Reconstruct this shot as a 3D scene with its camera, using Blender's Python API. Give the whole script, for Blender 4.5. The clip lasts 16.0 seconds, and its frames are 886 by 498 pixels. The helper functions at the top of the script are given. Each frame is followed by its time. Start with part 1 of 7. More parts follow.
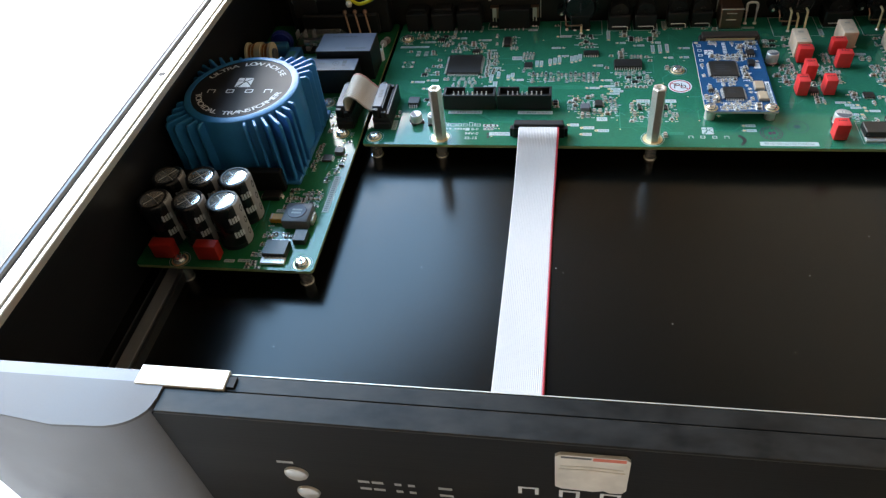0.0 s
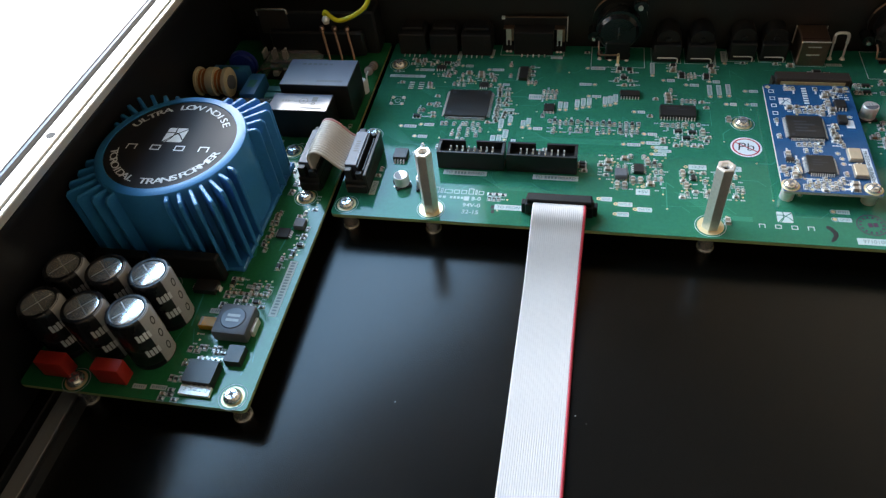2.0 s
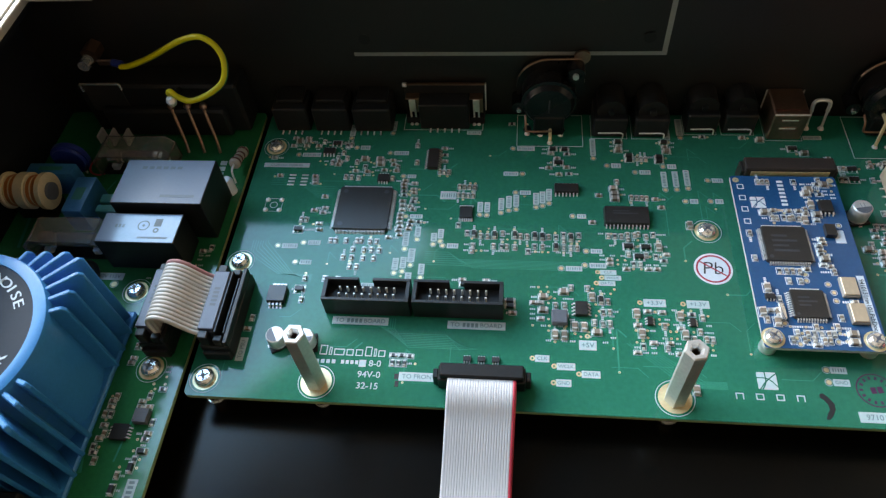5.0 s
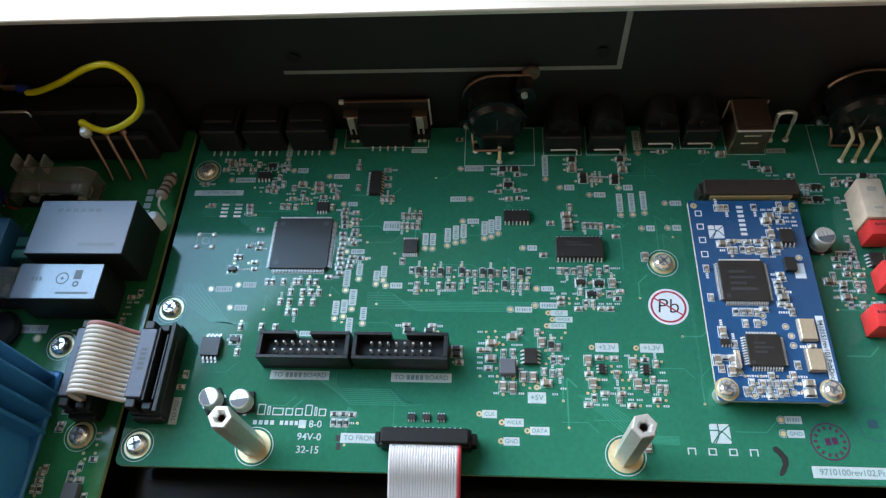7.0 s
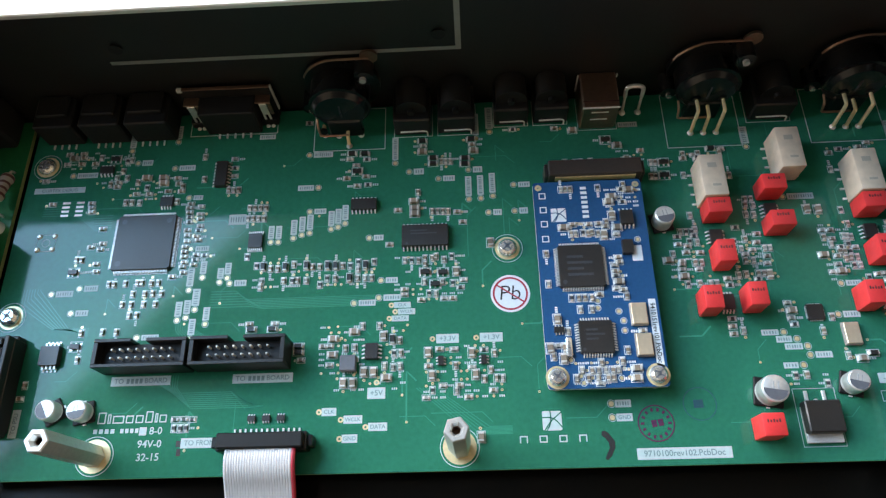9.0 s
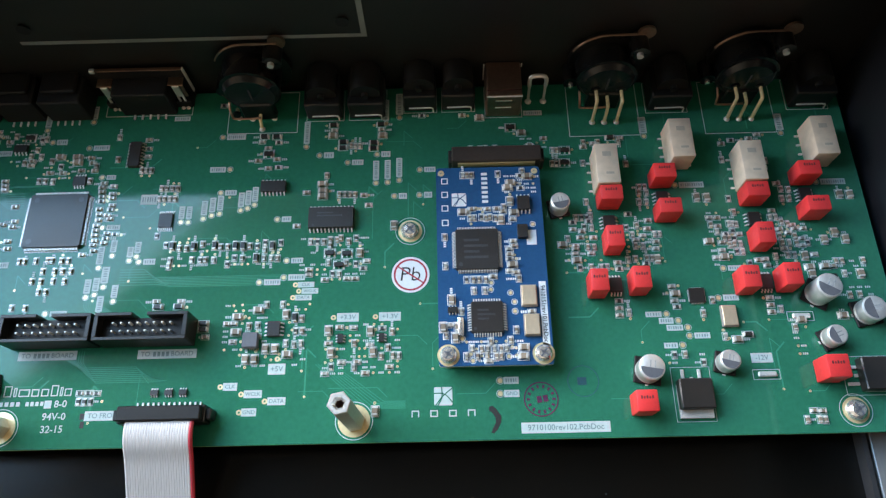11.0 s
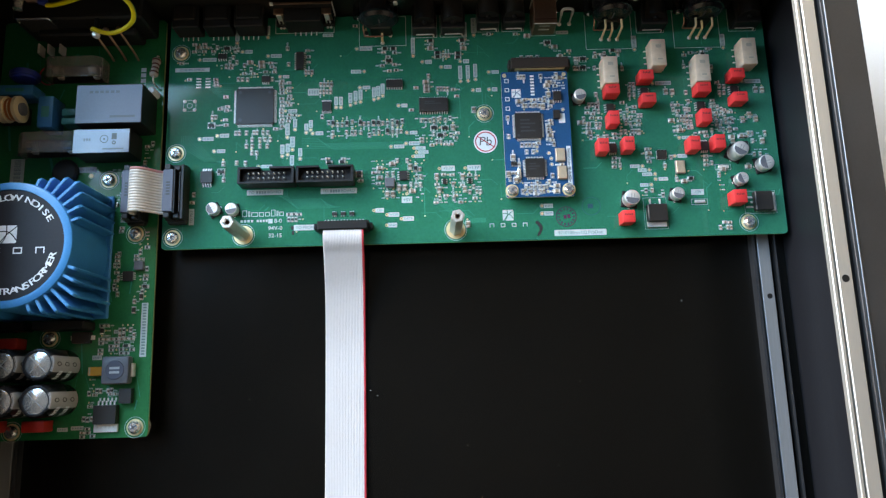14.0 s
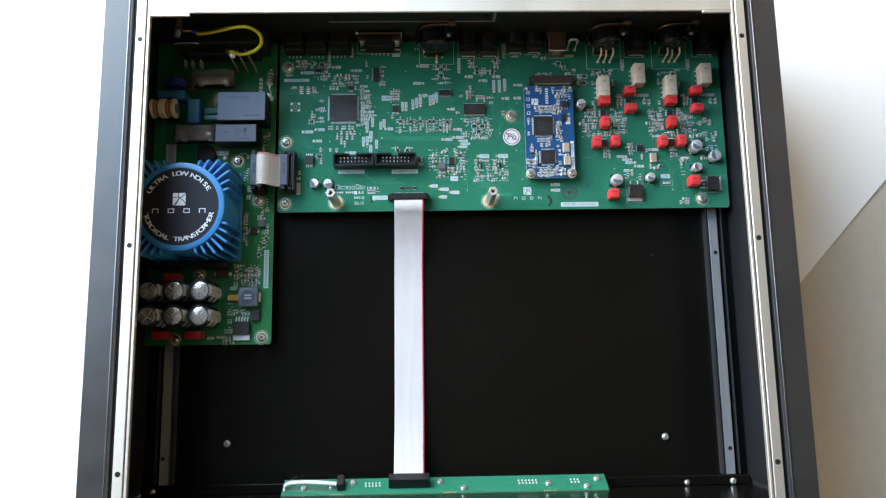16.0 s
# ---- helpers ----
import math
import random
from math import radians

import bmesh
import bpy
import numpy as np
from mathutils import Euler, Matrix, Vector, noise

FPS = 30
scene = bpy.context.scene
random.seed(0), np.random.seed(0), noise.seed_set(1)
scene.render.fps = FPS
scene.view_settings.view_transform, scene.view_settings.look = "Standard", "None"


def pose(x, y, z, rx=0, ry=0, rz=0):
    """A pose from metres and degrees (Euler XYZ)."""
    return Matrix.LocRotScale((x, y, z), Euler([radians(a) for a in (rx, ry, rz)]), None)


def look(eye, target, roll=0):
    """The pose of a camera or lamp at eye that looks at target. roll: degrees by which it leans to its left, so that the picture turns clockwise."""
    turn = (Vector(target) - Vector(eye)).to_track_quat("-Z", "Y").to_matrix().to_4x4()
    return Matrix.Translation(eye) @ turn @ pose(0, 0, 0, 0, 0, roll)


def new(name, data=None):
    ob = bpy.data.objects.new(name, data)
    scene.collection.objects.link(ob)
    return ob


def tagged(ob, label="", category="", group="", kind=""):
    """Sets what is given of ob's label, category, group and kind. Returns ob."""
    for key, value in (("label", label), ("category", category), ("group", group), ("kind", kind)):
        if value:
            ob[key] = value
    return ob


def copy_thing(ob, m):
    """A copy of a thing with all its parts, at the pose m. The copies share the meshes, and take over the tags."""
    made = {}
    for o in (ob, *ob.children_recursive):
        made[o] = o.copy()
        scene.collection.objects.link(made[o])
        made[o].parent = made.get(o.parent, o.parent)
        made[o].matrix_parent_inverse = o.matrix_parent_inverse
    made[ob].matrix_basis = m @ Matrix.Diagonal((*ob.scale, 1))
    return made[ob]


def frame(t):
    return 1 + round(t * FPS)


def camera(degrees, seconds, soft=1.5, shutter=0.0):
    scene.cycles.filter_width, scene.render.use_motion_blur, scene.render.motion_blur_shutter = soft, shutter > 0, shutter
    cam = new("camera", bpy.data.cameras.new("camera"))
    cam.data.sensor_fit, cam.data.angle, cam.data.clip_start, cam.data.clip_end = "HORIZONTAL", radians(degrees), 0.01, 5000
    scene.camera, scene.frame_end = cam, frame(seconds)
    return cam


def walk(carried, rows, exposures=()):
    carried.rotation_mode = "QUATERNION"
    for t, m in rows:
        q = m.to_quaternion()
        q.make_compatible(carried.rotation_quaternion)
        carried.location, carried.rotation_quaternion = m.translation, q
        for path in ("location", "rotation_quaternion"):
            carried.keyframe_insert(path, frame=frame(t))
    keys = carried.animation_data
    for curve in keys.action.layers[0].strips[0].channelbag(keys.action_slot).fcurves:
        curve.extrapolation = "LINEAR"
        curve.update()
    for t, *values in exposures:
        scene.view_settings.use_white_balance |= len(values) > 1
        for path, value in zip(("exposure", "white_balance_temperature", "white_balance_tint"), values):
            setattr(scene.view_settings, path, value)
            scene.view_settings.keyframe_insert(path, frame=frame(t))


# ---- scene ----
cam = camera(64.0, 16.0, soft=1.3)
PATH = [
    (0, (0.10552, -0.28821, 0.22478), (0.02321, 0.05168, -0.13258), -7.82),
    (0.5, (0.10354, -0.25127, 0.21116), (0.03153, 0.08742, -0.14955), -6.17),
    (1, (0.10003, -0.23054, 0.20118), (0.02190, 0.10969, -0.15679), -5.33),
    (1.5, (0.09973, -0.20500, 0.20391), (0.01345, 0.12474, -0.16192), -7.29),
    (2, (0.09985, -0.18949, 0.20099), (0.00746, 0.13301, -0.16976), -7.86),
    (2.5, (0.09836, -0.17073, 0.19784), (0.00781, 0.14731, -0.17720), -7.93),
    (3, (0.10018, -0.15259, 0.19714), (0.01839, 0.16270, -0.18221), -7.63),
    (3.5, (0.10098, -0.13735, 0.19839), (0.02702, 0.17048, -0.18861), -7.77),
    (4, (0.09982, -0.12187, 0.19707), (0.03394, 0.18789, -0.18985), -7.63),
    (4.2, (0.10070, -0.11256, 0.20028), (0.03782, 0.19226, -0.19104), -7.56),
    (6.3, (0.10283, -0.05824, 0.18999), (0.06194, 0.21935, -0.22386), -6.78),
    (6.5, (0.10517, -0.05338, 0.19690), (0.06291, 0.21492, -0.22290), -7.70),
    (7, (0.11235, -0.04408, 0.20569), (0.07369, 0.20339, -0.22705), -7.53),
    (7.5, (0.12907, -0.03529, 0.20673), (0.10094, 0.18836, -0.23957), -7.42),
    (8, (0.13532, -0.03359, 0.20637), (0.11360, 0.18313, -0.24370), -6.41),
    (8.5, (0.14300, -0.02889, 0.20685), (0.12391, 0.18226, -0.24597), -6.32),
    (9, (0.15375, -0.02410, 0.20969), (0.13416, 0.17879, -0.24688), -7.14),
    (9.5, (0.16466, -0.02011, 0.21413), (0.15037, 0.17891, -0.24434), -5.88),
    (10, (0.17524, -0.01865, 0.21477), (0.16443, 0.18236, -0.24291), -5.43),
    (10.2, (0.17767, -0.01851, 0.21418), (0.17017, 0.17940, -0.24492), -4.23),
    (12.3, (0.17844, -0.04581, 0.25924), (0.17531, 0.13058, -0.20861), -2.02),
    (12.5, (0.17289, -0.04579, 0.27540), (0.16397, 0.10622, -0.20085), -4.74),
    (13, (0.15403, -0.05684, 0.29421), (0.16449, 0.07695, -0.18744), 3.51),
    (13.5, (0.14477, -0.05913, 0.32568), (0.14451, 0.04521, -0.16331), -1.80),
    (14, (0.13456, -0.07097, 0.35205), (0.14450, 0.02330, -0.13888), 4.38),
    (14.5, (0.13130, -0.08290, 0.39291), (0.13699, 0.00742, -0.09884), 2.40),
    (15, (0.11396, -0.09240, 0.43003), (0.11815, -0.01147, -0.06336), 1.73),
    (15.5, (0.11440, -0.09861, 0.45965), (0.11266, -0.02734, -0.03525), -2.79),
    (16, (0.10432, -0.10222, 0.48663), (0.11544, -0.02618, -0.00743), 7.51),
]
walk(cam, [(t, look(eye, target, roll)) for t, eye, target, roll in PATH], [(0.0, -0.1, 9600, 19), (2.0, -0.12, 9600, 19), (4.0, -0.18, 9600, 19), (7.0, -0.12, 9600, 19), (10.0, -0.06, 9600, 19), (16.0, -0.05, 9600, 19)])

# ---- light ----
world = bpy.data.worlds.new("world")
scene.world = world
world.use_nodes = True
sky = world.node_tree.nodes.new("ShaderNodeTexSky")
sky.sky_type, sky.sun_disc = "NISHITA", False
sky.sun_elevation, sky.sun_rotation = radians(40), radians(-120)
world.node_tree.nodes["Background"].inputs[1].default_value = 0.1
world.node_tree.links.new(sky.outputs[0], world.node_tree.nodes["Background"].inputs[0])

# The room is turned against the unit: its window wall lies behind and to the left.
TURN = math.degrees(math.atan2(1.07, 1.0))
room = pose(0.1, 0.0, 0.0, 0, 0, TURN)          # local x along the window wall, local y towards the window
WALL_Y, WIN_X0, WIN_X1, WIN_Z0, WIN_Z1 = 0.85, -0.85, 0.58, 0.22, 1.33
LIGHT_SPLIT = 0.66                                   # assumed split: neutral lamp added below to whiten the tint, blue sky above


def daylight(name, z0, z1, watts, color):
    lamp = bpy.data.lights.new(name, "AREA")
    lamp.shape, lamp.size, lamp.size_y, lamp.energy, lamp.color = "RECTANGLE", WIN_X1 - WIN_X0, z1 - z0, watts, color
    new(name, lamp).matrix_world = room @ pose((WIN_X0 + WIN_X1) / 2, WALL_Y + 0.02, (z0 + z1) / 2, -90)


daylight("window_daylight_low", WIN_Z0, LIGHT_SPLIT, 46.0, (0.60, 0.77, 1.0))
daylight("window_daylight_sky", LIGHT_SPLIT, WIN_Z1, 47.0, (0.19, 0.51, 1.0))


# ---- materials ----
def mat(name, color, rough=0.5, metal=0.0, spec=0.5, vary=0.12, grain=900.0, bump=0.05, coat=0.0, blotch=40.0, stretch=None, random_tone=0.0):
    m = bpy.data.materials.new(name)
    m.use_nodes = True
    nt = m.node_tree
    n, l = nt.nodes, nt.links
    b = n["Principled BSDF"]
    b.inputs["Roughness"].default_value = rough
    b.inputs["Metallic"].default_value = metal
    b.inputs["Specular IOR Level"].default_value = spec
    b.inputs["Coat Weight"].default_value = coat
    b.inputs["Coat Roughness"].default_value = 0.08
    tc = n.new("ShaderNodeTexCoord")
    mp = n.new("ShaderNodeMapping")
    if stretch:
        mp.inputs["Scale"].default_value = stretch
    l.new(tc.outputs["Object"], mp.inputs[0])
    fine, wide = n.new("ShaderNodeTexNoise"), n.new("ShaderNodeTexNoise")
    fine.inputs["Scale"].default_value, fine.inputs["Detail"].default_value = grain, 3
    wide.inputs["Scale"].default_value, wide.inputs["Detail"].default_value = blotch, 4
    l.new(mp.outputs[0], fine.inputs["Vector"])
    l.new(mp.outputs[0], wide.inputs["Vector"])
    mix = n.new("ShaderNodeMath")
    mix.operation = "ADD"
    l.new(fine.outputs[0], mix.inputs[0])
    l.new(wide.outputs[0], mix.inputs[1])
    ramp = n.new("ShaderNodeMapRange")
    ramp.inputs[1].default_value, ramp.inputs[2].default_value = 0.6, 1.4
    ramp.inputs[3].default_value, ramp.inputs[4].default_value = 1 - vary, 1 + vary
    l.new(mix.outputs[0], ramp.inputs[0])
    tone = ramp.outputs[0]
    if random_tone:
        info = n.new("ShaderNodeObjectInfo")
        rr = n.new("ShaderNodeMapRange")
        rr.inputs[3].default_value, rr.inputs[4].default_value = 1 - random_tone, 1 + random_tone
        l.new(info.outputs["Random"], rr.inputs[0])
        mul = n.new("ShaderNodeMath")
        mul.operation = "MULTIPLY"
        l.new(tone, mul.inputs[0])
        l.new(rr.outputs[0], mul.inputs[1])
        tone = mul.outputs[0]
    sc = n.new("ShaderNodeVectorMath")
    sc.operation = "SCALE"
    sc.inputs[0].default_value = color
    l.new(tone, sc.inputs["Scale"])
    l.new(sc.outputs[0], b.inputs["Base Color"])
    rg = n.new("ShaderNodeMapRange")
    rg.inputs[1].default_value, rg.inputs[2].default_value = 0.3, 0.7
    rg.inputs[3].default_value, rg.inputs[4].default_value = max(0.02, rough * 0.85), min(1, rough * 1.15)
    l.new(wide.outputs[0], rg.inputs[0])
    l.new(rg.outputs[0], b.inputs["Roughness"])
    if bump:
        bp = n.new("ShaderNodeBump")
        bp.inputs["Strength"].default_value, bp.inputs["Distance"].default_value = bump, 0.0004
        l.new(fine.outputs[0], bp.inputs["Height"])
        l.new(bp.outputs[0], b.inputs["Normal"])
    return m


M_MASK = mat("green_soldermask", (0.0002, 0.170, 0.100), 0.085, spec=0.28, vary=0.12, grain=700, bump=0.02, blotch=22)
M_MASK_PSU = mat("dark_green_soldermask", (0.003, 0.175, 0.062), 0.12, spec=0.45, vary=0.14, grain=700, bump=0.02, blotch=25)
M_MASK_BLUE = mat("blue_soldermask", (0.004, 0.082, 0.20), 0.2, vary=0.12, grain=900, bump=0.02)
M_EDGE_PALE = mat("pale_card_edge", (0.50, 0.52, 0.48), 0.6, vary=0.1)
M_EDGE = mat("fibreglass_edge", (0.30, 0.38, 0.16), 0.6, vary=0.2)
M_TRACE = mat("covered_trace", (0.004, 0.27, 0.17), 0.2, vary=0.08, bump=0)
M_TAGINK = mat("tag_print", (0.15, 0.25, 0.25), 0.5, bump=0)
M_END = mat("solder_end", (0.80, 0.77, 0.72), 0.30, metal=0.45, vary=0.2, bump=0.1, random_tone=0.2)
M_SILK = mat("silkscreen", (0.46, 0.58, 0.57), 0.6, vary=0.1, bump=0.02)
M_SILKB = mat("white_print", (0.75, 0.78, 0.80), 0.6, vary=0.08, bump=0)
M_INK = mat("dark_ink", (0.02, 0.018, 0.018), 0.6, vary=0.1, bump=0)
M_STAMP = mat("purple_stamp_ink", (0.075, 0.010, 0.045), 0.6, vary=0.3, bump=0)
M_RED_RING = mat("red_ring_print", (0.50, 0.03, 0.05), 0.5, bump=0)
M_GOLD = mat("gold_plating", (0.84, 0.68, 0.40), 0.35, metal=0.5, vary=0.15)
M_LID = mat("pale_gold_lid", (0.74, 0.58, 0.42), 0.4, metal=0.55, vary=0.1)
M_TIN = mat("tinned_metal", (0.86, 0.84, 0.80), 0.34, metal=0.42, vary=0.2, grain=2500, bump=0.15)
M_STEEL = mat("bright_steel", (0.84, 0.82, 0.78), 0.24, metal=0.8, vary=0.15, bump=0.1)
M_POST = mat("nickel_standoff", (0.76, 0.74, 0.70), 0.38, metal=0.7, vary=0.12, bump=0.15)
M_ALU = mat("grey_aluminium", (0.30, 0.30, 0.30), 0.48, metal=0.4, vary=0.08, grain=1500, bump=0.12, stretch=(1, 0.05, 1))
M_RIM = mat("satin_rim", (0.68, 0.63, 0.56), 0.46, metal=0.7, vary=0.03, grain=1500, bump=0.05, stretch=(1, 0.05, 1))
M_CANTOP = mat("can_aluminium", (0.78, 0.76, 0.73), 0.42, metal=0.65, vary=0.12, bump=0.1)
M_CAPTOP = mat("scored_aluminium", (0.95, 0.94, 0.92), 0.20, metal=0.85, vary=0.10, bump=0.05)
M_SCORE = mat("score_groove", (0.55, 0.54, 0.53), 0.45, metal=0.8, vary=0.1)
M_EPOXY = mat("chip_epoxy", (0.027, 0.023, 0.021), 0.36, vary=0.2, grain=2500, bump=0.12)
M_EPOXY_GREY = mat("grey_chip_epoxy", (0.05, 0.05, 0.055), 0.4, vary=0.2, bump=0.1)
M_BLACK = mat("black_plastic", (0.011, 0.0105, 0.0105), 0.42, spec=0.4, vary=0.2, bump=0.1)
M_BLACKM = mat("matte_black_plastic", (0.011, 0.010, 0.0095), 0.55, spec=0.3, vary=0.2, bump=0.1)
M_CHASSIS = mat("black_anodised_sheet", (0.0045, 0.0038, 0.0030), 0.22, spec=0.30, vary=0.25, grain=2200, bump=0.05, blotch=9)
# Rear copy of the black sheet, its colour lifted to hold the haze.
M_REAR_HAZE = mat("haze_lifted_rear_sheet", (0.012, 0.0102, 0.009), 0.45, spec=0.4, vary=0.2, grain=1800, bump=0.08, blotch=14)
M_WALL_IN = mat("black_extrusion", (0.0105, 0.0108, 0.013), 0.42, spec=0.35, vary=0.15, grain=1500, bump=0.10, stretch=(1, 0.05, 1))
M_SIDE = mat("dark_anodised_side", (0.085, 0.082, 0.080), 0.38, metal=0.7, vary=0.08, grain=1800, bump=0.12)
M_BEAD = mat("grey_bead", (0.13, 0.13, 0.135), 0.35, metal=0.8, vary=0.1)
M_PLATE_EDGE = mat("grey_plate_edge", (0.30, 0.29, 0.27), 0.45, metal=0.5, vary=0.12)
M_PILLAR = mat("silver_grey_casting", (0.21, 0.215, 0.235), 0.5, metal=0.5, vary=0.06, grain=2500, bump=0.12)
M_PILLAR_TOP = mat("machined_pillar_top", (0.115, 0.115, 0.12), 0.5, metal=0.3, vary=0.05, grain=2500, bump=0.06)
M_BRUSH = mat("worn_black_front_edge", (0.013, 0.0118, 0.0105), 0.40, spec=0.34, vary=0.7, grain=500, bump=0.06, stretch=(0.5, 1, 1), blotch=130)
M_FRONT = mat("black_front_face", (0.0055, 0.0048, 0.0048), 0.5, spec=0.18, vary=0.15, grain=1500, bump=0.08, stretch=(0.05, 1, 1))
M_BLUE = mat("blue_transformer_resin", (0.004, 0.225, 0.50), 0.36, vary=0.1, grain=900, bump=0.08)
M_DISC = mat("black_label_disc", (0.024, 0.024, 0.028), 0.42, spec=0.14, vary=0.1, bump=0.03)
M_RED = mat("red_film_capacitor", (0.86, 0.045, 0.045), 0.42, vary=0.08, bump=0.08, random_tone=0.06)
M_RED_DK = mat("dark_red_film_capacitor", (0.55, 0.03, 0.022), 0.45, vary=0.1)
M_RELAY = mat("ivory_relay", (0.66, 0.51, 0.39), 0.5, vary=0.18, bump=0.08, grain=300, blotch=180)
# Blue-grey: the window's sheen on dark glossy parts, put into the base colour.
M_SHEEN_GREY = mat("sky_sheen_grey", (0.075, 0.08, 0.11), 0.38, vary=0.08, bump=0.05)
M_SHEEN_GLOSS = mat("glossy_sky_sheen_grey", (0.085, 0.09, 0.125), 0.30, vary=0.08, bump=0.02, coat=0.9)
M_SLEEVE = mat("black_sleeve", (0.012, 0.012, 0.014), 0.28, vary=0.1)
M_STRIPE = mat("grey_stripe", (0.42, 0.42, 0.42), 0.35, vary=0.08)
M_CERAM = mat("tan_ceramic", (0.27, 0.20, 0.145), 0.45, vary=0.12, random_tone=0.3)
M_CERAM_W = mat("grey_ceramic", (0.33, 0.31, 0.27), 0.5, vary=0.1, random_tone=0.35)
M_SOCKET = mat("brown_socket_plastic", (0.045, 0.032, 0.027), 0.45, vary=0.15, bump=0.1)
M_RES = mat("resistor_body", (0.05, 0.05, 0.05), 0.4, vary=0.1)
M_ORANGE = mat("orange_tantalum", (0.62, 0.27, 0.02), 0.45, vary=0.08)
M_FERRITE = mat("grey_ferrite", (0.12, 0.125, 0.14), 0.45, vary=0.15)
M_CREAM = mat("cream_bobbin", (0.70, 0.56, 0.34), 0.5, vary=0.1)
M_COPPER = mat("enamelled_copper", (0.60, 0.20, 0.05), 0.35, metal=0.3, vary=0.15)
M_BLUECAP = mat("blue_film_capacitor", (0.012, 0.17, 0.36), 0.4, vary=0.1)
M_BLUEDISC = mat("blue_varistor", (0.012, 0.03, 0.20), 0.35, vary=0.1)
M_TEAL = mat("teal_plastic", (0.02, 0.20, 0.17), 0.4, vary=0.1)
M_WIRE_GREY = mat("grey_ribbon_wire", (0.64, 0.60, 0.59), 0.42, vary=0.04, bump=0.02)
M_WIRE_CREAM = mat("cream_ribbon_wire", (0.68, 0.61, 0.54), 0.45, vary=0.05, bump=0.02)
M_WIRE_RED = mat("red_ribbon_wire", (0.62, 0.04, 0.06), 0.45, vary=0.05, bump=0.02)
M_WIRE_PINK = mat("faded_red_ribbon_wire", (0.58, 0.26, 0.24), 0.45, vary=0.05, bump=0.02)
M_YELLOW = mat("yellow_wire", (0.68, 0.58, 0.02), 0.4, vary=0.05)
M_GREENW = mat("green_wire_stripe", (0.02, 0.20, 0.08), 0.4, vary=0.05)
M_WHITEW = mat("white_wire", (0.75, 0.74, 0.70), 0.45, vary=0.05)
M_USB = mat("dull_tin_shell", (0.38, 0.235, 0.17), 0.40, metal=1.0, vary=0.15)
M_MOULD = mat("glossy_black_moulding", (0.0055, 0.0052, 0.0055), 0.28, spec=0.45, vary=0.2, bump=0.1)
M_SHEET = mat("white_cloth", (0.90, 0.89, 0.86), 0.8, vary=0.03, grain=900, bump=0.3, blotch=6)
M_TABLE = mat("tan_table", (0.56, 0.50, 0.41), 0.5, vary=0.08, grain=120, bump=0.08, blotch=7)
# Unseen ceiling, darkened to keep its reflection off the boards.
M_CEIL = mat("dimmed_unseen_ceiling", (0.085, 0.066, 0.05), 0.8, vary=0.03, grain=60, bump=0.05, blotch=2)
# The unseen walls are tinted warm so that they bounce warm fill.
M_ROOM = mat("warm_bounce_paint", (0.92, 0.68, 0.46), 0.8, vary=0.03, grain=60, bump=0.05, blotch=2)
M_ROOMFLOOR = mat("wood_floor", (0.26, 0.17, 0.10), 0.5, vary=0.2, grain=40, bump=0.05, blotch=3)
M_BEIGE_BTN = mat("silver_button", (0.62, 0.60, 0.57), 0.4, metal=0.7, vary=0.06)
M_DISPLAY = mat("pale_display_film", (0.80, 0.76, 0.71), 0.35, vary=0.16, grain=250, bump=0.3, blotch=120)
M_RED_GLINT = mat("red_glint", (0.85, 0.20, 0.14), 0.35, vary=0.1)
M_RESBODY = mat("beige_resistor", (0.42, 0.36, 0.30), 0.5, vary=0.08)
M_BAND = mat("resistor_band", (0.12, 0.03, 0.02), 0.5)


def glass_like(name, color):
    m = mat(name, color, 0.06, vary=0.05, bump=0.0)
    b = m.node_tree.nodes["Principled BSDF"]
    b.inputs["Transmission Weight"].default_value = 0.88
    b.inputs["IOR"].default_value = 1.45
    return m


M_CLEAR = glass_like("smoky_clear_plastic", (0.86, 0.82, 0.77))


# ---- mesh tools: all sizes below are millimetres ----
MM = 0.001


def finish(name, bm, mats, parent=None, label="", at=(0, 0, 0), rot=0.0, smooth=False):
    me = bpy.data.meshes.new(name)
    bmesh.ops.recalc_face_normals(bm, faces=bm.faces)
    bm.transform(Matrix.Scale(MM, 4))
    bm.to_mesh(me)
    bm.free()
    for m in (mats if isinstance(mats, (list, tuple)) else [mats]):
        me.materials.append(m)
    if smooth:
        for p in me.polygons:
            p.use_smooth = True
        me.set_sharp_from_angle(angle=radians(35))
    return place(name, me, parent, label, at, rot)


def place(name, me, parent=None, label="", at=(0, 0, 0), rot=0.0):
    ob = new(name, me)
    ob.parent = parent
    ob.matrix_basis = pose(at[0] * MM, at[1] * MM, at[2] * MM, 0, 0, rot)
    if label:
        ob["label"] = label
    return ob


def part(name, bm, material, parent, label="", at=(0, 0, 0), rot=0.0, smooth=False):
    return finish(name, bm, material, parent, label, at, rot, smooth)


def thing(name, at, label, category, group="", rot=0.0, kind=""):
    ob = new(name)
    ob.empty_display_size = 0.005
    ob.matrix_basis = pose(at[0] * MM, at[1] * MM, at[2] * MM, 0, 0, rot)
    return tagged(ob, label, category, group, kind)


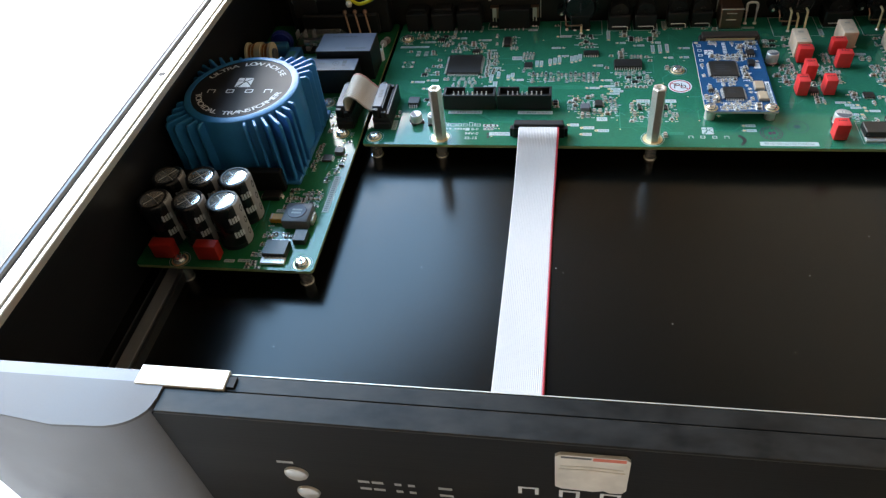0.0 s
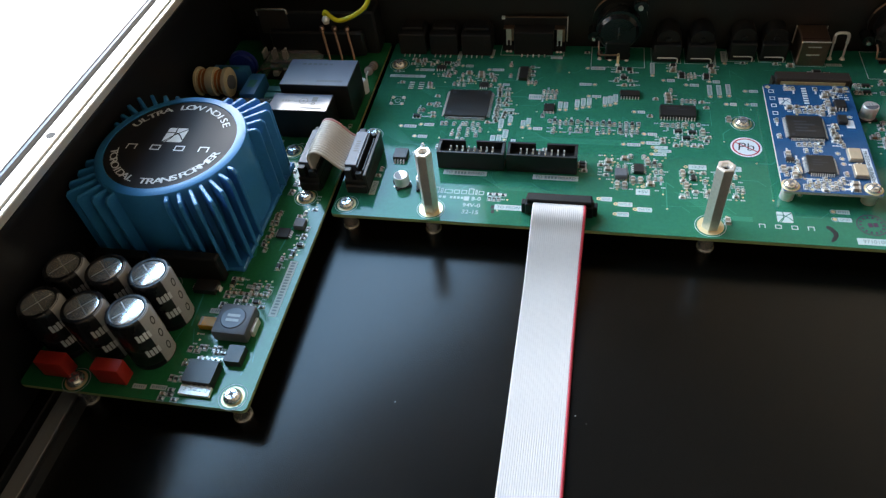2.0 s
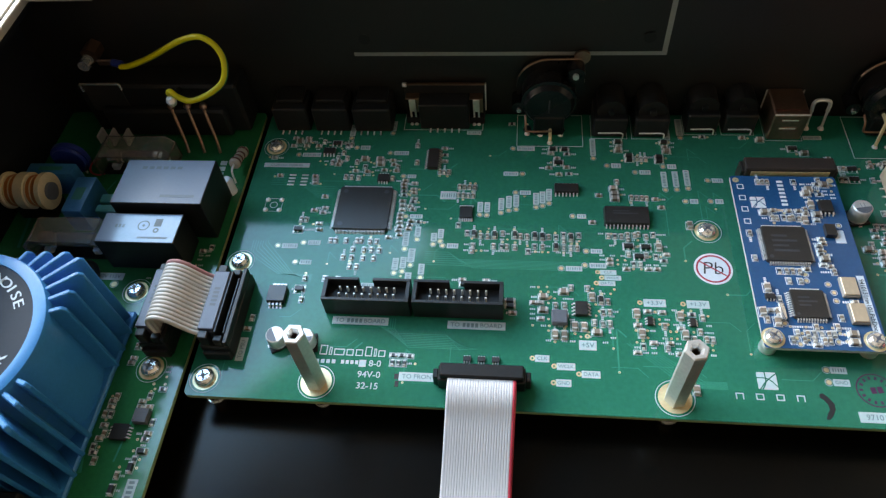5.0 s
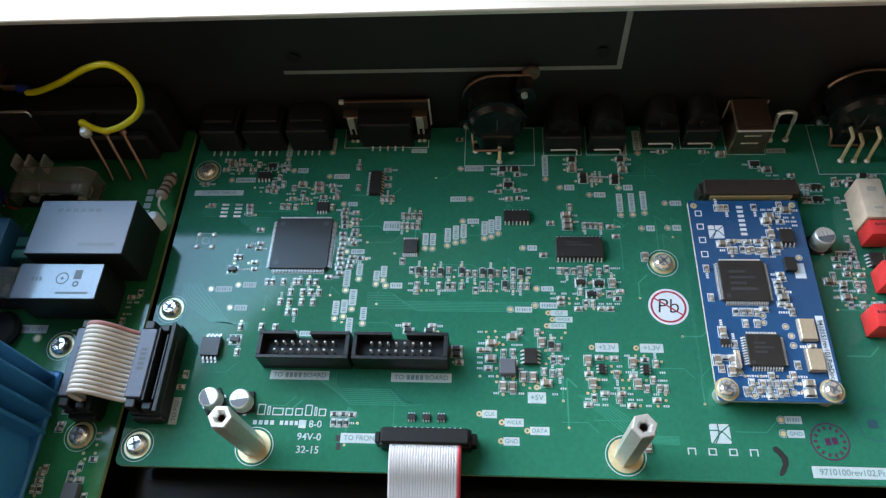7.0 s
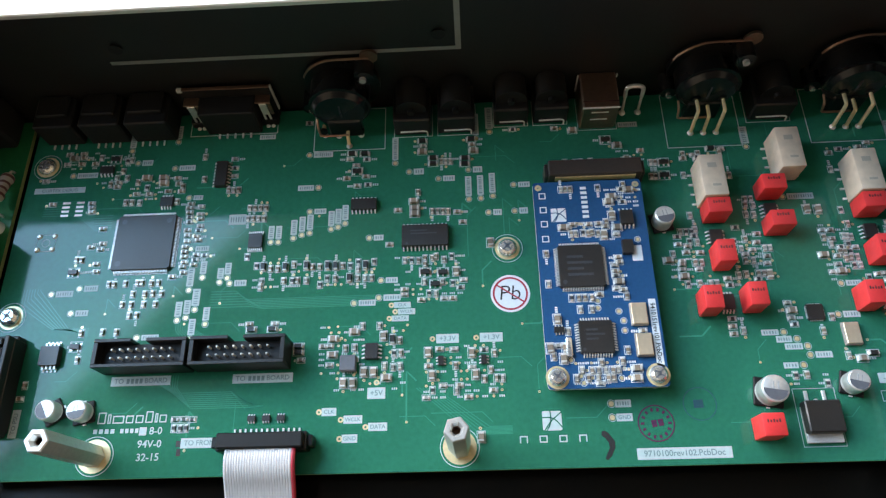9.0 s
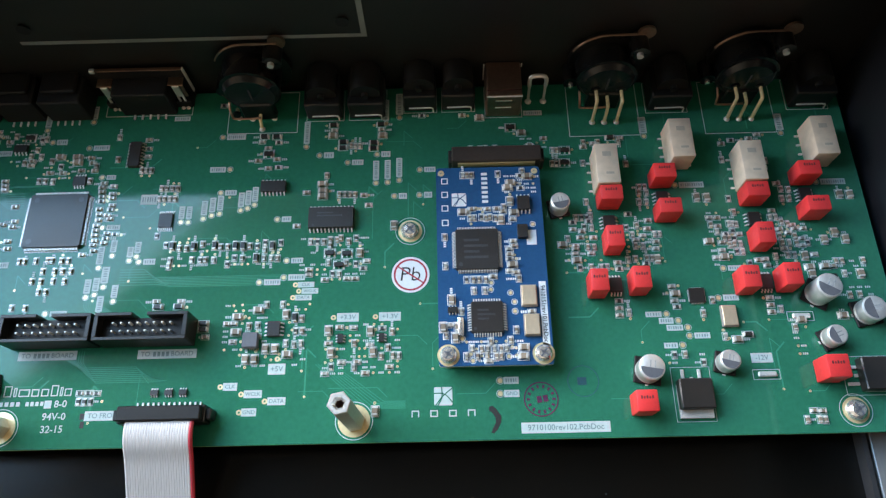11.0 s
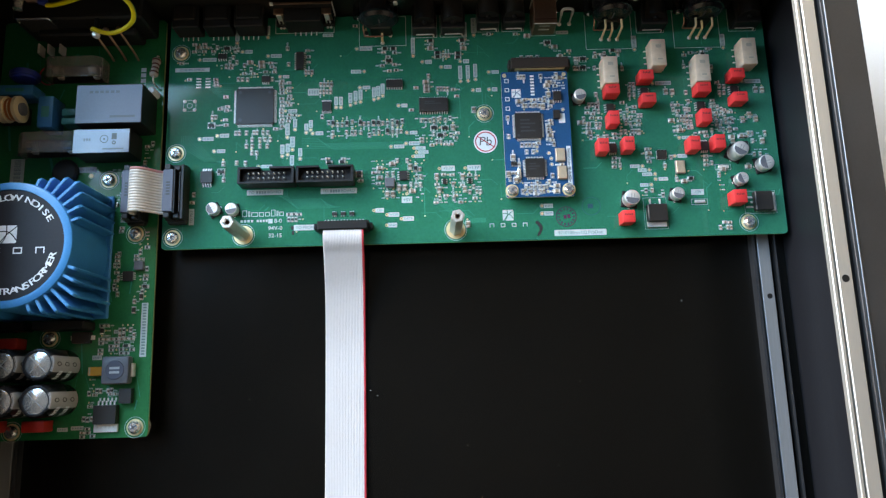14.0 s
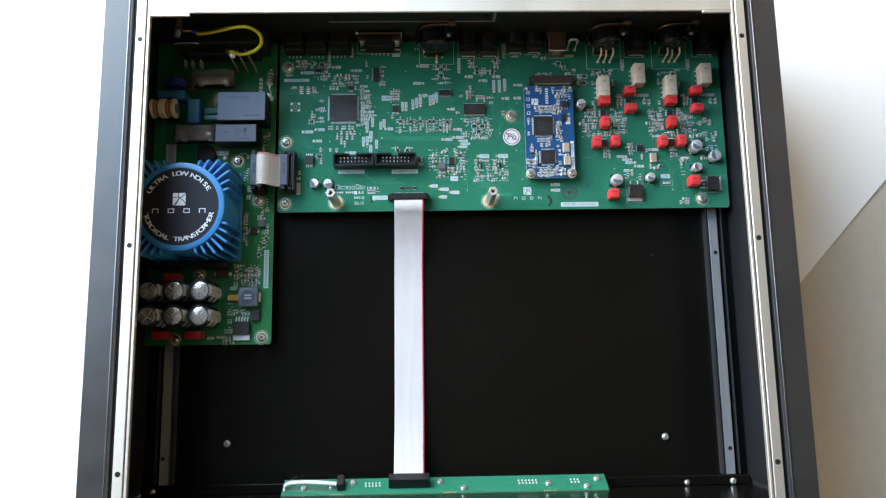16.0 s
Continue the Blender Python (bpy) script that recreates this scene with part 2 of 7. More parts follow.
def box(bm, x0, x1, y0, y1, z0, z1, bevel=0.0, seg=1, mi=0):
    r = bmesh.ops.create_cube(bm, size=1)
    vs = r["verts"]
    for v in vs:
        v.co = ((x0 + x1) / 2 + v.co.x * (x1 - x0), (y0 + y1) / 2 + v.co.y * (y1 - y0), (z0 + z1) / 2 + v.co.z * (z1 - z0))
    fs = {f for v in vs for f in v.link_faces}
    for f in fs:
        f.material_index = mi
    if bevel:
        es = list({e for v in vs for e in v.link_edges})
        bmesh.ops.bevel(bm, geom=es, offset=bevel, segments=seg, affect="EDGES", profile=0.5)
    return vs


def boxm(*a, **k):
    bm = bmesh.new()
    box(bm, *a, **k)
    return bm


def cyl(bm, x, y, z0, z1, r, r2=None, n=24, axis="z", mi=0):
    """A cylinder or cone from z0 to z1 along an axis; for axis y the numbers are x, z, y0, y1."""
    r = bmesh.ops.create_cone(bm, cap_ends=True, segments=n, radius1=r, radius2=r if r2 is None else r2, depth=abs(z1 - z0))
    m = Matrix.Translation((x, y, (z0 + z1) / 2))
    if axis == "y":
        m = Matrix.Translation((x, (z0 + z1) / 2, y)) @ Matrix.Rotation(radians(-90), 4, "X")
    if axis == "x":
        m = Matrix.Translation(((z0 + z1) / 2, x, y)) @ Matrix.Rotation(radians(90), 4, "Y")
    bmesh.ops.transform(bm, matrix=m, verts=r["verts"])
    for f in {f for v in r["verts"] for f in v.link_faces}:
        f.material_index = mi
    return r["verts"]


def cylm(*a, **k):
    bm = bmesh.new()
    cyl(bm, *a, **k)
    return bm


def lathe(profile, n=32):
    """A turned solid round z from (radius, height) pairs."""
    bm = bmesh.new()
    rings = []
    for r, z in profile:
        rings.append([bm.verts.new((r * math.cos(2 * math.pi * i / n), r * math.sin(2 * math.pi * i / n), z)) for i in range(n)] if r > 1e-6 else [bm.verts.new((0, 0, z))])
    for a, b in zip(rings, rings[1:]):
        for i in range(n):
            j = (i + 1) % n
            if len(a) == 1 and len(b) == 1:
                continue
            if len(a) == 1:
                bm.faces.new((a[0], b[i], b[j]))
            elif len(b) == 1:
                bm.faces.new((a[i], a[j], b[0]))
            else:
                bm.faces.new((a[i], a[j], b[j], b[i]))
    return bm


def ring(bm, x, y, z, r0, r1, n=28, h=0.05):
    """A flat printed ring of height h."""
    vs = []
    for i in range(n):
        a = 2 * math.pi * i / n
        c, s = math.cos(a), math.sin(a)
        vs.append([bm.verts.new((x + r * c, y + r * s, z + dz)) for r, dz in ((r0, 0), (r0, h), (r1, h), (r1, 0))])
    for i in range(n):
        a, b = vs[i], vs[(i + 1) % n]
        for k in range(3):
            bm.faces.new((a[k], a[k + 1], b[k + 1], b[k]))


def extrude_profile(pts, y0, y1):
    """A bar along y with the closed outline pts in x and z."""
    bm = bmesh.new()
    a = [bm.verts.new((x, y0, z)) for x, z in pts]
    b = [bm.verts.new((x, y1, z)) for x, z in pts]
    n = len(pts)
    for i in range(n):
        bm.faces.new((a[i], a[(i + 1) % n], b[(i + 1) % n], b[i]))
    bm.faces.new(a)
    bm.faces.new(b[::-1])
    return bm


def slab(pts, z0, z1):
    """An upright plate with the closed outline pts in x and y."""
    bm = bmesh.new()
    a = [bm.verts.new((x, y, z0)) for x, y in pts]
    b = [bm.verts.new((x, y, z1)) for x, y in pts]
    n = len(pts)
    for i in range(n):
        bm.faces.new((a[i], a[(i + 1) % n], b[(i + 1) % n], b[i]))
    bm.faces.new(a[::-1])
    bm.faces.new(b)
    return bm


def tube(path, r, n=8):
    """A round wire along points."""
    bm = bmesh.new()
    pts = [Vector(p) for p in path]
    rings = []
    side = None
    for i, p in enumerate(pts):
        d = (pts[min(i + 1, len(pts) - 1)] - pts[max(i - 1, 0)]).normalized()
        if side is None:
            side = d.cross(Vector((0, 0, 1)) if abs(d.z) < 0.9 else Vector((1, 0, 0))).normalized()
        side = (side - d * side.dot(d)).normalized()
        up = side.cross(d)
        rings.append([bm.verts.new(p + (side * math.cos(2 * math.pi * k / n) + up * math.sin(2 * math.pi * k / n)) * r) for k in range(n)])
    for a, b in zip(rings, rings[1:]):
        for k in range(n):
            bm.faces.new((a[k], a[(k + 1) % n], b[(k + 1) % n], b[k]))
    bm.faces.new(rings[0][::-1])
    bm.faces.new(rings[-1])
    return bm


def spline(pts, steps=8):
    """Points along a smooth curve through pts."""
    ps = [Vector(p) for p in pts]
    ps = [ps[0] * 2 - ps[1]] + ps + [ps[-1] * 2 - ps[-2]]
    out = []
    for i in range(1, len(ps) - 2):
        a, b, c, d = ps[i - 1:i + 3]
        for k in range(steps):
            t = k / steps
            out.append(0.5 * ((2 * b) + (c - a) * t + (2 * a - 5 * b + 4 * c - d) * t * t + (3 * b - a - 3 * c + d) * t ** 3))
    out.append(ps[-2])
    return out


def text_bm(body, size, extrude=0.02, align="CENTER", bold=0.012):
    """Lettering as a mesh, size in mm, lying in the x-y plane round the origin."""
    cu = bpy.data.curves.new("lettering", "FONT")
    cu.body, cu.size, cu.extrude, cu.align_x, cu.align_y = body, size, extrude, align, "CENTER"
    cu.resolution_u, cu.offset = 3, size * bold
    ob = new("lettering", cu)
    dg = bpy.context.evaluated_depsgraph_get()
    me = bpy.data.meshes.new_from_object(ob.evaluated_get(dg))
    bm = bmesh.new()
    bm.from_mesh(me)
    bpy.data.objects.remove(ob)
    bpy.data.curves.remove(cu)
    bpy.data.meshes.remove(me)
    return bm


def joined(bm, other, m):
    """Adds a copy of the mesh other, moved by m, to bm, and frees other."""
    other.transform(m)
    me = bpy.data.meshes.new("tmp")
    other.to_mesh(me)
    other.free()
    bm.from_mesh(me)
    bpy.data.meshes.remove(me)


def T(x, y, z=0, rz=0):
    return Matrix.Translation((x, y, z)) @ Matrix.Rotation(radians(rz), 4, "Z")

# ---- the room, the table and the cloth ----
TABLE_Z = -30


def room_box(name, x0, x1, y0, y1, z0, z1, material, label, cat):
    ob = finish(name, boxm(x0, x1, y0, y1, z0, z1), material)
    ob.matrix_basis = room
    return tagged(ob, label, cat, kind="structure")


wy = WALL_Y * 1000
wx0, wx1, wz0, wz1 = WIN_X0 * 1000, WIN_X1 * 1000, WIN_Z0 * 1000, WIN_Z1 * 1000
bm = boxm(-1800, wx0, wy, wy + 150, -780, 2050)
box(bm, wx1, 1350, wy, wy + 150, -780, 2050)
box(bm, wx0, wx1, wy, wy + 150, -780, wz0)
box(bm, wx0, wx1, wy, wy + 150, wz1, 2050)
ob = finish("wall_window", bm, M_ROOM)
ob.matrix_basis = room
tagged(ob, "unseen warm-tinted wall with a window opening", "wall", kind="structure")
bm = boxm(wx0, wx0 + 40, wy + 30, wy + 80, wz0, wz1)
box(bm, wx1 - 40, wx1, wy + 30, wy + 80, wz0, wz1)
box(bm, wx0 + 40, wx1 - 40, wy + 30, wy + 80, wz0, wz0 + 40)
box(bm, wx0 + 40, wx1 - 40, wy + 30, wy + 80, wz1 - 40, wz1)
ob = finish("window_1", bm, M_ROOM)
ob.matrix_basis = room
tagged(ob, "warm-tinted window frame in the wall", "window", kind="structure")
room_box("wall_left", -1950, -1800, -2400, wy + 150, -780, 2050, M_ROOM, "unseen wall tinted warm for bounced fill", "wall")
# Added out of view, set close to bounce light onto the cloth.
room_box("wall_right", 1350, 1500, -2400, wy + 150, -780, 2050, M_ROOM, "unseen wall tinted warm for bounced fill", "wall")
room_box("wall_back", -1950, 1500, -2550, -2400, -780, 2050, M_ROOM, "unseen wall tinted warm for bounced fill", "wall")
room_box("ceiling", -1950, 1500, -2550, wy + 150, 2050, 2150, M_CEIL, "unseen ceiling, darkened to keep reflections low", "ceiling")
room_box("floor", -1950, 1500, -2550, wy + 150, -860, -780, M_ROOMFLOOR, "brown wooden floor", "floor")

table = thing("table", (100, 0, TABLE_Z - 3), "tan table under a white cloth", "table", rot=TURN)
part("tabletop", boxm(-850, 850, -800, 780, -28, 0, 2), M_TABLE, table)
for lx in (-800, 800):
    for ly in (-750, 730):
        part("leg", boxm(lx - 25, lx + 25, ly - 25, ly + 25, -747, -28, 2), M_TABLE, table)

# The cloth covers the table up to a straight edge that runs parallel to the window wall.
bm = bmesh.new()
nx, ny = 60, 40
CLOTH_Y = -240
for j in range(ny + 1):
    for i in range(nx + 1):
        bm.verts.new((-845 + 1690 * i / nx, CLOTH_Y + (775 - CLOTH_Y) * j / ny, 1.6 + 1.0 * noise.noise((i * 0.35, j * 0.35, 0)) * (0 if j == 0 else 1)))
bm.verts.ensure_lookup_table()
for j in range(ny):
    for i in range(nx):
        k = j * (nx + 1) + i
        bm.faces.new([bm.verts[q] for q in (k, k + 1, k + nx + 2, k + nx + 1)])
ext = bmesh.ops.extrude_face_region(bm, geom=list(bm.faces))
for g in ext["geom"]:
    if isinstance(g, bmesh.types.BMVert):
        g.co.z = 0.05
cloth = finish("cloth", bm, M_SHEET, None, "", (100, 0, TABLE_Z - 3), TURN, True)
tagged(cloth, "white cloth spread over part of the table", "cloth")

# ---- the chassis of the unit ----
X0, X1, MID = -102, 335, 116.5          # outer sides and middle
RIM, FLOOR = 63.5, -12
BACK, FRONT = 127, -186                # inner faces of the rear and the front wall
chassis = thing("amplifier_chassis", (MID, -30, TABLE_Z), "open black metal hi-fi chassis without its lid on white cloth", "electronics")


def cpart(name, bm, material, label="", smooth=False):
    bm.transform(Matrix.Translation((-MID, 30, -TABLE_Z)))
    return part(name, bm, material, chassis, label, smooth=smooth)


cpart("floor_plate", boxm(-89.6, 322.6, -194, BACK, FLOOR - 2, FLOOR), M_CHASSIS, "satin black floor plate")
for fx in (-60, 293):
    for fy in (-160, 100):
        cpart("foot", cylm(fx, fy, TABLE_Z, FLOOR - 2, 16, 18), M_BLACKM, "round rubber foot")


def side(sign):
    """One extruded side, drawn for the right one and mirrored for the left."""
    def q(pts):
        return [(x if sign > 0 else 233 - x, z) for x, z in pts]
    rail = 2.2 if sign > 0 else 0.0          # the right rail lies closer to its wall
    top = RIM - 1
    cpart("side_wall", extrude_profile(q([(331.2, FLOOR - 4), (331.2, top - 1.5), (330.2, top), (315.6, top), (315.6, top - 4), (323, top - 4), (323, FLOOR - 4)]), -190, 131), M_SIDE)
    cpart("inner_wall", extrude_profile(q([(322.9, FLOOR), (322.9, top - 5), (304.6, top - 5), (304.6, top - 6.4), (321.6, top - 6.4), (321.6, FLOOR)]), FRONT, BACK), M_WALL_IN, "black inner wall under the overhanging rim")
    cpart("rail_flange", extrude_profile(q([(312.4 + rail, FLOOR), (312.4 + rail, -8.2), (313.2 + rail, -8.2), (313.2 + rail, FLOOR)]), FRONT + 3, BACK - 1), M_BEAD, "thin upright flange beside the rail")
    cpart("rim_strip", extrude_profile(q([(304.1, RIM - 2.6), (304.1, RIM - 0.3), (304.4, RIM), (309.7, RIM), (310.0, RIM - 0.3), (310.0, top - 5), (307, top - 5), (307, RIM - 2.6)]), FRONT, 129), M_RIM, "bare aluminium rim strip with screw holes")
    cpart("rim_groove", extrude_profile(q([(303.3, RIM - 2.6), (303.3, RIM - 1.6), (304.1, RIM - 1.6), (304.1, RIM - 2.6)]), FRONT, 129), M_BLACKM)
    cpart("rim_lip", extrude_profile(q([(301.6, RIM - 3.0), (301.6, RIM - 0.5), (301.9, RIM - 0.2), (303.0, RIM - 0.2), (303.3, RIM - 0.5), (303.3, RIM - 3.0)]), FRONT, 129), M_RIM, "thin bare aluminium lip")
    cpart("groove", extrude_profile(q([(310.0, top - 5), (310.0, RIM - 2.4), (312.7, RIM - 2.4), (312.7, top - 5)]), FRONT, 129), M_BLACKM)
    cpart("bead", extrude_profile(q([(312.7, top - 5), (312.7, RIM - 1.2), (313.1, RIM - 0.6), (314.0, RIM - 0.4), (314.3, RIM - 0.8), (314.7, RIM - 0.4), (315.3, RIM - 0.5), (315.6, RIM - 1.0), (315.6, top - 5)]), FRONT, 129), M_BEAD, "grey double bead", True)
    # No hole is cut: a black disc holds its shade.
    for hy in (98.5, -32.5, -165):
        bm = lathe([(0, 0.04), (1.2, 0.04), (1.2, 0.10), (1.6, 0.10), (1.6, 0)], 20)
        bm.transform(Matrix.Translation((307.0 if sign > 0 else -74.0, hy, RIM)))
        cpart("screw_hole", bm, M_BLACKM, "dark threaded hole")
    # rail along the floor
    cpart("floor_rail", extrude_profile(q([(303.4 + rail, FLOOR), (303.4 + rail, -8.3), (303.7 + rail, -8), (309.4 + rail, -8), (309.7 + rail, -8.3), (309.7 + rail, FLOOR)]), FRONT + 3, BACK - 1), M_ALU, "grey aluminium rail with holes")
    cpart("rail_lip", extrude_profile(q([(300.4 + rail, FLOOR), (300.4 + rail, -7.2), (301.9 + rail, -7.2), (301.9 + rail, FLOOR)]), FRONT + 3, BACK - 1), M_BEAD, "thin lip of the rail")
    cpart("rail_bed", extrude_profile(q([(301.9 + rail, FLOOR), (301.9 + rail, -10.4), (303.4 + rail, -10.4), (303.4 + rail, FLOOR)]), FRONT + 3, BACK - 1), M_BLACKM)
    # Black discs laid on the rail paint the shade of its holes.
    for hy in (-31, -166):
        cpart("rail_hole", cylm(309.2 if sign > 0 else -74.6, hy, -8.2, -7.95, 1.4, n=16), M_BLACKM)


side(1)
side(-1)
# rear wall with its bright top flange
cpart("rear_panel", boxm(-89.6, 322.6, BACK, BACK + 2, FLOOR - 2, RIM - 2), M_REAR_HAZE, "black rear panel")
cpart("rear_flange", boxm(-68.4, 301.4, 116, 131, RIM - 2, RIM, 0.4), M_RIM, "bare aluminium rear flange")
cpart("flange_tab", boxm(-68.4, -44, 113.8, 116, RIM - 2, RIM, 0.3), M_RIM)
cpart("flange_tab", boxm(283, 301.2, 114.6, 116, RIM - 2, RIM, 0.3), M_RIM)
# blanking plate outline on the rear wall
bm = boxm(39, 153, BACK - 0.5, BACK + 0.1, 28, 29.6)
box(bm, 151.2, 153, BACK - 0.5, BACK + 0.1, 29.6, 60)
cpart("plate_edge", bm, M_PLATE_EDGE, "thin grey edge of a blanking plate")
cpart("blanking_plate", boxm(39, 151.2, BACK - 0.4, BACK + 0.1, 29.6, 60), M_REAR_HAZE)
for sx in (44, 146):
    cpart("rivet", cylm(sx, 36, BACK - 1.2, BACK - 0.3, 2.2, 1.6, axis="y", n=16), M_BLACKM)
# front wall and its ledge
def front_part(name, bm, material, label="", smooth=False):
    bm.transform(Matrix.Translation((-2.0, 1.8, 0)))
    return cpart(name, bm, material, label, smooth)


def face_part(name, bm, material, label="", smooth=False):
    bm.transform(Matrix.Translation((0, 0, -3.5)))
    return front_part(name, bm, material, label, smooth)


cpart("front_wall", boxm(-88.6, 321.5, -190.9, -189.9, FLOOR, RIM - 4), M_CHASSIS, "black inner front wall")
cpart("front_ledge", boxm(-88.4, 321.4, -189.8, FRONT + 2.5, FLOOR, FLOOR + 4.5, 0.5), M_CHASSIS)
front_part("front_flange", boxm(17, 314, -193.4, -188, RIM - 3.5, RIM - 0.6, 0.3), M_BRUSH, "thin dark top flange of the front wall")
front_part("flange_edge", boxm(17, 314, -188, -187.7, RIM - 1.4, RIM - 0.5), M_RIM, "thin bright edge of the front flange")
front_part("front_flange", boxm(-84, 16.8, -193.4, -188, RIM - 3.5, RIM - 0.6, 0.3), M_PILLAR, "thin grey top flange of the front wall")
bm = boxm(-10, 17, -193.6, -187.2, 0, 1.1, 0.25)
bm.transform(Matrix.Translation((0, 0, RIM - 0.3)) @ Matrix.Rotation(radians(0.4), 4, "Y"))
front_part("silver_bracket", bm, M_RIM, "bare aluminium bracket")
front_part("bracket_end", boxm(17.1, 19.4, -192.4, -189, RIM - 0.5, RIM + 0.2), M_BLACKM)
# front panel between two curved pillars
front_part("front_panel", boxm(-6, 239, -201, -195.7, -20, RIM - 1.6, 0.3), M_FRONT, "black brushed front panel")
front_part("top_bevel", boxm(-1.2, 234.2, -201.3, -193.6, RIM - 1.5, RIM - 0.2, 0.3), M_BRUSH, "worn brushed black top edge of the front panel")


def pillar(sign):
    def outline(inset):
        pts = [(-1, -192.8), (-1.2, -198)]
        for k in range(9):
            a = k / 8 * math.pi / 2
            pts.append((-1.4 - 14 * (1 - math.cos(a)), -198 - 9.4 * math.sin(a)))
        pts += [(-28, -208), (-46, -206), (-70, -202.5), (-92, -197), (-100, -192.8)]
        return [(MID + sign * (MID - x), y) for x, y in pts]
    front_part("pillar", slab(outline(0), -22, RIM - 0.5), M_PILLAR, "grey cast corner pillar", True)
    front_part("pillar_cap", slab(outline(0), RIM - 0.5, RIM + 0.5), M_PILLAR_TOP, "pale machined top of the pillar")


pillar(-1)
pillar(1)
# what the front carries
FY = -201
for bx, bz in ((32.5, 36.5), (33.5, 24.5)):
    bm = lathe([(0, 1.4), (2.6, 1.3), (3.5, 0.7), (3.7, 0)], 24)
    bm.transform(Matrix.Translation((bx, FY, bz)) @ Matrix.Rotation(radians(90), 4, "X"))
    face_part("button", bm, M_BEIGE_BTN, "round silver push button", True)
pts = [(105.8, 44.6), (107.6, 43.4), (116, 43.0), (118.6, 43.9), (120.2, 42.9), (123.4, 43.2), (124.4, 45), (124.3, 60.6), (123.2, 62), (106.8, 62), (105.5, 60.8)]
bm = slab(pts, 0, 0.9)
bm.transform(Matrix.Translation((2.2, FY, 0)) @ Matrix.Rotation(radians(90), 4, "X"))
face_part("display", bm, M_DISPLAY, "pale wrinkled film over the display window")
# A red reflection on the film, drawn as a coloured strip.
bm = boxm(117.2, 125.4, FY - 1.0, FY - 0.9, 60.2, 61.5)
face_part("red_bar", bm, M_RED_GLINT, "red reflection painted on the display film")
face_part("dark_slit", boxm(109.2, 116.8, FY - 1.0, FY - 0.9, 60.6, 61.3), M_FERRITE)
for x0, x1, z in ((109.2, 125, 56.2), (108.8, 125.6, 54.6)):
    bm = tube(spline([(x0, FY - 0.9, z), ((x0 + x1) / 2, FY - 1.05, z + 0.5), (x1, FY - 0.9, z - 0.2)], 6), 0.22, 6)
    face_part("film_crease", bm, M_DISPLAY, smooth=True)
for bx, w in ((51, 3.4), (55.2, 3.4), (62, 2), (66, 2), (75, 4)):
    for bz in (34.0, 29.6):
        face_part("print_bar", boxm(bx, bx + w, FY - 0.1, FY + 0.1, bz, bz + 1.3), M_STRIPE)
for bx in (98.0, 109.2, 120.2):
    bm = boxm(bx, bx + 1, FY - 0.1, FY + 0.1, 36.5, 40.5)
    box(bm, bx + 4.6, bx + 5.6, FY - 0.1, FY + 0.1, 36.5, 40.5)
    box(bm, bx + 1, bx + 4.6, FY - 0.1, FY + 0.1, 39.7, 40.5)
    face_part("name_bar", bm, M_SILKB)
face_part("print_bar", boxm(28, 33, FY - 0.1, FY + 0.1, 42.2, 43.4), M_STRIPE)


def screw_mesh(r=3.2, h=2.2):
    bm = lathe([(0, h - 0.9), (0.55, h - 0.9), (0.75, h), (r * 0.62, h - 0.08), (r * 0.88, h * 0.62), (r, h * 0.22), (r, 0)], 24)
    # The dark cross paints the shade of a recess; it stands flush.
    for a in (0, 90):
        other = boxm(-r * 0.55, r * 0.55, -0.26, 0.26, h - 0.35, h + 0.03, mi=1)
        joined(bm, other, Matrix.Rotation(radians(a + 20), 4, "Z"))
    return bm


bm = screw_mesh()
SCREW = finish("screw", bm, [M_STEEL, M_FERRITE], None, "", (0, 0, -1000), 0, True)
SCREW_ME = SCREW.data
bpy.data.objects.remove(SCREW)


def screw(x, y, z=0.05, label="bright pan-head screw holding the board", group="board screws", rot=0.0, scale=1.0):
    ob = place("screw", SCREW_ME, None, "", (x, y, z), rot)
    ob.scale = (scale,) * 3
    return tagged(ob, label, "screw", group)


screw(-33, -157.5, FLOOR + 0.02, "small bright screw in the black floor plate", "floor screws", 15, 0.8)
screw(266.5, -158, FLOOR + 0.02, "small bright screw in the black floor plate", "floor screws", 50, 0.8)
screw(309.4, -187.4, FLOOR + 4.52, "small screw in the black front ledge", "floor screws", 0, 0.7)
screw(278, -187.8, FLOOR + 4.52, "small screw in the black front ledge", "floor screws", 30, 0.6)
screw(-80, -187.4, FLOOR + 4.52, "small screw in the black front ledge", "floor screws", 30, 0.6)

bm = bmesh.new()
for i in range(16):
    x, y, r = random.uniform(-40, 290), random.uniform(-180, -4), random.uniform(0.10, 0.28)
    vs = [bm.verts.new((x + r * random.uniform(0.6, 1.2) * math.cos(a), y + r * random.uniform(0.6, 1.2) * math.sin(a), FLOOR + 0.06)) for a in (0, 1.2, 2.5, 3.8, 5.0)]
    bm.faces.new(vs)
tagged(finish("dust", bm, M_SHEET), "pale dust specks on the black floor plate", "dust", kind="stuff")

# ---- circuit boards ----
def board(name, x0, x1, y0, y1, z1, mask, label, r=2.0, thick=1.6, edge=None):
    b = thing(name, (x0, y0, z1), label, "circuit board")
    pts = []
    for cx, cy, a0 in ((x1 - r, y1 - r, 0), (x0 + r, y1 - r, 90), (x0 + r, y0 + r, 180), (x1 - r, y0 + r, 270)):
        for k in range(5):
            a = radians(a0 + 22.5 * k)
            pts.append((cx + r * math.cos(a) - x0, cy + r * math.sin(a) - y0))
    part("core", slab(pts, -thick, -0.06), edge or M_EDGE, b, "pale fibreglass core")
    part("soldermask", slab(pts, -0.06, 0), mask, b)
    return b


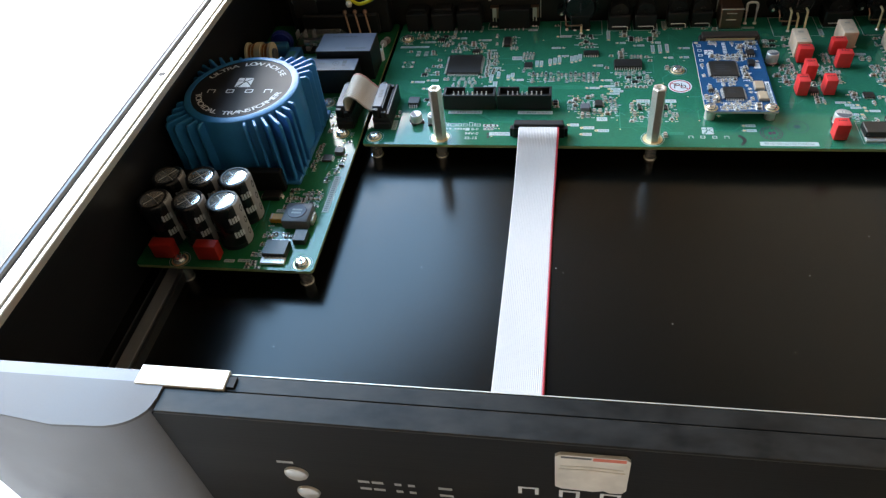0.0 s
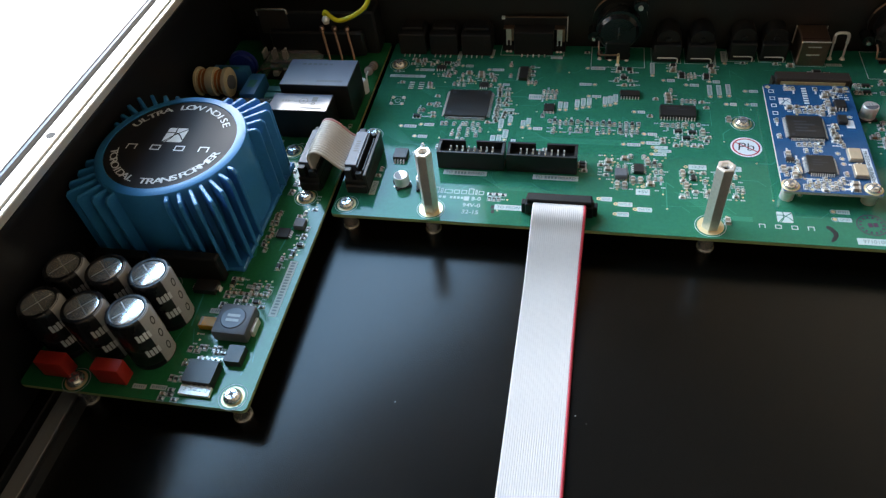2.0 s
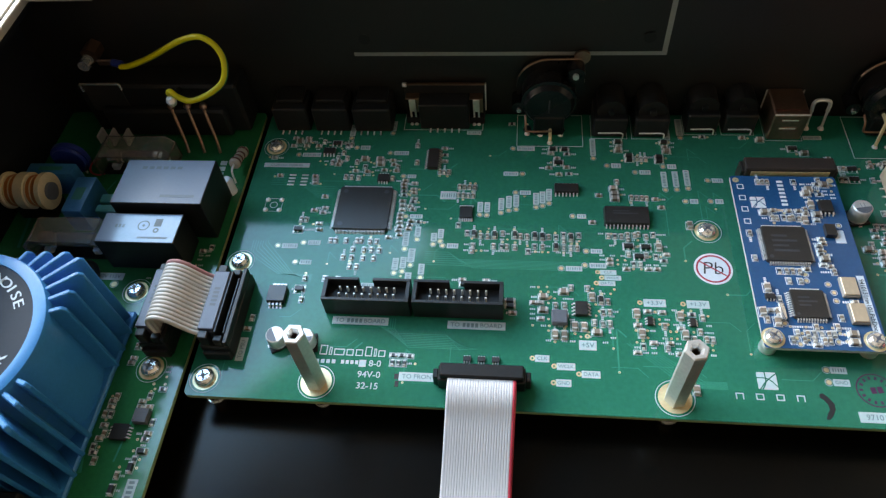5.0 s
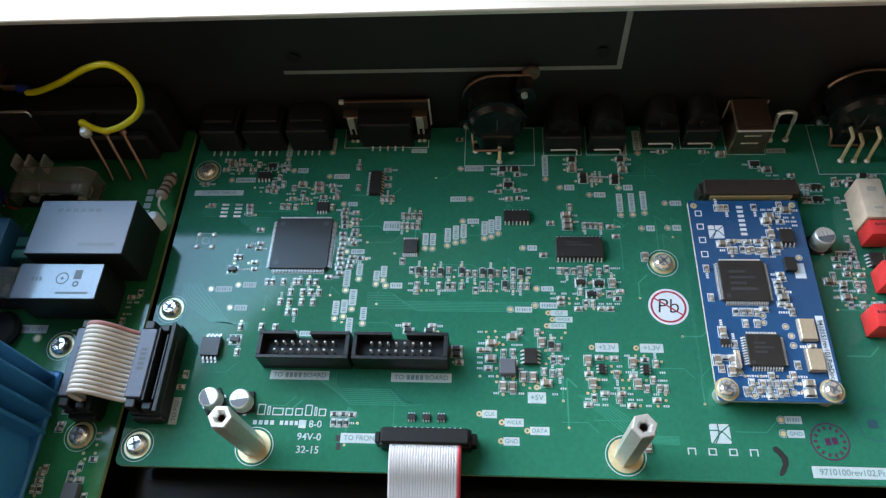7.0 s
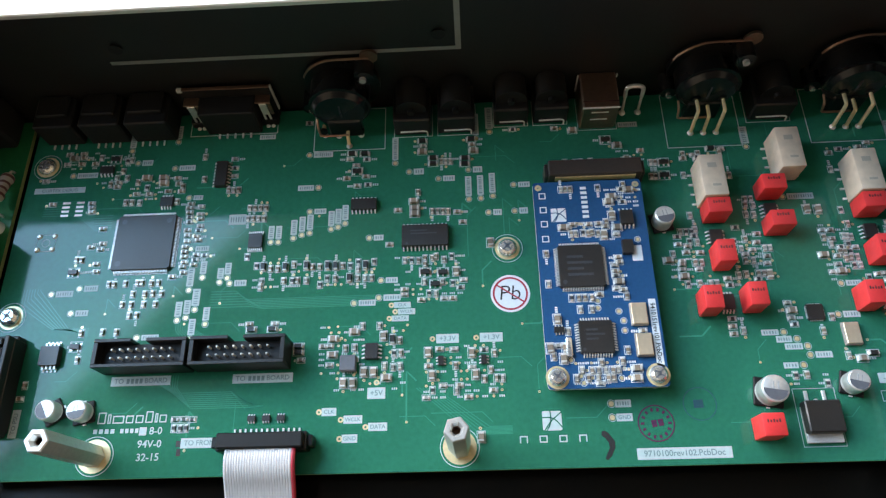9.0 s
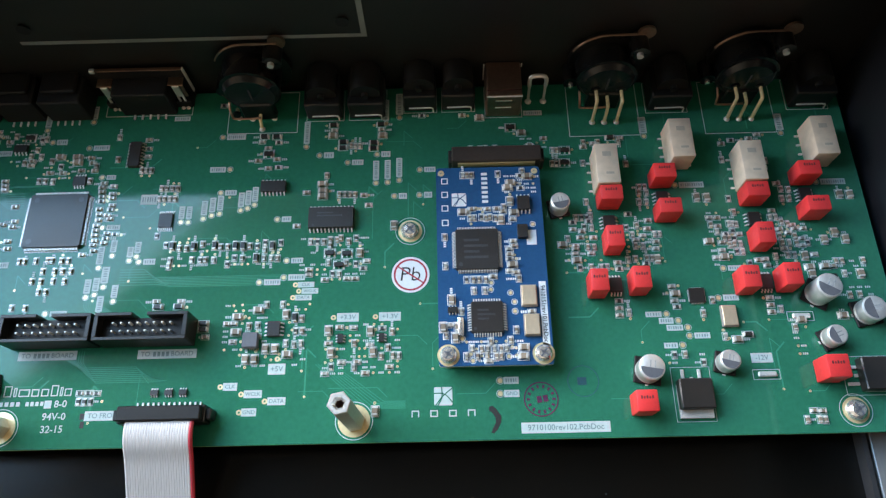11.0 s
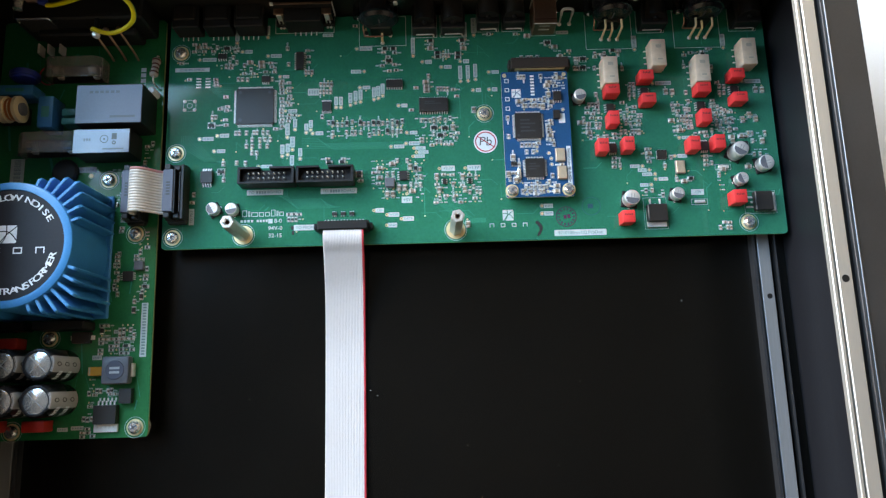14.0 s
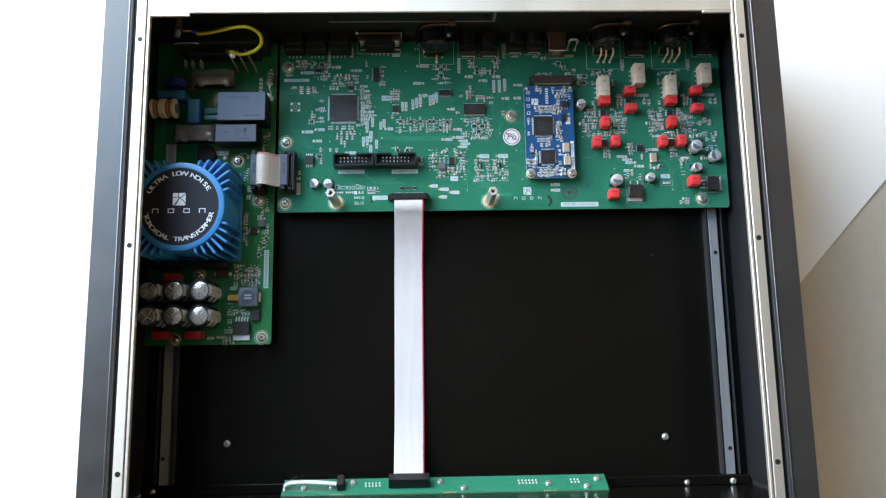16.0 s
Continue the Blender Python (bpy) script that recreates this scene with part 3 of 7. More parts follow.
main_board = board("main_circuit_board", 0, 318.5, 0, 125.5, 0, M_MASK, "large green circuit board crowded with small parts")
psu_board = board("power_supply_board", -87.6, -2.4, -91, 125.5, 0, M_MASK_PSU, "dark green power supply board on metal posts")
card = board("daughter_card", 174.5, 209.2, 21, 88.6, 6.2, M_MASK_BLUE, "blue daughter card plugged into the green board", 1.0, 1.2, M_EDGE_PALE)
BOARD_AT = {main_board: (0, 0, 0), psu_board: (-87.6, -91, 0), card: (174.5, 21, 6.2)}


def on(b, name, bm, material, label="", smooth=False, kind=""):
    """A part of a board, drawn in the unit's own millimetres."""
    o = BOARD_AT[b]
    bm.transform(Matrix.Translation((-o[0], -o[1], -o[2])))
    ob = part(name, bm, material, b, label, smooth=smooth)
    return tagged(ob, kind=kind)


SILK, BARS, VIAS, TRACES, PADS = {}, {}, {}, {}, {}
for b in (main_board, psu_board, card):
    for d in (SILK, BARS, VIAS, TRACES, PADS):
        d[b] = bmesh.new()
TAKEN = []          # x0, x1, y0, y1 of larger parts


def flat(bm, x0, x1, y0, y1, z0, h=0.03):
    vs = [bm.verts.new(p) for p in ((x0, y0, z0 + h), (x1, y0, z0 + h), (x1, y1, z0 + h), (x0, y1, z0 + h), (x0, y0, z0), (x1, y0, z0), (x1, y1, z0), (x0, y1, z0))]
    for q in ((0, 1, 2, 3), (0, 4, 5, 1), (1, 5, 6, 2), (2, 6, 7, 3), (3, 7, 4, 0)):
        bm.faces.new([vs[i] for i in q])


def frame_line(bm, x0, x1, y0, y1, z, w=0.16):
    flat(bm, x0, x1, y0, y0 + w, z)
    flat(bm, x0, x1, y1 - w, y1, z)
    flat(bm, x0, x0 + w, y0 + w, y1 - w, z)
    flat(bm, x1 - w, x1, y0 + w, y1 - w, z)


def zof(b):
    return BOARD_AT[b][2] + 0.015


def take(x0, x1, y0, y1, m=0.3):
    TAKEN.append((x0 - m, x1 + m, y0 - m, y1 + m))


def free(x0, x1, y0, y1):
    return all(x1 < a or x0 > c or y1 < d or y0 > e for a, c, d, e in TAKEN)


def test_pad(b, x, y, r=0.85):
    bm = VIAS[b]
    vs = [bm.verts.new((x + r * math.cos(k * math.pi / 7), y + r * math.sin(k * math.pi / 7), zof(b) + 0.03)) for k in range(14)]
    bm.faces.new(vs)
    ring(SILK[b], x, y, zof(b), r + 0.22, r + 0.40, 18, 0.03)
    take(x - r, x + r, y - r, y + r, 0.1)


def via(b, x, y, r=0.45):
    ring(VIAS[b], x, y, zof(b), r * 0.35, r, 10, 0.04)


def tag_box(b, x, y, w, h, text="", size=2.0, vertical=False, dark=True):
    """A pale printed box with dark lettering, or with bars where it cannot be read."""
    z = zof(b)
    flat(SILK[b], x - w / 2, x + w / 2, y - h / 2, y + h / 2, z, 0.03)
    take(x - w / 2, x + w / 2, y - h / 2, y + h / 2, 0.1)
    if text:
        bm = text_bm(text, size, 0.01)
        bm.transform(Matrix.Translation((x, y, z + 0.045)) @ Matrix.Rotation(radians(90 if vertical else 0), 4, "Z"))
        on(b, "lettering", bm, M_TAGINK)
    elif w > h:
        k = max(3, int((w - 0.8) / 0.72))
        for i in range(k):
            cx = x - (w - 0.8) / 2 + (w - 0.8) * (i + 0.5) / k
            flat(BARS[b], cx - 0.2, cx + 0.2 - 0.14 * (i % 3 == 1), y - h * 0.25, y + h * 0.25, z + 0.04, 0.02)
    else:
        k = max(3, int((h - 0.8) / 0.72))
        for i in range(k):
            cy = y - (h - 0.8) / 2 + (h - 0.8) * (i + 0.5) / k
            flat(BARS[b], x - w * 0.25, x + w * 0.25, cy - 0.2, cy + 0.2 - 0.14 * (i % 3 == 1), z + 0.04, 0.02)


# ---- screws, pads and posts ----
def post_below(x, y):
    p = thing("standoff", (x, y, FLOOR), "short round metal standoff under the board", "standoff", "board standoffs")
    part("sleeve", cylm(0, 0, 0.05, -FLOOR - 1.65, 2.9, n=20), M_STEEL, p, smooth=True)
    part("collar", cylm(0, 0, -0.0, 0.6, 3.4, n=20), M_STEEL, p, smooth=True)


def board_screw(b, x, y, rot=0):
    z = zof(b)
    ring(VIAS[b], x, y, z, 2.0, 4.0, 32, 0.03)
    ring(SILK[b], x, y, z, 4.75, 4.95, 32, 0.03)
    take(x - 4.6, x + 4.6, y - 4.6, y + 4.6)
    screw(x, y, z + 0.04, rot=rot)


for x, y, rot in ((5.5, 6, 0), (5.5, 50.5, 40), (6, 106, 70), (165.5, 68.5, 20), (299, 6.5, 10)):
    board_screw(main_board, x, y, rot)
    post_below(x, y)
for x, y, rot in ((-8.6, -86.4, 15), (-52, -43, 50), (-28, 37, 0), (-13, 8.5, 65), (-67, -87, 30)):
    board_screw(psu_board, x, y, rot)
    post_below(x, y)

post = thing("hex_standoff", (41, 6.5, 0), "tall bright hexagonal standoff screwed to the green board", "standoff", "tall standoffs")
bm = lathe([(1.2, 22), (1.2, 28.7), (2.0, 30), (3.0, 30), (3.35, 29.6), (3.35, 0.1), (1.2, 0.1)], 6)
part("hex_body", bm, M_POST, post)
part("thread_hole", lathe([(0, 23), (1.18, 23), (1.18, 28.0), (1.0, 28.0), (1.0, 23.2), (0, 23.2)], 20), M_USB, post)
copy_thing(post, pose(0.1485, 0.0065, 0, 0, 0, 12))
for x in (41, 148.5):
    ring(VIAS[main_board], x, 6.5, zof(main_board), 2.0, 4.9, 36, 0.03)
    ring(SILK[main_board], x, 6.5, zof(main_board), 5.5, 5.75, 36, 0.03)
    take(x - 5, x + 5, 1.5, 11.5)
    post_below(x, 6.5)


# ---- integrated circuits ----
def lead_mesh(reach, h, w):
    """One gull-wing lead that reaches out towards +y."""
    bm = bmesh.new()
    box(bm, -w / 2, w / 2, -0.2, reach * 0.45, h * 0.45, h * 0.45 + 0.14)
    box(bm, -w / 2, w / 2, reach * 0.45, reach * 0.6, 0.02, h * 0.45 + 0.14)
    box(bm, -w / 2, w / 2, reach * 0.6, reach, 0.02, 0.16)
    return bm


def lead_row(t, n, pitch, lead, edge, rot):
    """Leads side by side along one edge of a chip; they share one mesh."""
    c, s = math.cos(radians(rot)), math.sin(radians(rot))
    for i in range(n):
        u = (i - (n - 1) / 2) * pitch
        at = (u * c - edge * s, u * s + edge * c, 0)
        if lead:
            place("lead", lead, t, "", at, rot)
    return lead


def ic(b, x, y, w, l, h, sides, n, pitch, lw, label, reach=1.1, material=None, dot=True, marks=0, ny=None):
    """A chip with body w by l; sides names where its leads come out: x, y or xy."""
    z = zof(b)
    material = material or M_EPOXY
    t = thing("integrated_circuit", (x, y, z), label, "chip")
    bm = bmesh.new()
    r = bmesh.ops.create_cube(bm, size=1)
    for v in r["verts"]:
        k = 0.97 if v.co.z > 0 else 1.0
        v.co = (v.co.x * w * k, v.co.y * l * k, 0.12 + (v.co.z + 0.5) * (h - 0.12))
    bmesh.ops.bevel(bm, geom=[e for e in bm.edges if abs(e.verts[0].co.z - e.verts[1].co.z) > 0.1], offset=min(w, l) * 0.03, segments=1, affect="EDGES")
    body = part("body", bm, material, t)
    if n:
        first = part("lead", lead_mesh(reach, h, lw), M_TIN, t)
        lead = first.data
        bpy.data.objects.remove(first)
    if "y" in sides:
        lead_row(t, n, pitch, lead, l / 2, 0)
        lead_row(t, n, pitch, lead, l / 2, 180)
    if "x" in sides:
        lead_row(t, ny or n, pitch, lead, w / 2, 90)
        lead_row(t, ny or n, pitch, lead, w / 2, 270)
    if dot:
        part("index_dimple", cylm(-w * 0.38, -l * 0.38, h - 0.01, h + 0.015, min(w, l) * 0.05, n=14), M_EPOXY_GREY, body)
    for i in range(marks):
        part("marking_bar", boxm(-w * 0.3, w * (0.05 + 0.2 * (i % 2)), l * (0.18 - 0.14 * i), l * (0.18 - 0.14 * i) + l * 0.06, h, h + 0.02), M_EPOXY_GREY, body)
    ex = reach + 0.3
    take(x - w / 2 - (ex if "x" in sides else 0.3), x + w / 2 + (ex if "x" in sides else 0.3), y - l / 2 - (ex if "y" in sides else 0.3), y + l / 2 + (ex if "y" in sides else 0.3))
    return t


qfp = ic(main_board, 45.8, 75, 20, 20, 1.5, "xy", 36, 0.5, 0.2, "large square black chip with fine leads on four sides", 1.2)
for dx, dy in ((-7.6, 7.6), (7.6, 7.6)):
    part("index_dimple", cylm(dx, dy, 1.49, 1.515, 0.9, n=18), M_EPOXY_GREY, qfp)
ic(main_board, 69, 100, 4.0, 9.9, 1.6, "x", 8, 1.27, 0.45, "small black chip with leads on two sides")
ic(main_board, 83, 74.2, 4.6, 5.2, 1.1, "y", 8, 0.65, 0.3, "small black chip with fine leads")
ic(main_board, 118.6, 86, 8.7, 4.0, 1.6, "y", 7, 1.27, 0.45, "small black chip with leads on two sides")
ic(main_board, 139, 73.5, 15.4, 7.5, 2.2, "y", 12, 1.27, 0.45, "long black chip with a row of leads on each side", marks=2)
ic(main_board, 122.4, 35.5, 4.0, 4.9, 1.6, "x", 4, 1.27, 0.45, "small black voltage regulator chip")
ic(main_board, 22, 37, 6.0, 6.2, 2.2, "y", 4, 1.27, 0.6, "square black voltage regulator with leads in front", 1.8)
ic(main_board, 51, 90.2, 4.4, 3.4, 1.0, "y", 4, 1.0, 0.4, "tiny black chip near the big one")
ic(main_board, 28, 103.5, 4.6, 2.6, 1.4, "y", 4, 1.27, 0.5, "tiny black chip among small parts")
ic(main_board, 257, 43.5, 5, 5, 0.9, "xy", 8, 0.5, 0.25, "tiny square chip without legs", 0.25)
for x in (143.5, 156.5):
    ic(main_board, x, 32, 1.7, 2.9, 1.1, "x", 3, 0.95, 0.4, "tiny six-legged regulator chip", 0.7, dot=False)
for x in (87, 91.4, 95.8):
    ic(main_board, x, 16.2, 2.4, 1.6, 0.9, "y", 3, 0.8, 0.3, "tiny protection chip behind the ribbon socket", 0.6, dot=False)
for x in (231.5, 279.5):
    ic(main_board, x + 0.3, 69.5, 4, 4.9, 1.6, "x", 4, 1.27, 0.45, "small black amplifier chip beside red capacitors")
    ic(main_board, x, 47.5, 4, 4.9, 1.6, "y", 4, 1.0, 0.45, "small black amplifier chip between red capacitors")
    ic(main_board, x + 19, 78, 4, 4.9, 1.6, "x", 4, 1.27, 0.45, "small black amplifier chip between red capacitors")
ic(main_board, 300.5, 47, 4, 5.2, 1.5, "x", 4, 1.0, 0.45, "small black chip near the capacitors")
ic(card, 187.3, 58.6, 14, 14, 1.4, "xy", 25, 0.5, 0.24, "square black processor chip with fine leads", 1.0, marks=4)
ic(card, 189.6, 36, 10, 10, 1.4, "xy", 11, 0.8, 0.4, "square black chip with leads on four sides", 1.1, marks=3)
ic(card, 203, 74.5, 4, 4.9, 1.6, "y", 4, 1.27, 0.45, "small black chip on the blue card")
ic(card, 202.2, 64.4, 3.4, 4.6, 1.6, "", 0, 1, 0.3, "small black part on the blue card")
ic(card, 179.0, 38.6, 3, 1.7, 1.0, "y", 3, 0.95, 0.35, "tiny black chip on the blue card", 0.6, dot=False)
ic(psu_board, -15.5, -13, 5, 5, 1.2, "x", 4, 1.0, 0.4, "small black chip on the power supply board")
reg = ic(psu_board, -22, -80, 11, 9, 3.6, "y", 5, 1.9, 0.8, "square black regulator with five legs", 3.4, dot=False)
part("tab", boxm(-5.6, 5.6, -8.2, -4.4, 0.05, 1.5, 0.15), M_TIN, reg, "tinned metal tab")
ic(psu_board, -13, -71.5, 6, 7, 3.0, "", 0, 1, 0.3, "black rectangular power diode", dot=False)
ic(psu_board, -36, -43, 9, 5.5, 2.4, "x", 1, 1.0, 2.2, "black power diode with tinned ends", 1.4, dot=False)
ic(psu_board, -10, -8, 4.4, 4.4, 2.4, "", 0, 1, 0.3, "small dark inductor near the board edge", material=M_FERRITE)


def dpak(x, y, rot, label):
    t = thing("power_regulator", (x, y, zof(main_board)), label, "regulator", "power regulators", rot)
    part("tab", boxm(-5, 5, -7.2, 3, 0.02, 1.2, 0.1), M_TIN, t, "tinned metal tab")
    part("body", boxm(-5, 5, -4.8, 4.2, 0.3, 4.2, 0.35), M_EPOXY, t)
    for lx in (-2.54, 0, 2.54):
        part("leg", boxm(lx - 0.5, lx + 0.5, 4.1, 7.6 if lx else 5.2, 0.02, 0.55, 0.1), M_TIN, t)
    frame_line(SILK[main_board], x - 6, x + 6, y - 8.2, y + 8.4, zof(main_board)) if not rot else frame_line(SILK[main_board], x - 8.4, x + 8.2, y - 6, y + 6, zof(main_board))
    take(x - 6, x + 6, y - 8, y + 8)


dpak(251.3, 12.2, 0, "black power regulator with a tinned metal tab")
dpak(306, 16.8, 90, "black power regulator lying sideways near the board edge")


# ---- capacitors ----
def red_cap(x, y, w, l, label, b=main_board, h=9.0, material=None, rot=0):
    z = zof(b)
    t = thing("film_capacitor", (x, y, z), label, "capacitor", "red film capacitors", rot)
    body = part("body", boxm(-w / 2, w / 2, -l / 2, l / 2, 0.3, h, 0.5, 2), material or M_RED, t, smooth=True)
    if material is None:
        for i in range(5):
            part("marking_bar", boxm(-1.9 + i * 0.8, -1.5 + i * 0.8, 0.5, 1.4 - 0.25 * (i % 2), h, h + 0.03), M_INK, body)
    for s in (-1, 1):
        part("lead", cylm(0, s * l * 0.34, -0.6, 0.32, 0.3, n=8), M_TIN, t)
    take(x - w / 2, x + w / 2, y - l / 2, y + l / 2, 0.5)


for x, y in ((231.9, 77.0), (279.6, 77.0), (250.3, 84.6), (298, 84.4), (250.5, 71.8), (298.2, 71.4)):
    red_cap(x, y, 7.4, 5.4, "red box film capacitor beside a white relay")
for x, y in ((231.5, 61.5), (279.3, 61.5)):
    red_cap(x, y, 5.6, 7.4, "red box film capacitor among small parts")
for x, y in ((225, 46.8), (238.2, 47.4), (272, 46.8), (285, 47.4)):
    red_cap(x, y, 5.6, 7.4, "red box film capacitor flanking a small chip")
red_cap(235, 9.2, 6.4, 6.4, "red box film capacitor near the board edge")
red_cap(292.3, 18.2, 6.8, 7.0, "red box film capacitor beside a black regulator")
for x, y in ((-68, -45.5), (-74.3, -84.2), (-52.5, -84.4)):
    red_cap(x, y, 10.6, 5.2, "dark red film capacitor on the power supply board", psu_board, 9, M_RED_DK)


def can_cap(x, y, r, h, label, rot=0, b=main_board):
    z = zof(b)
    t = thing("electrolytic_capacitor", (x, y, z), label, "capacitor", "small can capacitors", rot)
    part("base", boxm(-r - 0.2, r + 0.2, -r - 0.2, r + 0.2, 0.05, 0.9, 0.25), M_BLACKM, t, "square black base")
    can = part("can", lathe([(0, h), (r * 0.86, h), (r * 0.97, h - 0.25), (r, h - 0.7), (r, 1.9), (r * 0.93, 1.5), (r, 1.1), (r, 0.9), (0, 0.9)], 28), M_CANTOP, t, smooth=True)
    pts = [(r * 0.85 * math.cos(radians(a)), r * 0.85 * math.sin(radians(a))) for a in range(95, 266, 10)]
    part("polarity_mark", slab(pts, h, h + 0.03), M_FERRITE, can)
    for i in range(2):
        part("marking_bar", boxm(-r * 0.1, r * 0.5, r * (0.1 - 0.35 * i), r * (0.2 - 0.35 * i), h, h + 0.03), M_STRIPE, can)
    for s in (-1, 1):
        part("terminal", boxm(s * (r + 0.1) - 0.5, s * (r + 0.1) + 0.6, -0.5, 0.5, 0.02, 0.3), M_TIN, t)
    take(x - r - 1, x + r + 1, y - r - 0.6, y + r + 0.6)


for x, y, r, h, rot in ((295, 43, 4.0, 9.5, 60), (309, 36.5, 4.0, 6.2, 10), (296, 28.5, 3.2, 5.6, 20), (262.3, 21.4, 3.2, 5.6, 75), (238.3, 19.6, 4.0, 6.4, 80), (215.4, 75.4, 3.2, 6.4, 100), (26.3, 19.6, 3.1, 5.4, 30), (35.8, 19.2, 3.1, 5.4, 100)):
    can_cap(x, y, r, h, "small aluminium can capacitor on a black base", rot)


def tall_cap(x, y, rot):
    t = thing("power_capacitor", (x, y, zof(psu_board)), "tall black capacitor with a grey stripe and scored aluminium top", "capacitor", "power capacitors", rot)
    r, h = 7.5, 24.6
    sleeve = part("sleeve", lathe([(0, 0.1), (r, 0.1), (r, 1.6), (r * 0.965, 2.1), (r, 2.6), (r, h - 1.5), (r * 0.97, h - 0.6), (r * 0.91, h - 0.1), (r * 0.85, h), (r * 0.77, h - 0.1), (r * 0.755, h - 0.6), (0, h - 0.6)], 40), M_SLEEVE, t, smooth=True)
    top = part("top", lathe([(0, h - 0.22), (r * 0.68, h - 0.25), (r * 0.75, h - 0.45), (r * 0.75, h - 0.7), (0, h - 0.7)], 40), M_CAPTOP, t, "scored aluminium top", smooth=True)
    for a in (45, 135):
        bm = boxm(-r * 0.66, r * 0.66, -0.15, 0.15, h - 0.26, h - 0.17, 0.04)
        bm.transform(Matrix.Rotation(radians(a), 4, "Z"))
        part("score_line", bm, M_SCORE, top)
    bm = bmesh.new()
    n = 10
    a0, a1 = radians(-30), radians(30)
    lo = [bm.verts.new(((r + 0.05) * math.cos(a0 + (a1 - a0) * i / n), (r + 0.05) * math.sin(a0 + (a1 - a0) * i / n), 0.6)) for i in range(n + 1)]
    hi = [bm.verts.new((v.co.x, v.co.y, h - 1.3)) for v in lo]
    hj = [bm.verts.new((v.co.x * 0.955, v.co.y * 0.955, h - 0.35)) for v in lo]
    li = [bm.verts.new((v.co.x * 0.86, v.co.y * 0.86, h + 0.04)) for v in lo]
    for i in range(n):
        bm.faces.new((lo[i], lo[i + 1], hi[i + 1], hi[i]))
        bm.faces.new((hi[i], hi[i + 1], hj[i + 1], hj[i]))
        bm.faces.new((hj[i], hj[i + 1], li[i + 1], li[i]))
    stripe = part("stripe", bm, M_STRIPE, t, "pale grey polarity stripe", smooth=True)
    for z in (6, 13, 20):
        bm = bmesh.new()
        ring(bm, 0, 0, 0, 0.9, 1.3, 14, 0.05)
        bm.transform(Matrix.Translation((r + 0.04, 0, z)) @ Matrix.Rotation(radians(90), 4, "Y") @ Matrix.Diagonal((1.5, 0.8, 1, 1)))
        part("minus_mark", bm, M_INK, stripe)
    for k, z in enumerate((7, 15.5)):
        for i in range(4):
            bm = boxm(-0.5, 0.5, -0.06, 0.06, 0, 3.4 - 0.4 * (i % 2))
            a = -58 + i * 10
            bm.transform(Matrix.Rotation(radians(a), 4, "Z") @ Matrix.Translation((r + 0.03, 0, z)) @ Matrix.Rotation(radians(90), 4, "Z"))
            part("marking_bar", bm, M_SILKB, sleeve)


for y in (-56.3, -72.6):
    for x, rot in ((-77, 8), (-60.4, 4), (-43.8, 2)):
        tall_cap(x, y, rot)
take(-84, -33, -80, -46)

# ---- relays ----
def relay(x, y):
    t = thing("signal_relay", (x, y, zof(main_board)), "ivory box relay soldered on the green board", "relay", "ivory relays")
    case = part("case", boxm(-3.8, 3.8, -7.4, 7.4, 0.3, 10, 0.45, 2), M_RELAY, t, smooth=True)
    for i in range(4):
        for s in (-1, 1):
            part("pin", boxm(s * 3.7 - 0.1, s * 5.0 + 0.1, -6 + i * 3.6, -5.4 + i * 3.6, 0.02, 0.5) if s > 0 else boxm(-5.0, -3.7, -6 + i * 3.6, -5.4 + i * 3.6, 0.02, 0.5), M_TIN, t)
    part("marking_bar", boxm(-1.4, 1.4, 2.5, 4.2, 10, 10.03), M_RESBODY, case)
    part("marking_bar", boxm(-0.8, 1.8, -4.2, -3.4, 10, 10.03), M_RESBODY, case)
    take(x - 5, x + 5, y - 7.6, y + 7.6)


for x, y in ((231.4, 87.2), (257.2, 96.3), (279.5, 87.2), (304.9, 96)):
    relay(x, y)


# ---- box headers and ribbon sockets ----
def box_header(x0, x1, y0, y1, h, notch, label, parts_board=main_board):
    t = thing("pin_header", ((x0 + x1) / 2, (y0 + y1) / 2, zof(parts_board)), label, "connector", "boxed pin headers")
    w, l = (x1 - x0) / 2, (y1 - y0) / 2
    part("floor", boxm(-w + 1, w - 1, -l + 1, l - 1, 0.05, 5.4), M_BLACKM, t)
    part("front_wall", boxm(-w, w, -l, -l + 1.1, 0.05, h, 0.15), M_BLACK, t)
    c = -0.6
    part("rear_wall", boxm(-w, c - notch / 2, l - 1.1, l, 0.05, h, 0.15), M_BLACK, t)
    part("rear_wall", boxm(c + notch / 2, w, l - 1.1, l, 0.05, h, 0.15), M_BLACK, t)
    for s in (-1, 1):
        part("end_wall", boxm(min(s * w, s * (w - 1.3)), max(s * w, s * (w - 1.3)), -l + 1.1, l - 1.1, 0.05, h, 0.1), M_BLACK, t)
    pin = None
    for i in range(8):
        for r in (-1.27, 1.27):
            if pin is None:
                pin = part("pin", boxm(-0.32, 0.32, -0.32, 0.32, 5.4, 8.0, 0.12), M_END, t, at=((i - 3.5) * 2.54, r, 0))
            else:
                place("pin", pin.data, t, "", ((i - 3.5) * 2.54, r, 0))
    take(x0, x1, y0, y1, 0.6)


box_header(39.6, 67.8, 30.8, 39.6, 9.0, 4.6, "black box header with two rows of tinned pins")
box_header(68.8, 97.6, 30.8, 39.6, 9.0, 4.6, "black box header with two rows of tinned pins")

sock = thing("ribbon_socket", (92, 8.8, 0.05), "black socket holding the end of the grey ribbon cable", "connector")
part("header", boxm(-13, 13, -2.6, 2.6, 0, 5.6, 0.3), M_BLACK, sock)
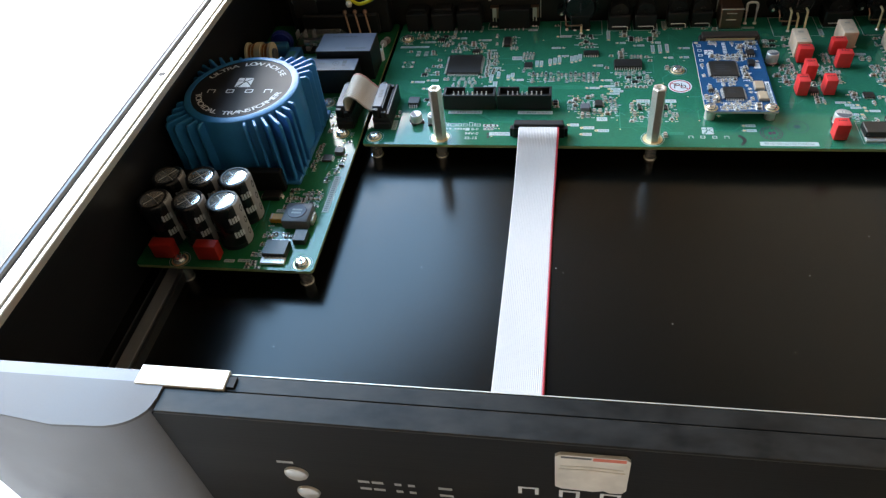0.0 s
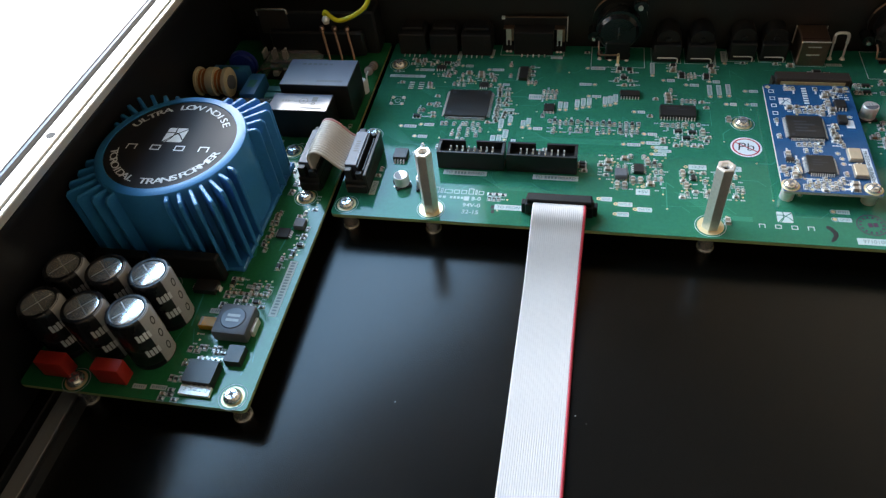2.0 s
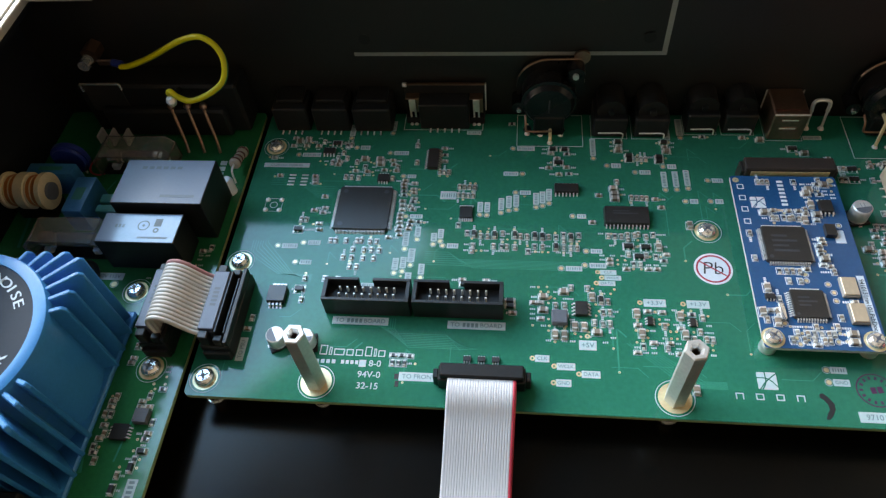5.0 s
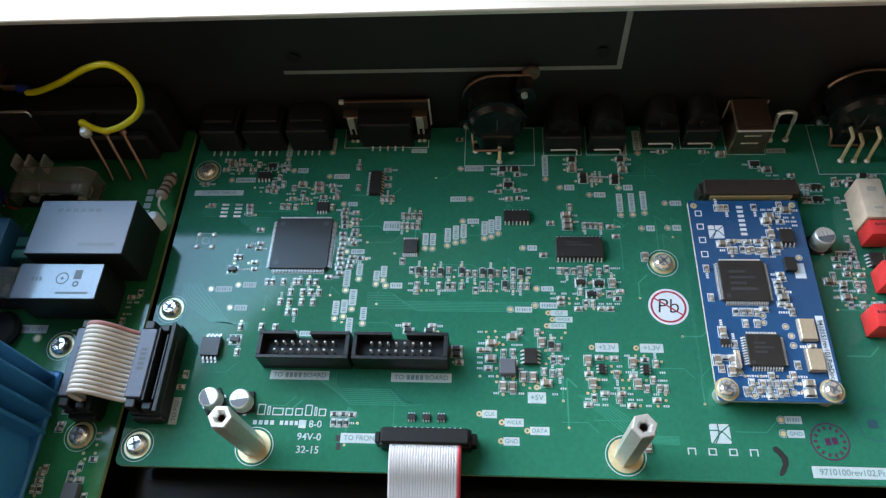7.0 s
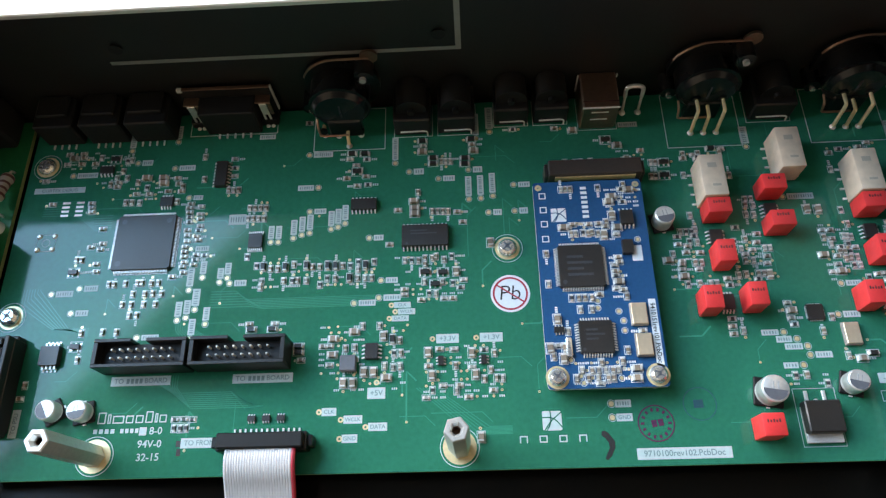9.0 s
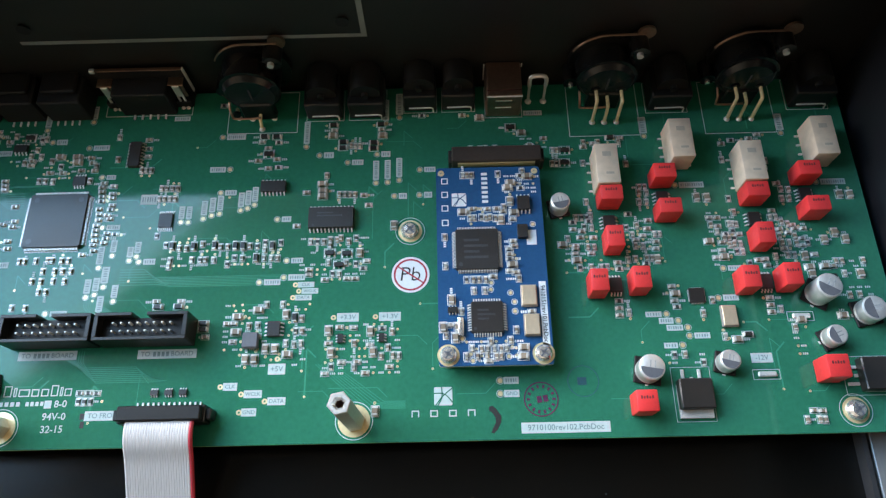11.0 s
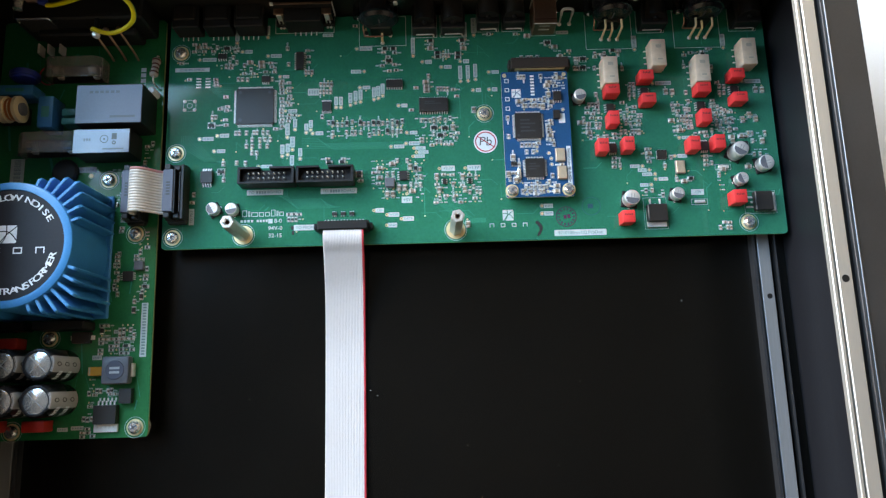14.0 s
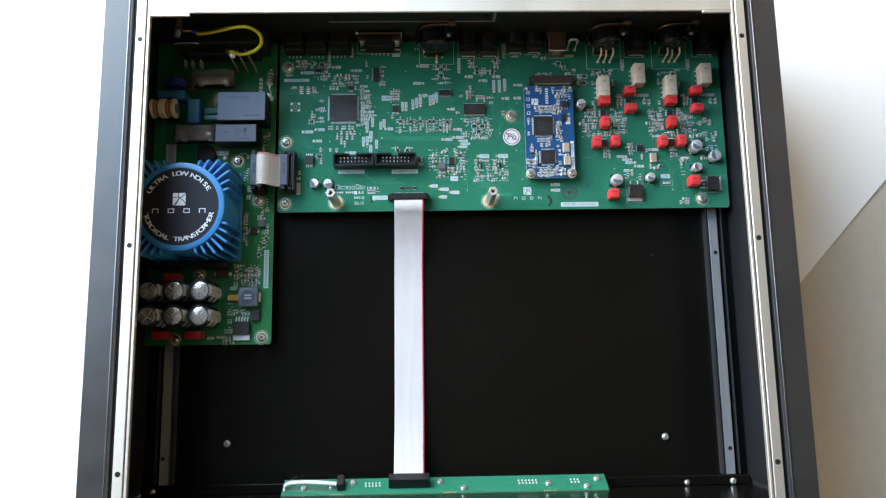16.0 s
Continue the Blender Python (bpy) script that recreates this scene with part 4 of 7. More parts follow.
part("clamp", boxm(-12.4, 12.4, -2.2, 2.2, 5.6, 8.0, 0.4), M_BLACKM, sock)
for s in (-1, 1):
    part("latch", boxm(min(s * 13, s * 14.6), max(s * 13, s * 14.6), -1.6, 1.6, 0, 5.0, 0.3), M_BLACK, sock)
for i in range(13):
    part("contact", boxm(-0.25, 0.25, 2.5, 4.4, 0.02, 0.5), M_TIN, sock, at=(-9.6 + i * 1.6, 0, 0))
take(77.5, 107, 5, 14)


def ribbon(name, label, path, across, n, pitch, r, materials, x0):
    """Wires side by side along the path; across is the axis on which they lie beside one another."""
    t = thing(name, tuple(path[0]), label, "cable")
    base = Vector(path[0])
    for i in range(n):
        off = Vector(across) * (x0 + i * pitch)
        part("wire", tube([Vector(p) - base + off for p in path], r, 14), materials[i], t, smooth=True)
    return t


path = spline([(92.2, 6.4, 6.3), (92.2, 3.6, 6.6), (92.2, 0, 5.6), (92, -6, 1.6), (91.6, -22, -6.0), (91.2, -44, -10.4), (91.1, -70, -11.1), (91, -100, -11.0), (90.9, -140, -9.6), (90.6, -168, -5.2), (90.5, -181.8, -1.4)], 6)
ribbon("ribbon_cable", "flat grey ribbon cable with one red edge wire", path, (1, 0, 0), 26, 0.76, 0.70, [M_WIRE_GREY] * 25 + [M_WIRE_RED], -9.5)

for x, side_w, lab in ((-11.8, -1, "black ribbon socket on the power supply board"), (8.4, 1, "black ribbon socket on the main board")):
    t = thing("ribbon_socket", (x, 27, 0.05), lab, "connector", "link sockets")
    part("header", boxm(-4.8, 4.8, -13.4, 14.6, 0, 6.4, 0.3), M_BLACK, t)
    part("header_wall", boxm(3.4, 4.8, -13.4, 14.6, 6.4, 9.4, 0.2), M_BLACK, t)
    part("contact_edge", boxm(2.5, 2.9, -9.6, 10.8, 6.4, 9.0), M_FERRITE, t)
    part("clamp", boxm(-4.6, 0.6, -10.2, 11.4, 6.4, 12, 0.3), M_SHEEN_GREY, t, "smooth dark clamp")
    part("clamp_edge", boxm(0.6, 1.3, -10.8, 12, 6.4, 11.4, 0.1), M_BLACK, t)
    for i in range(5):
        part("marking_bar", boxm(-2.9, -1.0, -1.8 + i * 1.5, -0.9 + i * 1.5, 12, 12.03), M_EPOXY, t)
    for s in (-1, 1):
        y0 = -13.0 if s < 0 else 11.6
        part("latch", boxm(-4.2, -1.2, y0, y0 + 2.8, 6.4, 11.2, 0.3), M_BLACK, t)
        part("latch", boxm(0.2, 3.0, y0, y0 + 2.2, 6.4, 9.6, 0.3), M_BLACK, t)
        part("latch_foot", boxm(-4.4, 4.4, y0 - (1.6 if s < 0 else -1.6), y0 + (1.2 if s < 0 else 4.4), 0, 4.2, 0.4), M_BLACK, t)
    take(x - 5, x + 5, 10, 44)
path = spline([(-10.0, 27, 7.6), (-10.6, 27, 11), (-10.9, 27, 14.6), (-9.4, 27, 17.6), (-6.6, 27, 18.2), (-3.6, 27, 16.4), (-0.8, 27, 13.2), (1.8, 27, 10.6), (4.2, 27, 9.4)], 6)
ribbon("link_cable", "short cream ribbon cable looping between two boards", path, (0, 1, 0), 16, 1.4, 0.72, [M_WIRE_CREAM] * 15 + [M_WIRE_PINK], -10.5)

# ---- daughter card fittings ----
t = thing("card_socket", (195, 93, zof(main_board)), "dark brown edge socket holding the blue card", "connector")
part("housing", boxm(-15, 15, -2.8, 2.8, 0, 8.2, 0.3), M_SOCKET, t)
part("contact_strip", boxm(-13, 13, -3.2, -2.8, 4.6, 6.8), M_GOLD, t)
for s in (-1, 1):
    part("latch", boxm(min(s * 15, s * 16.2), max(s * 15, s * 16.2), -2.4, 2.4, 0, 6.4, 0.2), M_EPOXY, t)
take(179, 211.5, 89.5, 96.5)
for x, y in ((177.4, 24.4), (206.2, 24.4)):
    ring(VIAS[card], x, y, 6.22, 1.8, 3.4, 28, 0.03)
    screw(x, y, 6.26, "bright screw holding the blue card", "card screws", 33, 0.85)
    p = thing("card_spacer", (x, y, zof(main_board)), "short spacer under the blue card", "standoff", "card spacers")
    part("sleeve", cylm(0, 0, 0, 4.9, 2.6, n=18), M_POST, p, smooth=True)
    take(x - 3.6, x + 3.6, y - 3.6, y + 3.6)
for x, y in ((176.2, 86.6), (207.4, 86.8)):
    ring(VIAS[card], x, y, 6.22, 0.2, 1.1, 18, 0.03)


def crystal(b, x, y, w, l, rot=0):
    t = thing("crystal_oscillator", (x, y, zof(b)), "small gold-lidded crystal oscillator", "oscillator", "oscillators", rot)
    part("base", boxm(-w / 2, w / 2, -l / 2, l / 2, 0.02, 1.2, 0.15), M_CERAM_W, t)
    part("lid", boxm(-w / 2 + 0.3, w / 2 - 0.3, -l / 2 + 0.3, l / 2 - 0.3, 1.2, 1.7, 0.12), M_LID, t, "pale gold lid")
    take(x - w / 2, x + w / 2, y - l / 2, y + l / 2, 0.3)


crystal(card, 202.8, 42.6, 5, 7)
crystal(card, 203.2, 33.2, 5, 7)
crystal(main_board, 266, 36.4, 5, 7)

# ---- power supply parts ----
tor = thing("toroidal_transformer", (-55, -3, 0.05), "blue potted ring transformer with corner fins and black label", "transformer")
R, H = 29.4, 37.0
part("cup", lathe([(0, 0), (R, 0), (R, H - 1.6), (R - 0.5, H - 0.5), (R - 1.8, H), (25.6, H), (25.6, H - 0.8), (0, H - 0.8)], 96), M_BLUE, tor, smooth=True)
disc = part("label_disc", lathe([(0, H - 0.3), (25.4, H - 0.3), (25.5, H - 0.7), (0, H - 0.7)], 72), M_DISC, tor, "black round label")
part("base_plate", boxm(-31, 31, -31, 31, 0, 2.0, 0.6), M_BLUE, tor)
for k in range(4):
    for da in (-24, -15.5, -7.5, 0, 7.5, 15.5, 24):
        a = 45 + 90 * k + da
        reach = min(31.4 / max(abs(math.cos(radians(a))), abs(math.sin(radians(a)))), 41.5)
        zt = H - 1.2
        bm = bmesh.new()
        prof = [(R - 2.5, 0.5), (reach, 0.5), (reach, zt - 1.5), (reach - 1.2, zt), (R - 2.5, zt)]
        lo = [bm.verts.new((r, -0.75, z)) for r, z in prof]
        hi = [bm.verts.new((r, 0.75, z)) for r, z in prof]
        for i in range(5):
            bm.faces.new((lo[i], lo[(i + 1) % 5], hi[(i + 1) % 5], hi[i]))
        bm.faces.new(lo[::-1])
        bm.faces.new(hi)
        bmesh.ops.bevel(bm, geom=list(bm.edges), offset=0.3, segments=1, affect="EDGES")
        bm.transform(Matrix.Rotation(radians(a), 4, "Z"))
        part("fin", bm, M_BLUE, tor)


def arc_text(body, radius, mid, size, spread, inward):
    """Lettering on a circle; inward: its feet point to the middle."""
    bm = bmesh.new()
    n = len(body)
    for i, ch in enumerate(body):
        if ch == " ":
            continue
        a = mid + (spread * ((n - 1) / 2 - i) / (n - 1) if inward else spread * (i - (n - 1) / 2) / (n - 1))
        m = Matrix.Rotation(radians(a), 4, "Z") @ Matrix.Translation((radius, 0, H - 0.2)) @ Matrix.Rotation(radians(-90 if inward else 90), 4, "Z")
        for k, dx in enumerate((-0.14, 0.0, 0.14)):          # three overlaid strokes make the bold face
            g = text_bm(ch, size, 0.02, bold=0.0)
            g.transform(Matrix.Translation((dx, 0, 0.02 * k)) @ Matrix.Diagonal((1.38, 1, 1, 1)))
            joined(bm, g, m)
    return bm


part("lettering", arc_text("ULTRA LOW NOISE", 21.6, 92, 4.2, 118, True), M_SILKB, disc, "white lettering")
part("lettering", arc_text("TOROIDAL TRANSFORMER", 21.6, 271, 4.2, 148, False), M_SILKB, disc, "white lettering")


def emblem(parent_add, x, y, z, s, name_w, line_add):
    """A rounded square cut by three curved lines, above four plain bars."""
    h, r = s / 2, s * 0.08
    pts = []
    for cx, cy, a0 in ((h - r, h - r, 0), (-h + r, h - r, 90), (-h + r, -h + r, 180), (h - r, -h + r, 270)):
        for k in range(4):
            a = radians(a0 + 30 * k)
            pts.append((x + cx + r * math.cos(a), y + cy + r * math.sin(a)))
    parent_add("emblem_square", slab(pts, z, z + 0.04))
    for curve in ([(-0.5, 0.16), (-0.1, 0.16), (0.2, 0.02), (0.5, -0.34)], [(-0.08, 0.5), (-0.06, 0.1), (-0.12, -0.2), (-0.3, -0.5)], [(-0.42, -0.5), (-0.1, -0.08), (0.2, 0.2), (0.5, 0.44)]):
        bm = bmesh.new()
        path = spline([(x + u * s, y + v * s, 0) for u, v in curve], 5)
        for a, b in zip(path, path[1:]):
            q = Vector((a.y - b.y, b.x - a.x, 0)).normalized() * s * 0.03
            e = (b - a).normalized() * s * 0.008
            vs = [bm.verts.new((p.x, p.y, z + 0.06)) for p in (a - q - e, b - q + e, b + q + e, a + q - e)]
            bm.faces.new(vs)
        line_add("emblem_line", bm)
    if name_w:
        for i in range(4):
            cx = x + (i - 1.5) * name_w / 3
            w, h = name_w * 0.068, s * 0.36
            y0 = y - s * 1.1
            bm = bmesh.new()
            if i in (1, 2):
                frame_line(bm, cx - w, cx + w, y0, y0 + h, z, s * 0.065)
            else:
                flat(bm, cx - w, cx - w + s * 0.065, y0, y0 + h, z)
                flat(bm, cx + w - s * 0.065, cx + w, y0, y0 + h, z)
                flat(bm, cx - w + s * 0.065, cx + w - s * 0.065, y0 + h - s * 0.065, y0 + h, z)
            parent_add("name_bar", bm)


emblem(lambda n, bm: part(n, bm, M_SILKB, disc), 0, 4.6, H - 0.24, 8.2, 30, lambda n, bm: part(n, bm, M_DISC, disc))

# black clamp blocks in front of the transformer
t = thing("rectifier_block", (-41.5, -37.6, zof(psu_board)), "black upright rectifier block beside the blue transformer", "rectifier")
part("body", boxm(-13, 11.5, -2.0, 2.0, 0.5, 13, 0.5), M_BLACKM, t)
for i in range(4):
    part("leg", boxm(-9 + i * 6 - 0.5, -9 + i * 6 + 0.5, -0.4, 0.4, -1, 0.5), M_TIN, t)
t = thing("rectifier_block", (-72, -37.6, zof(psu_board)), "black upright rectifier block in the chassis corner", "rectifier")
part("body", boxm(-10, 12, -2.0, 2.0, 0.5, 11, 0.5), M_BLACKM, t)
for i in range(3):
    part("leg", boxm(-6 + i * 6 - 0.5, -6 + i * 6 + 0.5, -0.4, 0.4, -1, 0.5), M_TIN, t)
take(-88, -24, -36, 33)

t = thing("shielded_inductor", (-17.2, -59.2, zof(psu_board)), "square grey inductor with round marked core", "inductor")
part("frame", boxm(-6.6, 6.6, -6.6, 6.6, 0.3, 6.0, 1.2, 2), M_FERRITE, t, smooth=True)
part("core", lathe([(0, 6.35), (4.3, 6.35), (4.6, 6.0), (4.6, 5.8), (0, 5.8)], 32), M_SHEEN_GREY, t, smooth=True)
for i in range(2):
    part("marking_bar", boxm(-2.4, 2.4, 0.4 - 2.0 * i, 1.5 - 2.0 * i, 6.36, 6.39), M_STRIPE, t)
part("terminal", boxm(6.4, 7.6, -3.2, 3.2, 0.1, 3.2, 0.2), M_TIN, t)
part("terminal", boxm(-7.4, -6.4, -3.2, 3.2, 0.1, 3.2, 0.2), M_TIN, t)
take(-25.5, -9, -66.5, -52)
t = thing("tantalum_capacitor", (-28, -59.4, zof(psu_board)), "small orange tantalum capacitor", "capacitor")
part("body", boxm(-3.4, 3.4, -2.1, 2.1, 0.1, 2.8, 0.3), M_ORANGE, t)
part("stripe", boxm(-3.0, -2.2, -1.9, 1.9, 2.8, 2.84), M_RESBODY, t)
for s in (-1, 1):
    part("terminal", boxm(min(s * 3.2, s * 3.9), max(s * 3.2, s * 3.9), -1.2, 1.2, 0.02, 1.4), M_TIN, t)
take(-32, -24, -62, -57)

# relays of the mains side
def mains_relay(x0, x1, y0, y1, h, label, marks):
    t = thing("mains_relay", ((x0 + x1) / 2, (y0 + y1) / 2, zof(psu_board)), label, "relay", "black box relays")
    w, l = (x1 - x0) / 2, (y1 - y0) / 2
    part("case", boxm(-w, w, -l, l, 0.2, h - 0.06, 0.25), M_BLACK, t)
    # Thin sheet over the black case that carries the painted window sheen.
    top = part("top", boxm(-w + 0.3, w - 0.3, -l + 0.3, l - 0.3, h - 0.06, h, 0), M_SHEEN_GLOSS if marks > 1 else M_SHEEN_GREY, t, "smooth top with sky sheen in its grey")
    if marks > 1:
        bm = bmesh.new()
        ring(bm, w * 0.1, l * 0.15, h, 1.7, 2.1, 28, 0.03)
        part("round_mark", bm, M_EPOXY, top)
        part("round_mark", cylm(w * 0.1, l * 0.15, h, h + 0.03, 0.5, n=12), M_EPOXY, top)
        bm = boxm(w * 0.36, w * 0.54, l * 0.1, l * 0.62, h, h + 0.03)
        part("marking_bar", bm, M_EPOXY, top)
        bm = bmesh.new()
        ring(bm, w * 0.45, -l * 0.16, h, 0.5, 1.05, 18, 0.03)
        part("round_mark", bm, M_EPOXY, top)
        for i in range(3):
            part("marking_bar", boxm(-w * 0.62 + i * 1.3, -w * 0.62 + i * 1.3 + 0.8, 0, l * 0.22, h, h + 0.03), M_EPOXY_GREY, top)
    else:
        for i in range(6):
            part("marking_bar", boxm(-w * 0.6 + i * 2.6, -w * 0.6 + i * 2.6 + 1.8, l * 0.55, l * 0.68, h, h + 0.03), M_EPOXY_GREY, top)
    part("marking_bar", boxm(w * 0.05, w * 0.8, -l * 0.72, -l * 0.6, h, h + 0.03), M_EPOXY_GREY, top)
    for s in (-1, 1):
        part("pin", cylm(s * w * 0.7, 0, -1.0, 0.25, 0.5, n=8), M_TIN, t)
    take(x0, x1, y0, y1)


mains_relay(-38, -5.4, 60.5, 80.8, 19, "black box relay with sky sheen painted on its top", 1)
mains_relay(-40, -12, 46.4, 59, 15.5, "low black box relay, printed top with painted sky sheen", 3)

# common-mode choke with two copper windings on a cream bobbin
t = thing("choke", (-76.8, 72, 0.05), "cream bobbin choke with copper windings", "coil")
for x0, x1, r in ((-10.5, -9.0, 7.6), (-2.6, 2.0, 7.6), (8.2, 10.4, 7.6)):
    part("flange", cylm(0, 12, x0, x1, r, n=32, axis="x"), M_CREAM, t, smooth=True)
for x0, x1 in ((-9.0, -2.6), (2.0, 8.2)):
    n = 7
    for i in range(n):
        w = (x1 - x0) / n
        part("winding", cylm(0, 12, x0 + w * i + 0.02, x0 + w * (i + 1) - 0.02, 6.6 - 0.25 * (i % 2), n=28, axis="x"), M_COPPER if i % 3 else M_CREAM, t, smooth=True)
part("core", cylm(0, 12, 10.4, 12.0, 3.6, n=24, axis="x"), M_FERRITE, t, smooth=True)
part("foot_block", boxm(-9, 9, -5, 5, 0, 5.6, 0.3), M_BLACKM, t)
t.scale = (0.76, 0.88, 0.92)


def film_block(x0, x1, y0, y1, h, label, material):
    t = thing("suppression_capacitor", ((x0 + x1) / 2, (y0 + y1) / 2, zof(psu_board)), label, "capacitor", "blue suppression capacitors")
    w, l = (x1 - x0) / 2, (y1 - y0) / 2
    part("case", boxm(-w, w, -l, l, 0.1, h, 0.6, 2), material, t, smooth=True)
    part("marking_bar", boxm(-w * 0.5, w * 0.5, -l * 0.35, l * 0.35, h, h + 0.03), M_TEAL, t)
    for s in (-1, 1):
        part("lead", cylm(s * w * 0.6, 0, -1, 0.2, 0.35, n=8), M_TIN, t)


film_block(-82, -63.5, 79.5, 85, 12, "blue box suppression capacitor", M_BLUECAP)
film_block(-60.5, -52.8, 62, 78.5, 12, "blue box suppression capacitor", M_BLUECAP)
film_block(-50, -37.4, 64.5, 68, 9, "teal box capacitor beside the big relay", M_TEAL)
film_block(-50, -37.4, 69, 73, 9, "teal box capacitor beside the big relay", M_TEAL)
t = thing("varistor", (-70, 91, zof(psu_board)), "dark blue disc varistor standing on two legs", "varistor")
bm = cylm(0, 8.5, -2.2, 2.2, 7.2, n=32, axis="y")
bmesh.ops.bevel(bm, geom=[e for e in bm.edges if e.is_boundary is False and abs(e.verts[0].co.y - e.verts[1].co.y) < 1e-4], offset=1.2, segments=3, affect="EDGES")
part("disc", bm, M_BLUEDISC, t, smooth=True)
for s in (-1, 1):
    part("lead", cylm(s * 2.5, 0, -1, 2.5, 0.4, n=8), M_TIN, t)


def fuse(x0, x1, yc):
    t = thing("fuse_holder", ((x0 + x1) / 2, yc, zof(psu_board)), "fuse under a smoky clear plastic cover", "fuse", "covered fuses")
    w = (x1 - x0) / 2
    pts = [(-w, 0.4), (-w, 8), (-w + 3, 11), (w - 3, 11), (w, 8), (w, 0.4), (w - 0.9, 0.4), (w - 0.9, 7.6), (w - 3.4, 10.1), (-w + 3.4, 10.1), (-w + 0.9, 7.6), (-w + 0.9, 0.4)]
    bm = bmesh.new()
    a = [bm.verts.new((x, -5.5, z)) for x, z in pts]
    b = [bm.verts.new((x, 5.5, z)) for x, z in pts]
    for i in range(12):
        bm.faces.new((a[i], a[(i + 1) % 12], b[(i + 1) % 12], b[i]))
    for q in (a[::-1], b):
        bm.faces.new(q)
    part("cover", bm, M_CLEAR, t, "smoky clear cover")
    part("tube", cylm(0, 5, -8, 8, 2.4, n=20, axis="x"), M_CLEAR, t, smooth=True)
    for s in (-1, 1):
        part("end_cap", cylm(0, 5, min(s * 7.5, s * 11), max(s * 7.5, s * 11), 2.7, n=20, axis="x"), M_STEEL, t, smooth=True)
        part("clip", boxm(s * 9.2 - 1.4, s * 9.2 + 1.4, -3.2, 3.2, 0.1, 3.2, 0.3), M_TIN, t)
    part("base", boxm(-w + 1.2, w - 1.2, -4.6, 4.6, 0.05, 1.0), M_BLACKM, t)
    take(x0, x1, yc - 6, yc + 6)


fuse(-61, -31, 95)
fuse(-71, -41.5, 54.5)

t = thing("resistor", (-5.8, 96.5, zof(psu_board) + 4), "beige axial resistor with dark bands on bent leads", "resistor")
part("body", lathe([(0, -6), (1.6, -5.8), (2.2, -5), (2.2, -3.6), (1.8, -3), (1.8, 3), (2.2, 3.6), (2.2, 5), (1.6, 5.8), (0, 6)], 20), M_RESBODY, t, smooth=True).rotation_mode = "XYZ"
ob = t.children[-1]
ob.matrix_basis = pose(0, 0, 0, 90 - 18, 0, 0)
for z in (-4.2, -1.4, 1.2, 4.2):
    o2 = part("band", cylm(0, 0, z - 0.5, z + 0.5, 2.26 if abs(z) > 3 else 1.88, n=20), M_BAND, t, smooth=True)
    o2.matrix_basis = pose(0, 0, 0, 90 - 18, 0, 0)
part("lead", tube(spline([(0, -5.2, 1.8), (0, -8, 2.0), (0, -9.2, 0.4), (0, -9.4, -4)], 5), 0.4), M_TIN, t)
part("lead", tube(spline([(0, 5.2, -1.8), (0, 7.4, -2.2), (0, 8, -4)], 5), 0.4), M_TIN, t)
t = thing("glow_lamp", (-6.5, 82.6, zof(psu_board)), "white rounded indicator part beside the relay", "lamp part")
part("dome", lathe([(0, 7.5), (1.6, 7.0), (2.4, 5.6), (2.5, 0.1), (0, 0.1)], 20), M_SILKB, t, smooth=True)
t = thing("disc_capacitor", (-49.5, 41.5, zof(psu_board)), "black disc part lying near the transformer", "capacitor")
part("disc", lathe([(0, 3.4), (5.4, 3.2), (6.6, 2.2), (6.4, 0.6), (0, 0.2)], 28), M_BLACKM, t, smooth=True)
take(-56.5, -43, 34, 47)

# mains inlet, earth wire and posts
t = thing("mains_inlet", (-40, 119, zof(psu_board)), "black mains inlet at the rear wall", "connector")
part("housing", boxm(-30, 34, -5, 7.6, 0.4, 24, 1.0), M_BLACKM, t)
part("shroud", boxm(-22, 28, -9, -5, 1.5, 15, 1.0), M_BLACKM, t)
edge = [(-27, -5.6, 22), (-27, -5.6, 25), (-26.6, -5.6, 25.6), (-11.4, -5.6, 25.6), (-11, -5.6, 25), (-11, -5.6, 23)]
part("metal_edge", tube(edge, 0.5, 10), M_STEEL, t, "bright metal bracket edge", smooth=True)
part("bracket_plate", boxm(-26.6, -11.4, -5.5, -5.0, 12, 25.4, 0.2), M_EPOXY, t)
for x in (-26, -21, -15):
    part("tab", boxm(x - 0.5, x + 0.5, -14, -8.6, 0.1, 6, 0.15), M_TIN, t)
for x in (10, 16.5, 23):
    bm = tube(spline([(x - 3.8, -6, 17), (x - 2.6, -9, 13.5), (x, -14, 5), (x + 0.8, -16.5, 0.1)], 5), 0.6)
    part("solder_blob", lathe([(0, 1.9), (1.1, 1.4), (1.6, 0.2), (1.0, -1.2), (0, -1.5)], 16), M_USB, t, at=(x - 3.4, -7, 15.8), smooth=True)
    part("tab", bm, M_USB, t)
part("earth_lug", tube([(11.6, -5, 22.5), (12.4, -10, 24.2), (13.0, -14.4, 25.4)], 1.3, 10), M_BLACKM, t, smooth=True)
part("solder_blob", lathe([(0, 2.4), (1.4, 1.9), (2.0, 0.4), (1.4, -1.4), (0, -1.8)], 18), M_TIN, t, at=(13.0, -14.8, 25.2), smooth=True)
t = thing("earth_stud", (-62, 123.5, 33), "metal earth stud with a brass nut on the rear wall", "stud")
part("nut", cylm(0, 0, -3.0, 3.4, 3.4, n=6, axis="y"), M_USB, t)
part("stud", cylm(0, 0, -9, -4.5, 2.2, n=16, axis="y"), M_STEEL, t)
part("ring_tag", boxm(2.6, 9, -4.4, -3.4, -3.4, -0.8, 0.4), M_USB, t)
part("crimp", tube([(8.6, -3.9, -2.2), (12.6, -4.6, -2.6)], 1.5, 10), M_BLUEDISC, t, smooth=True)
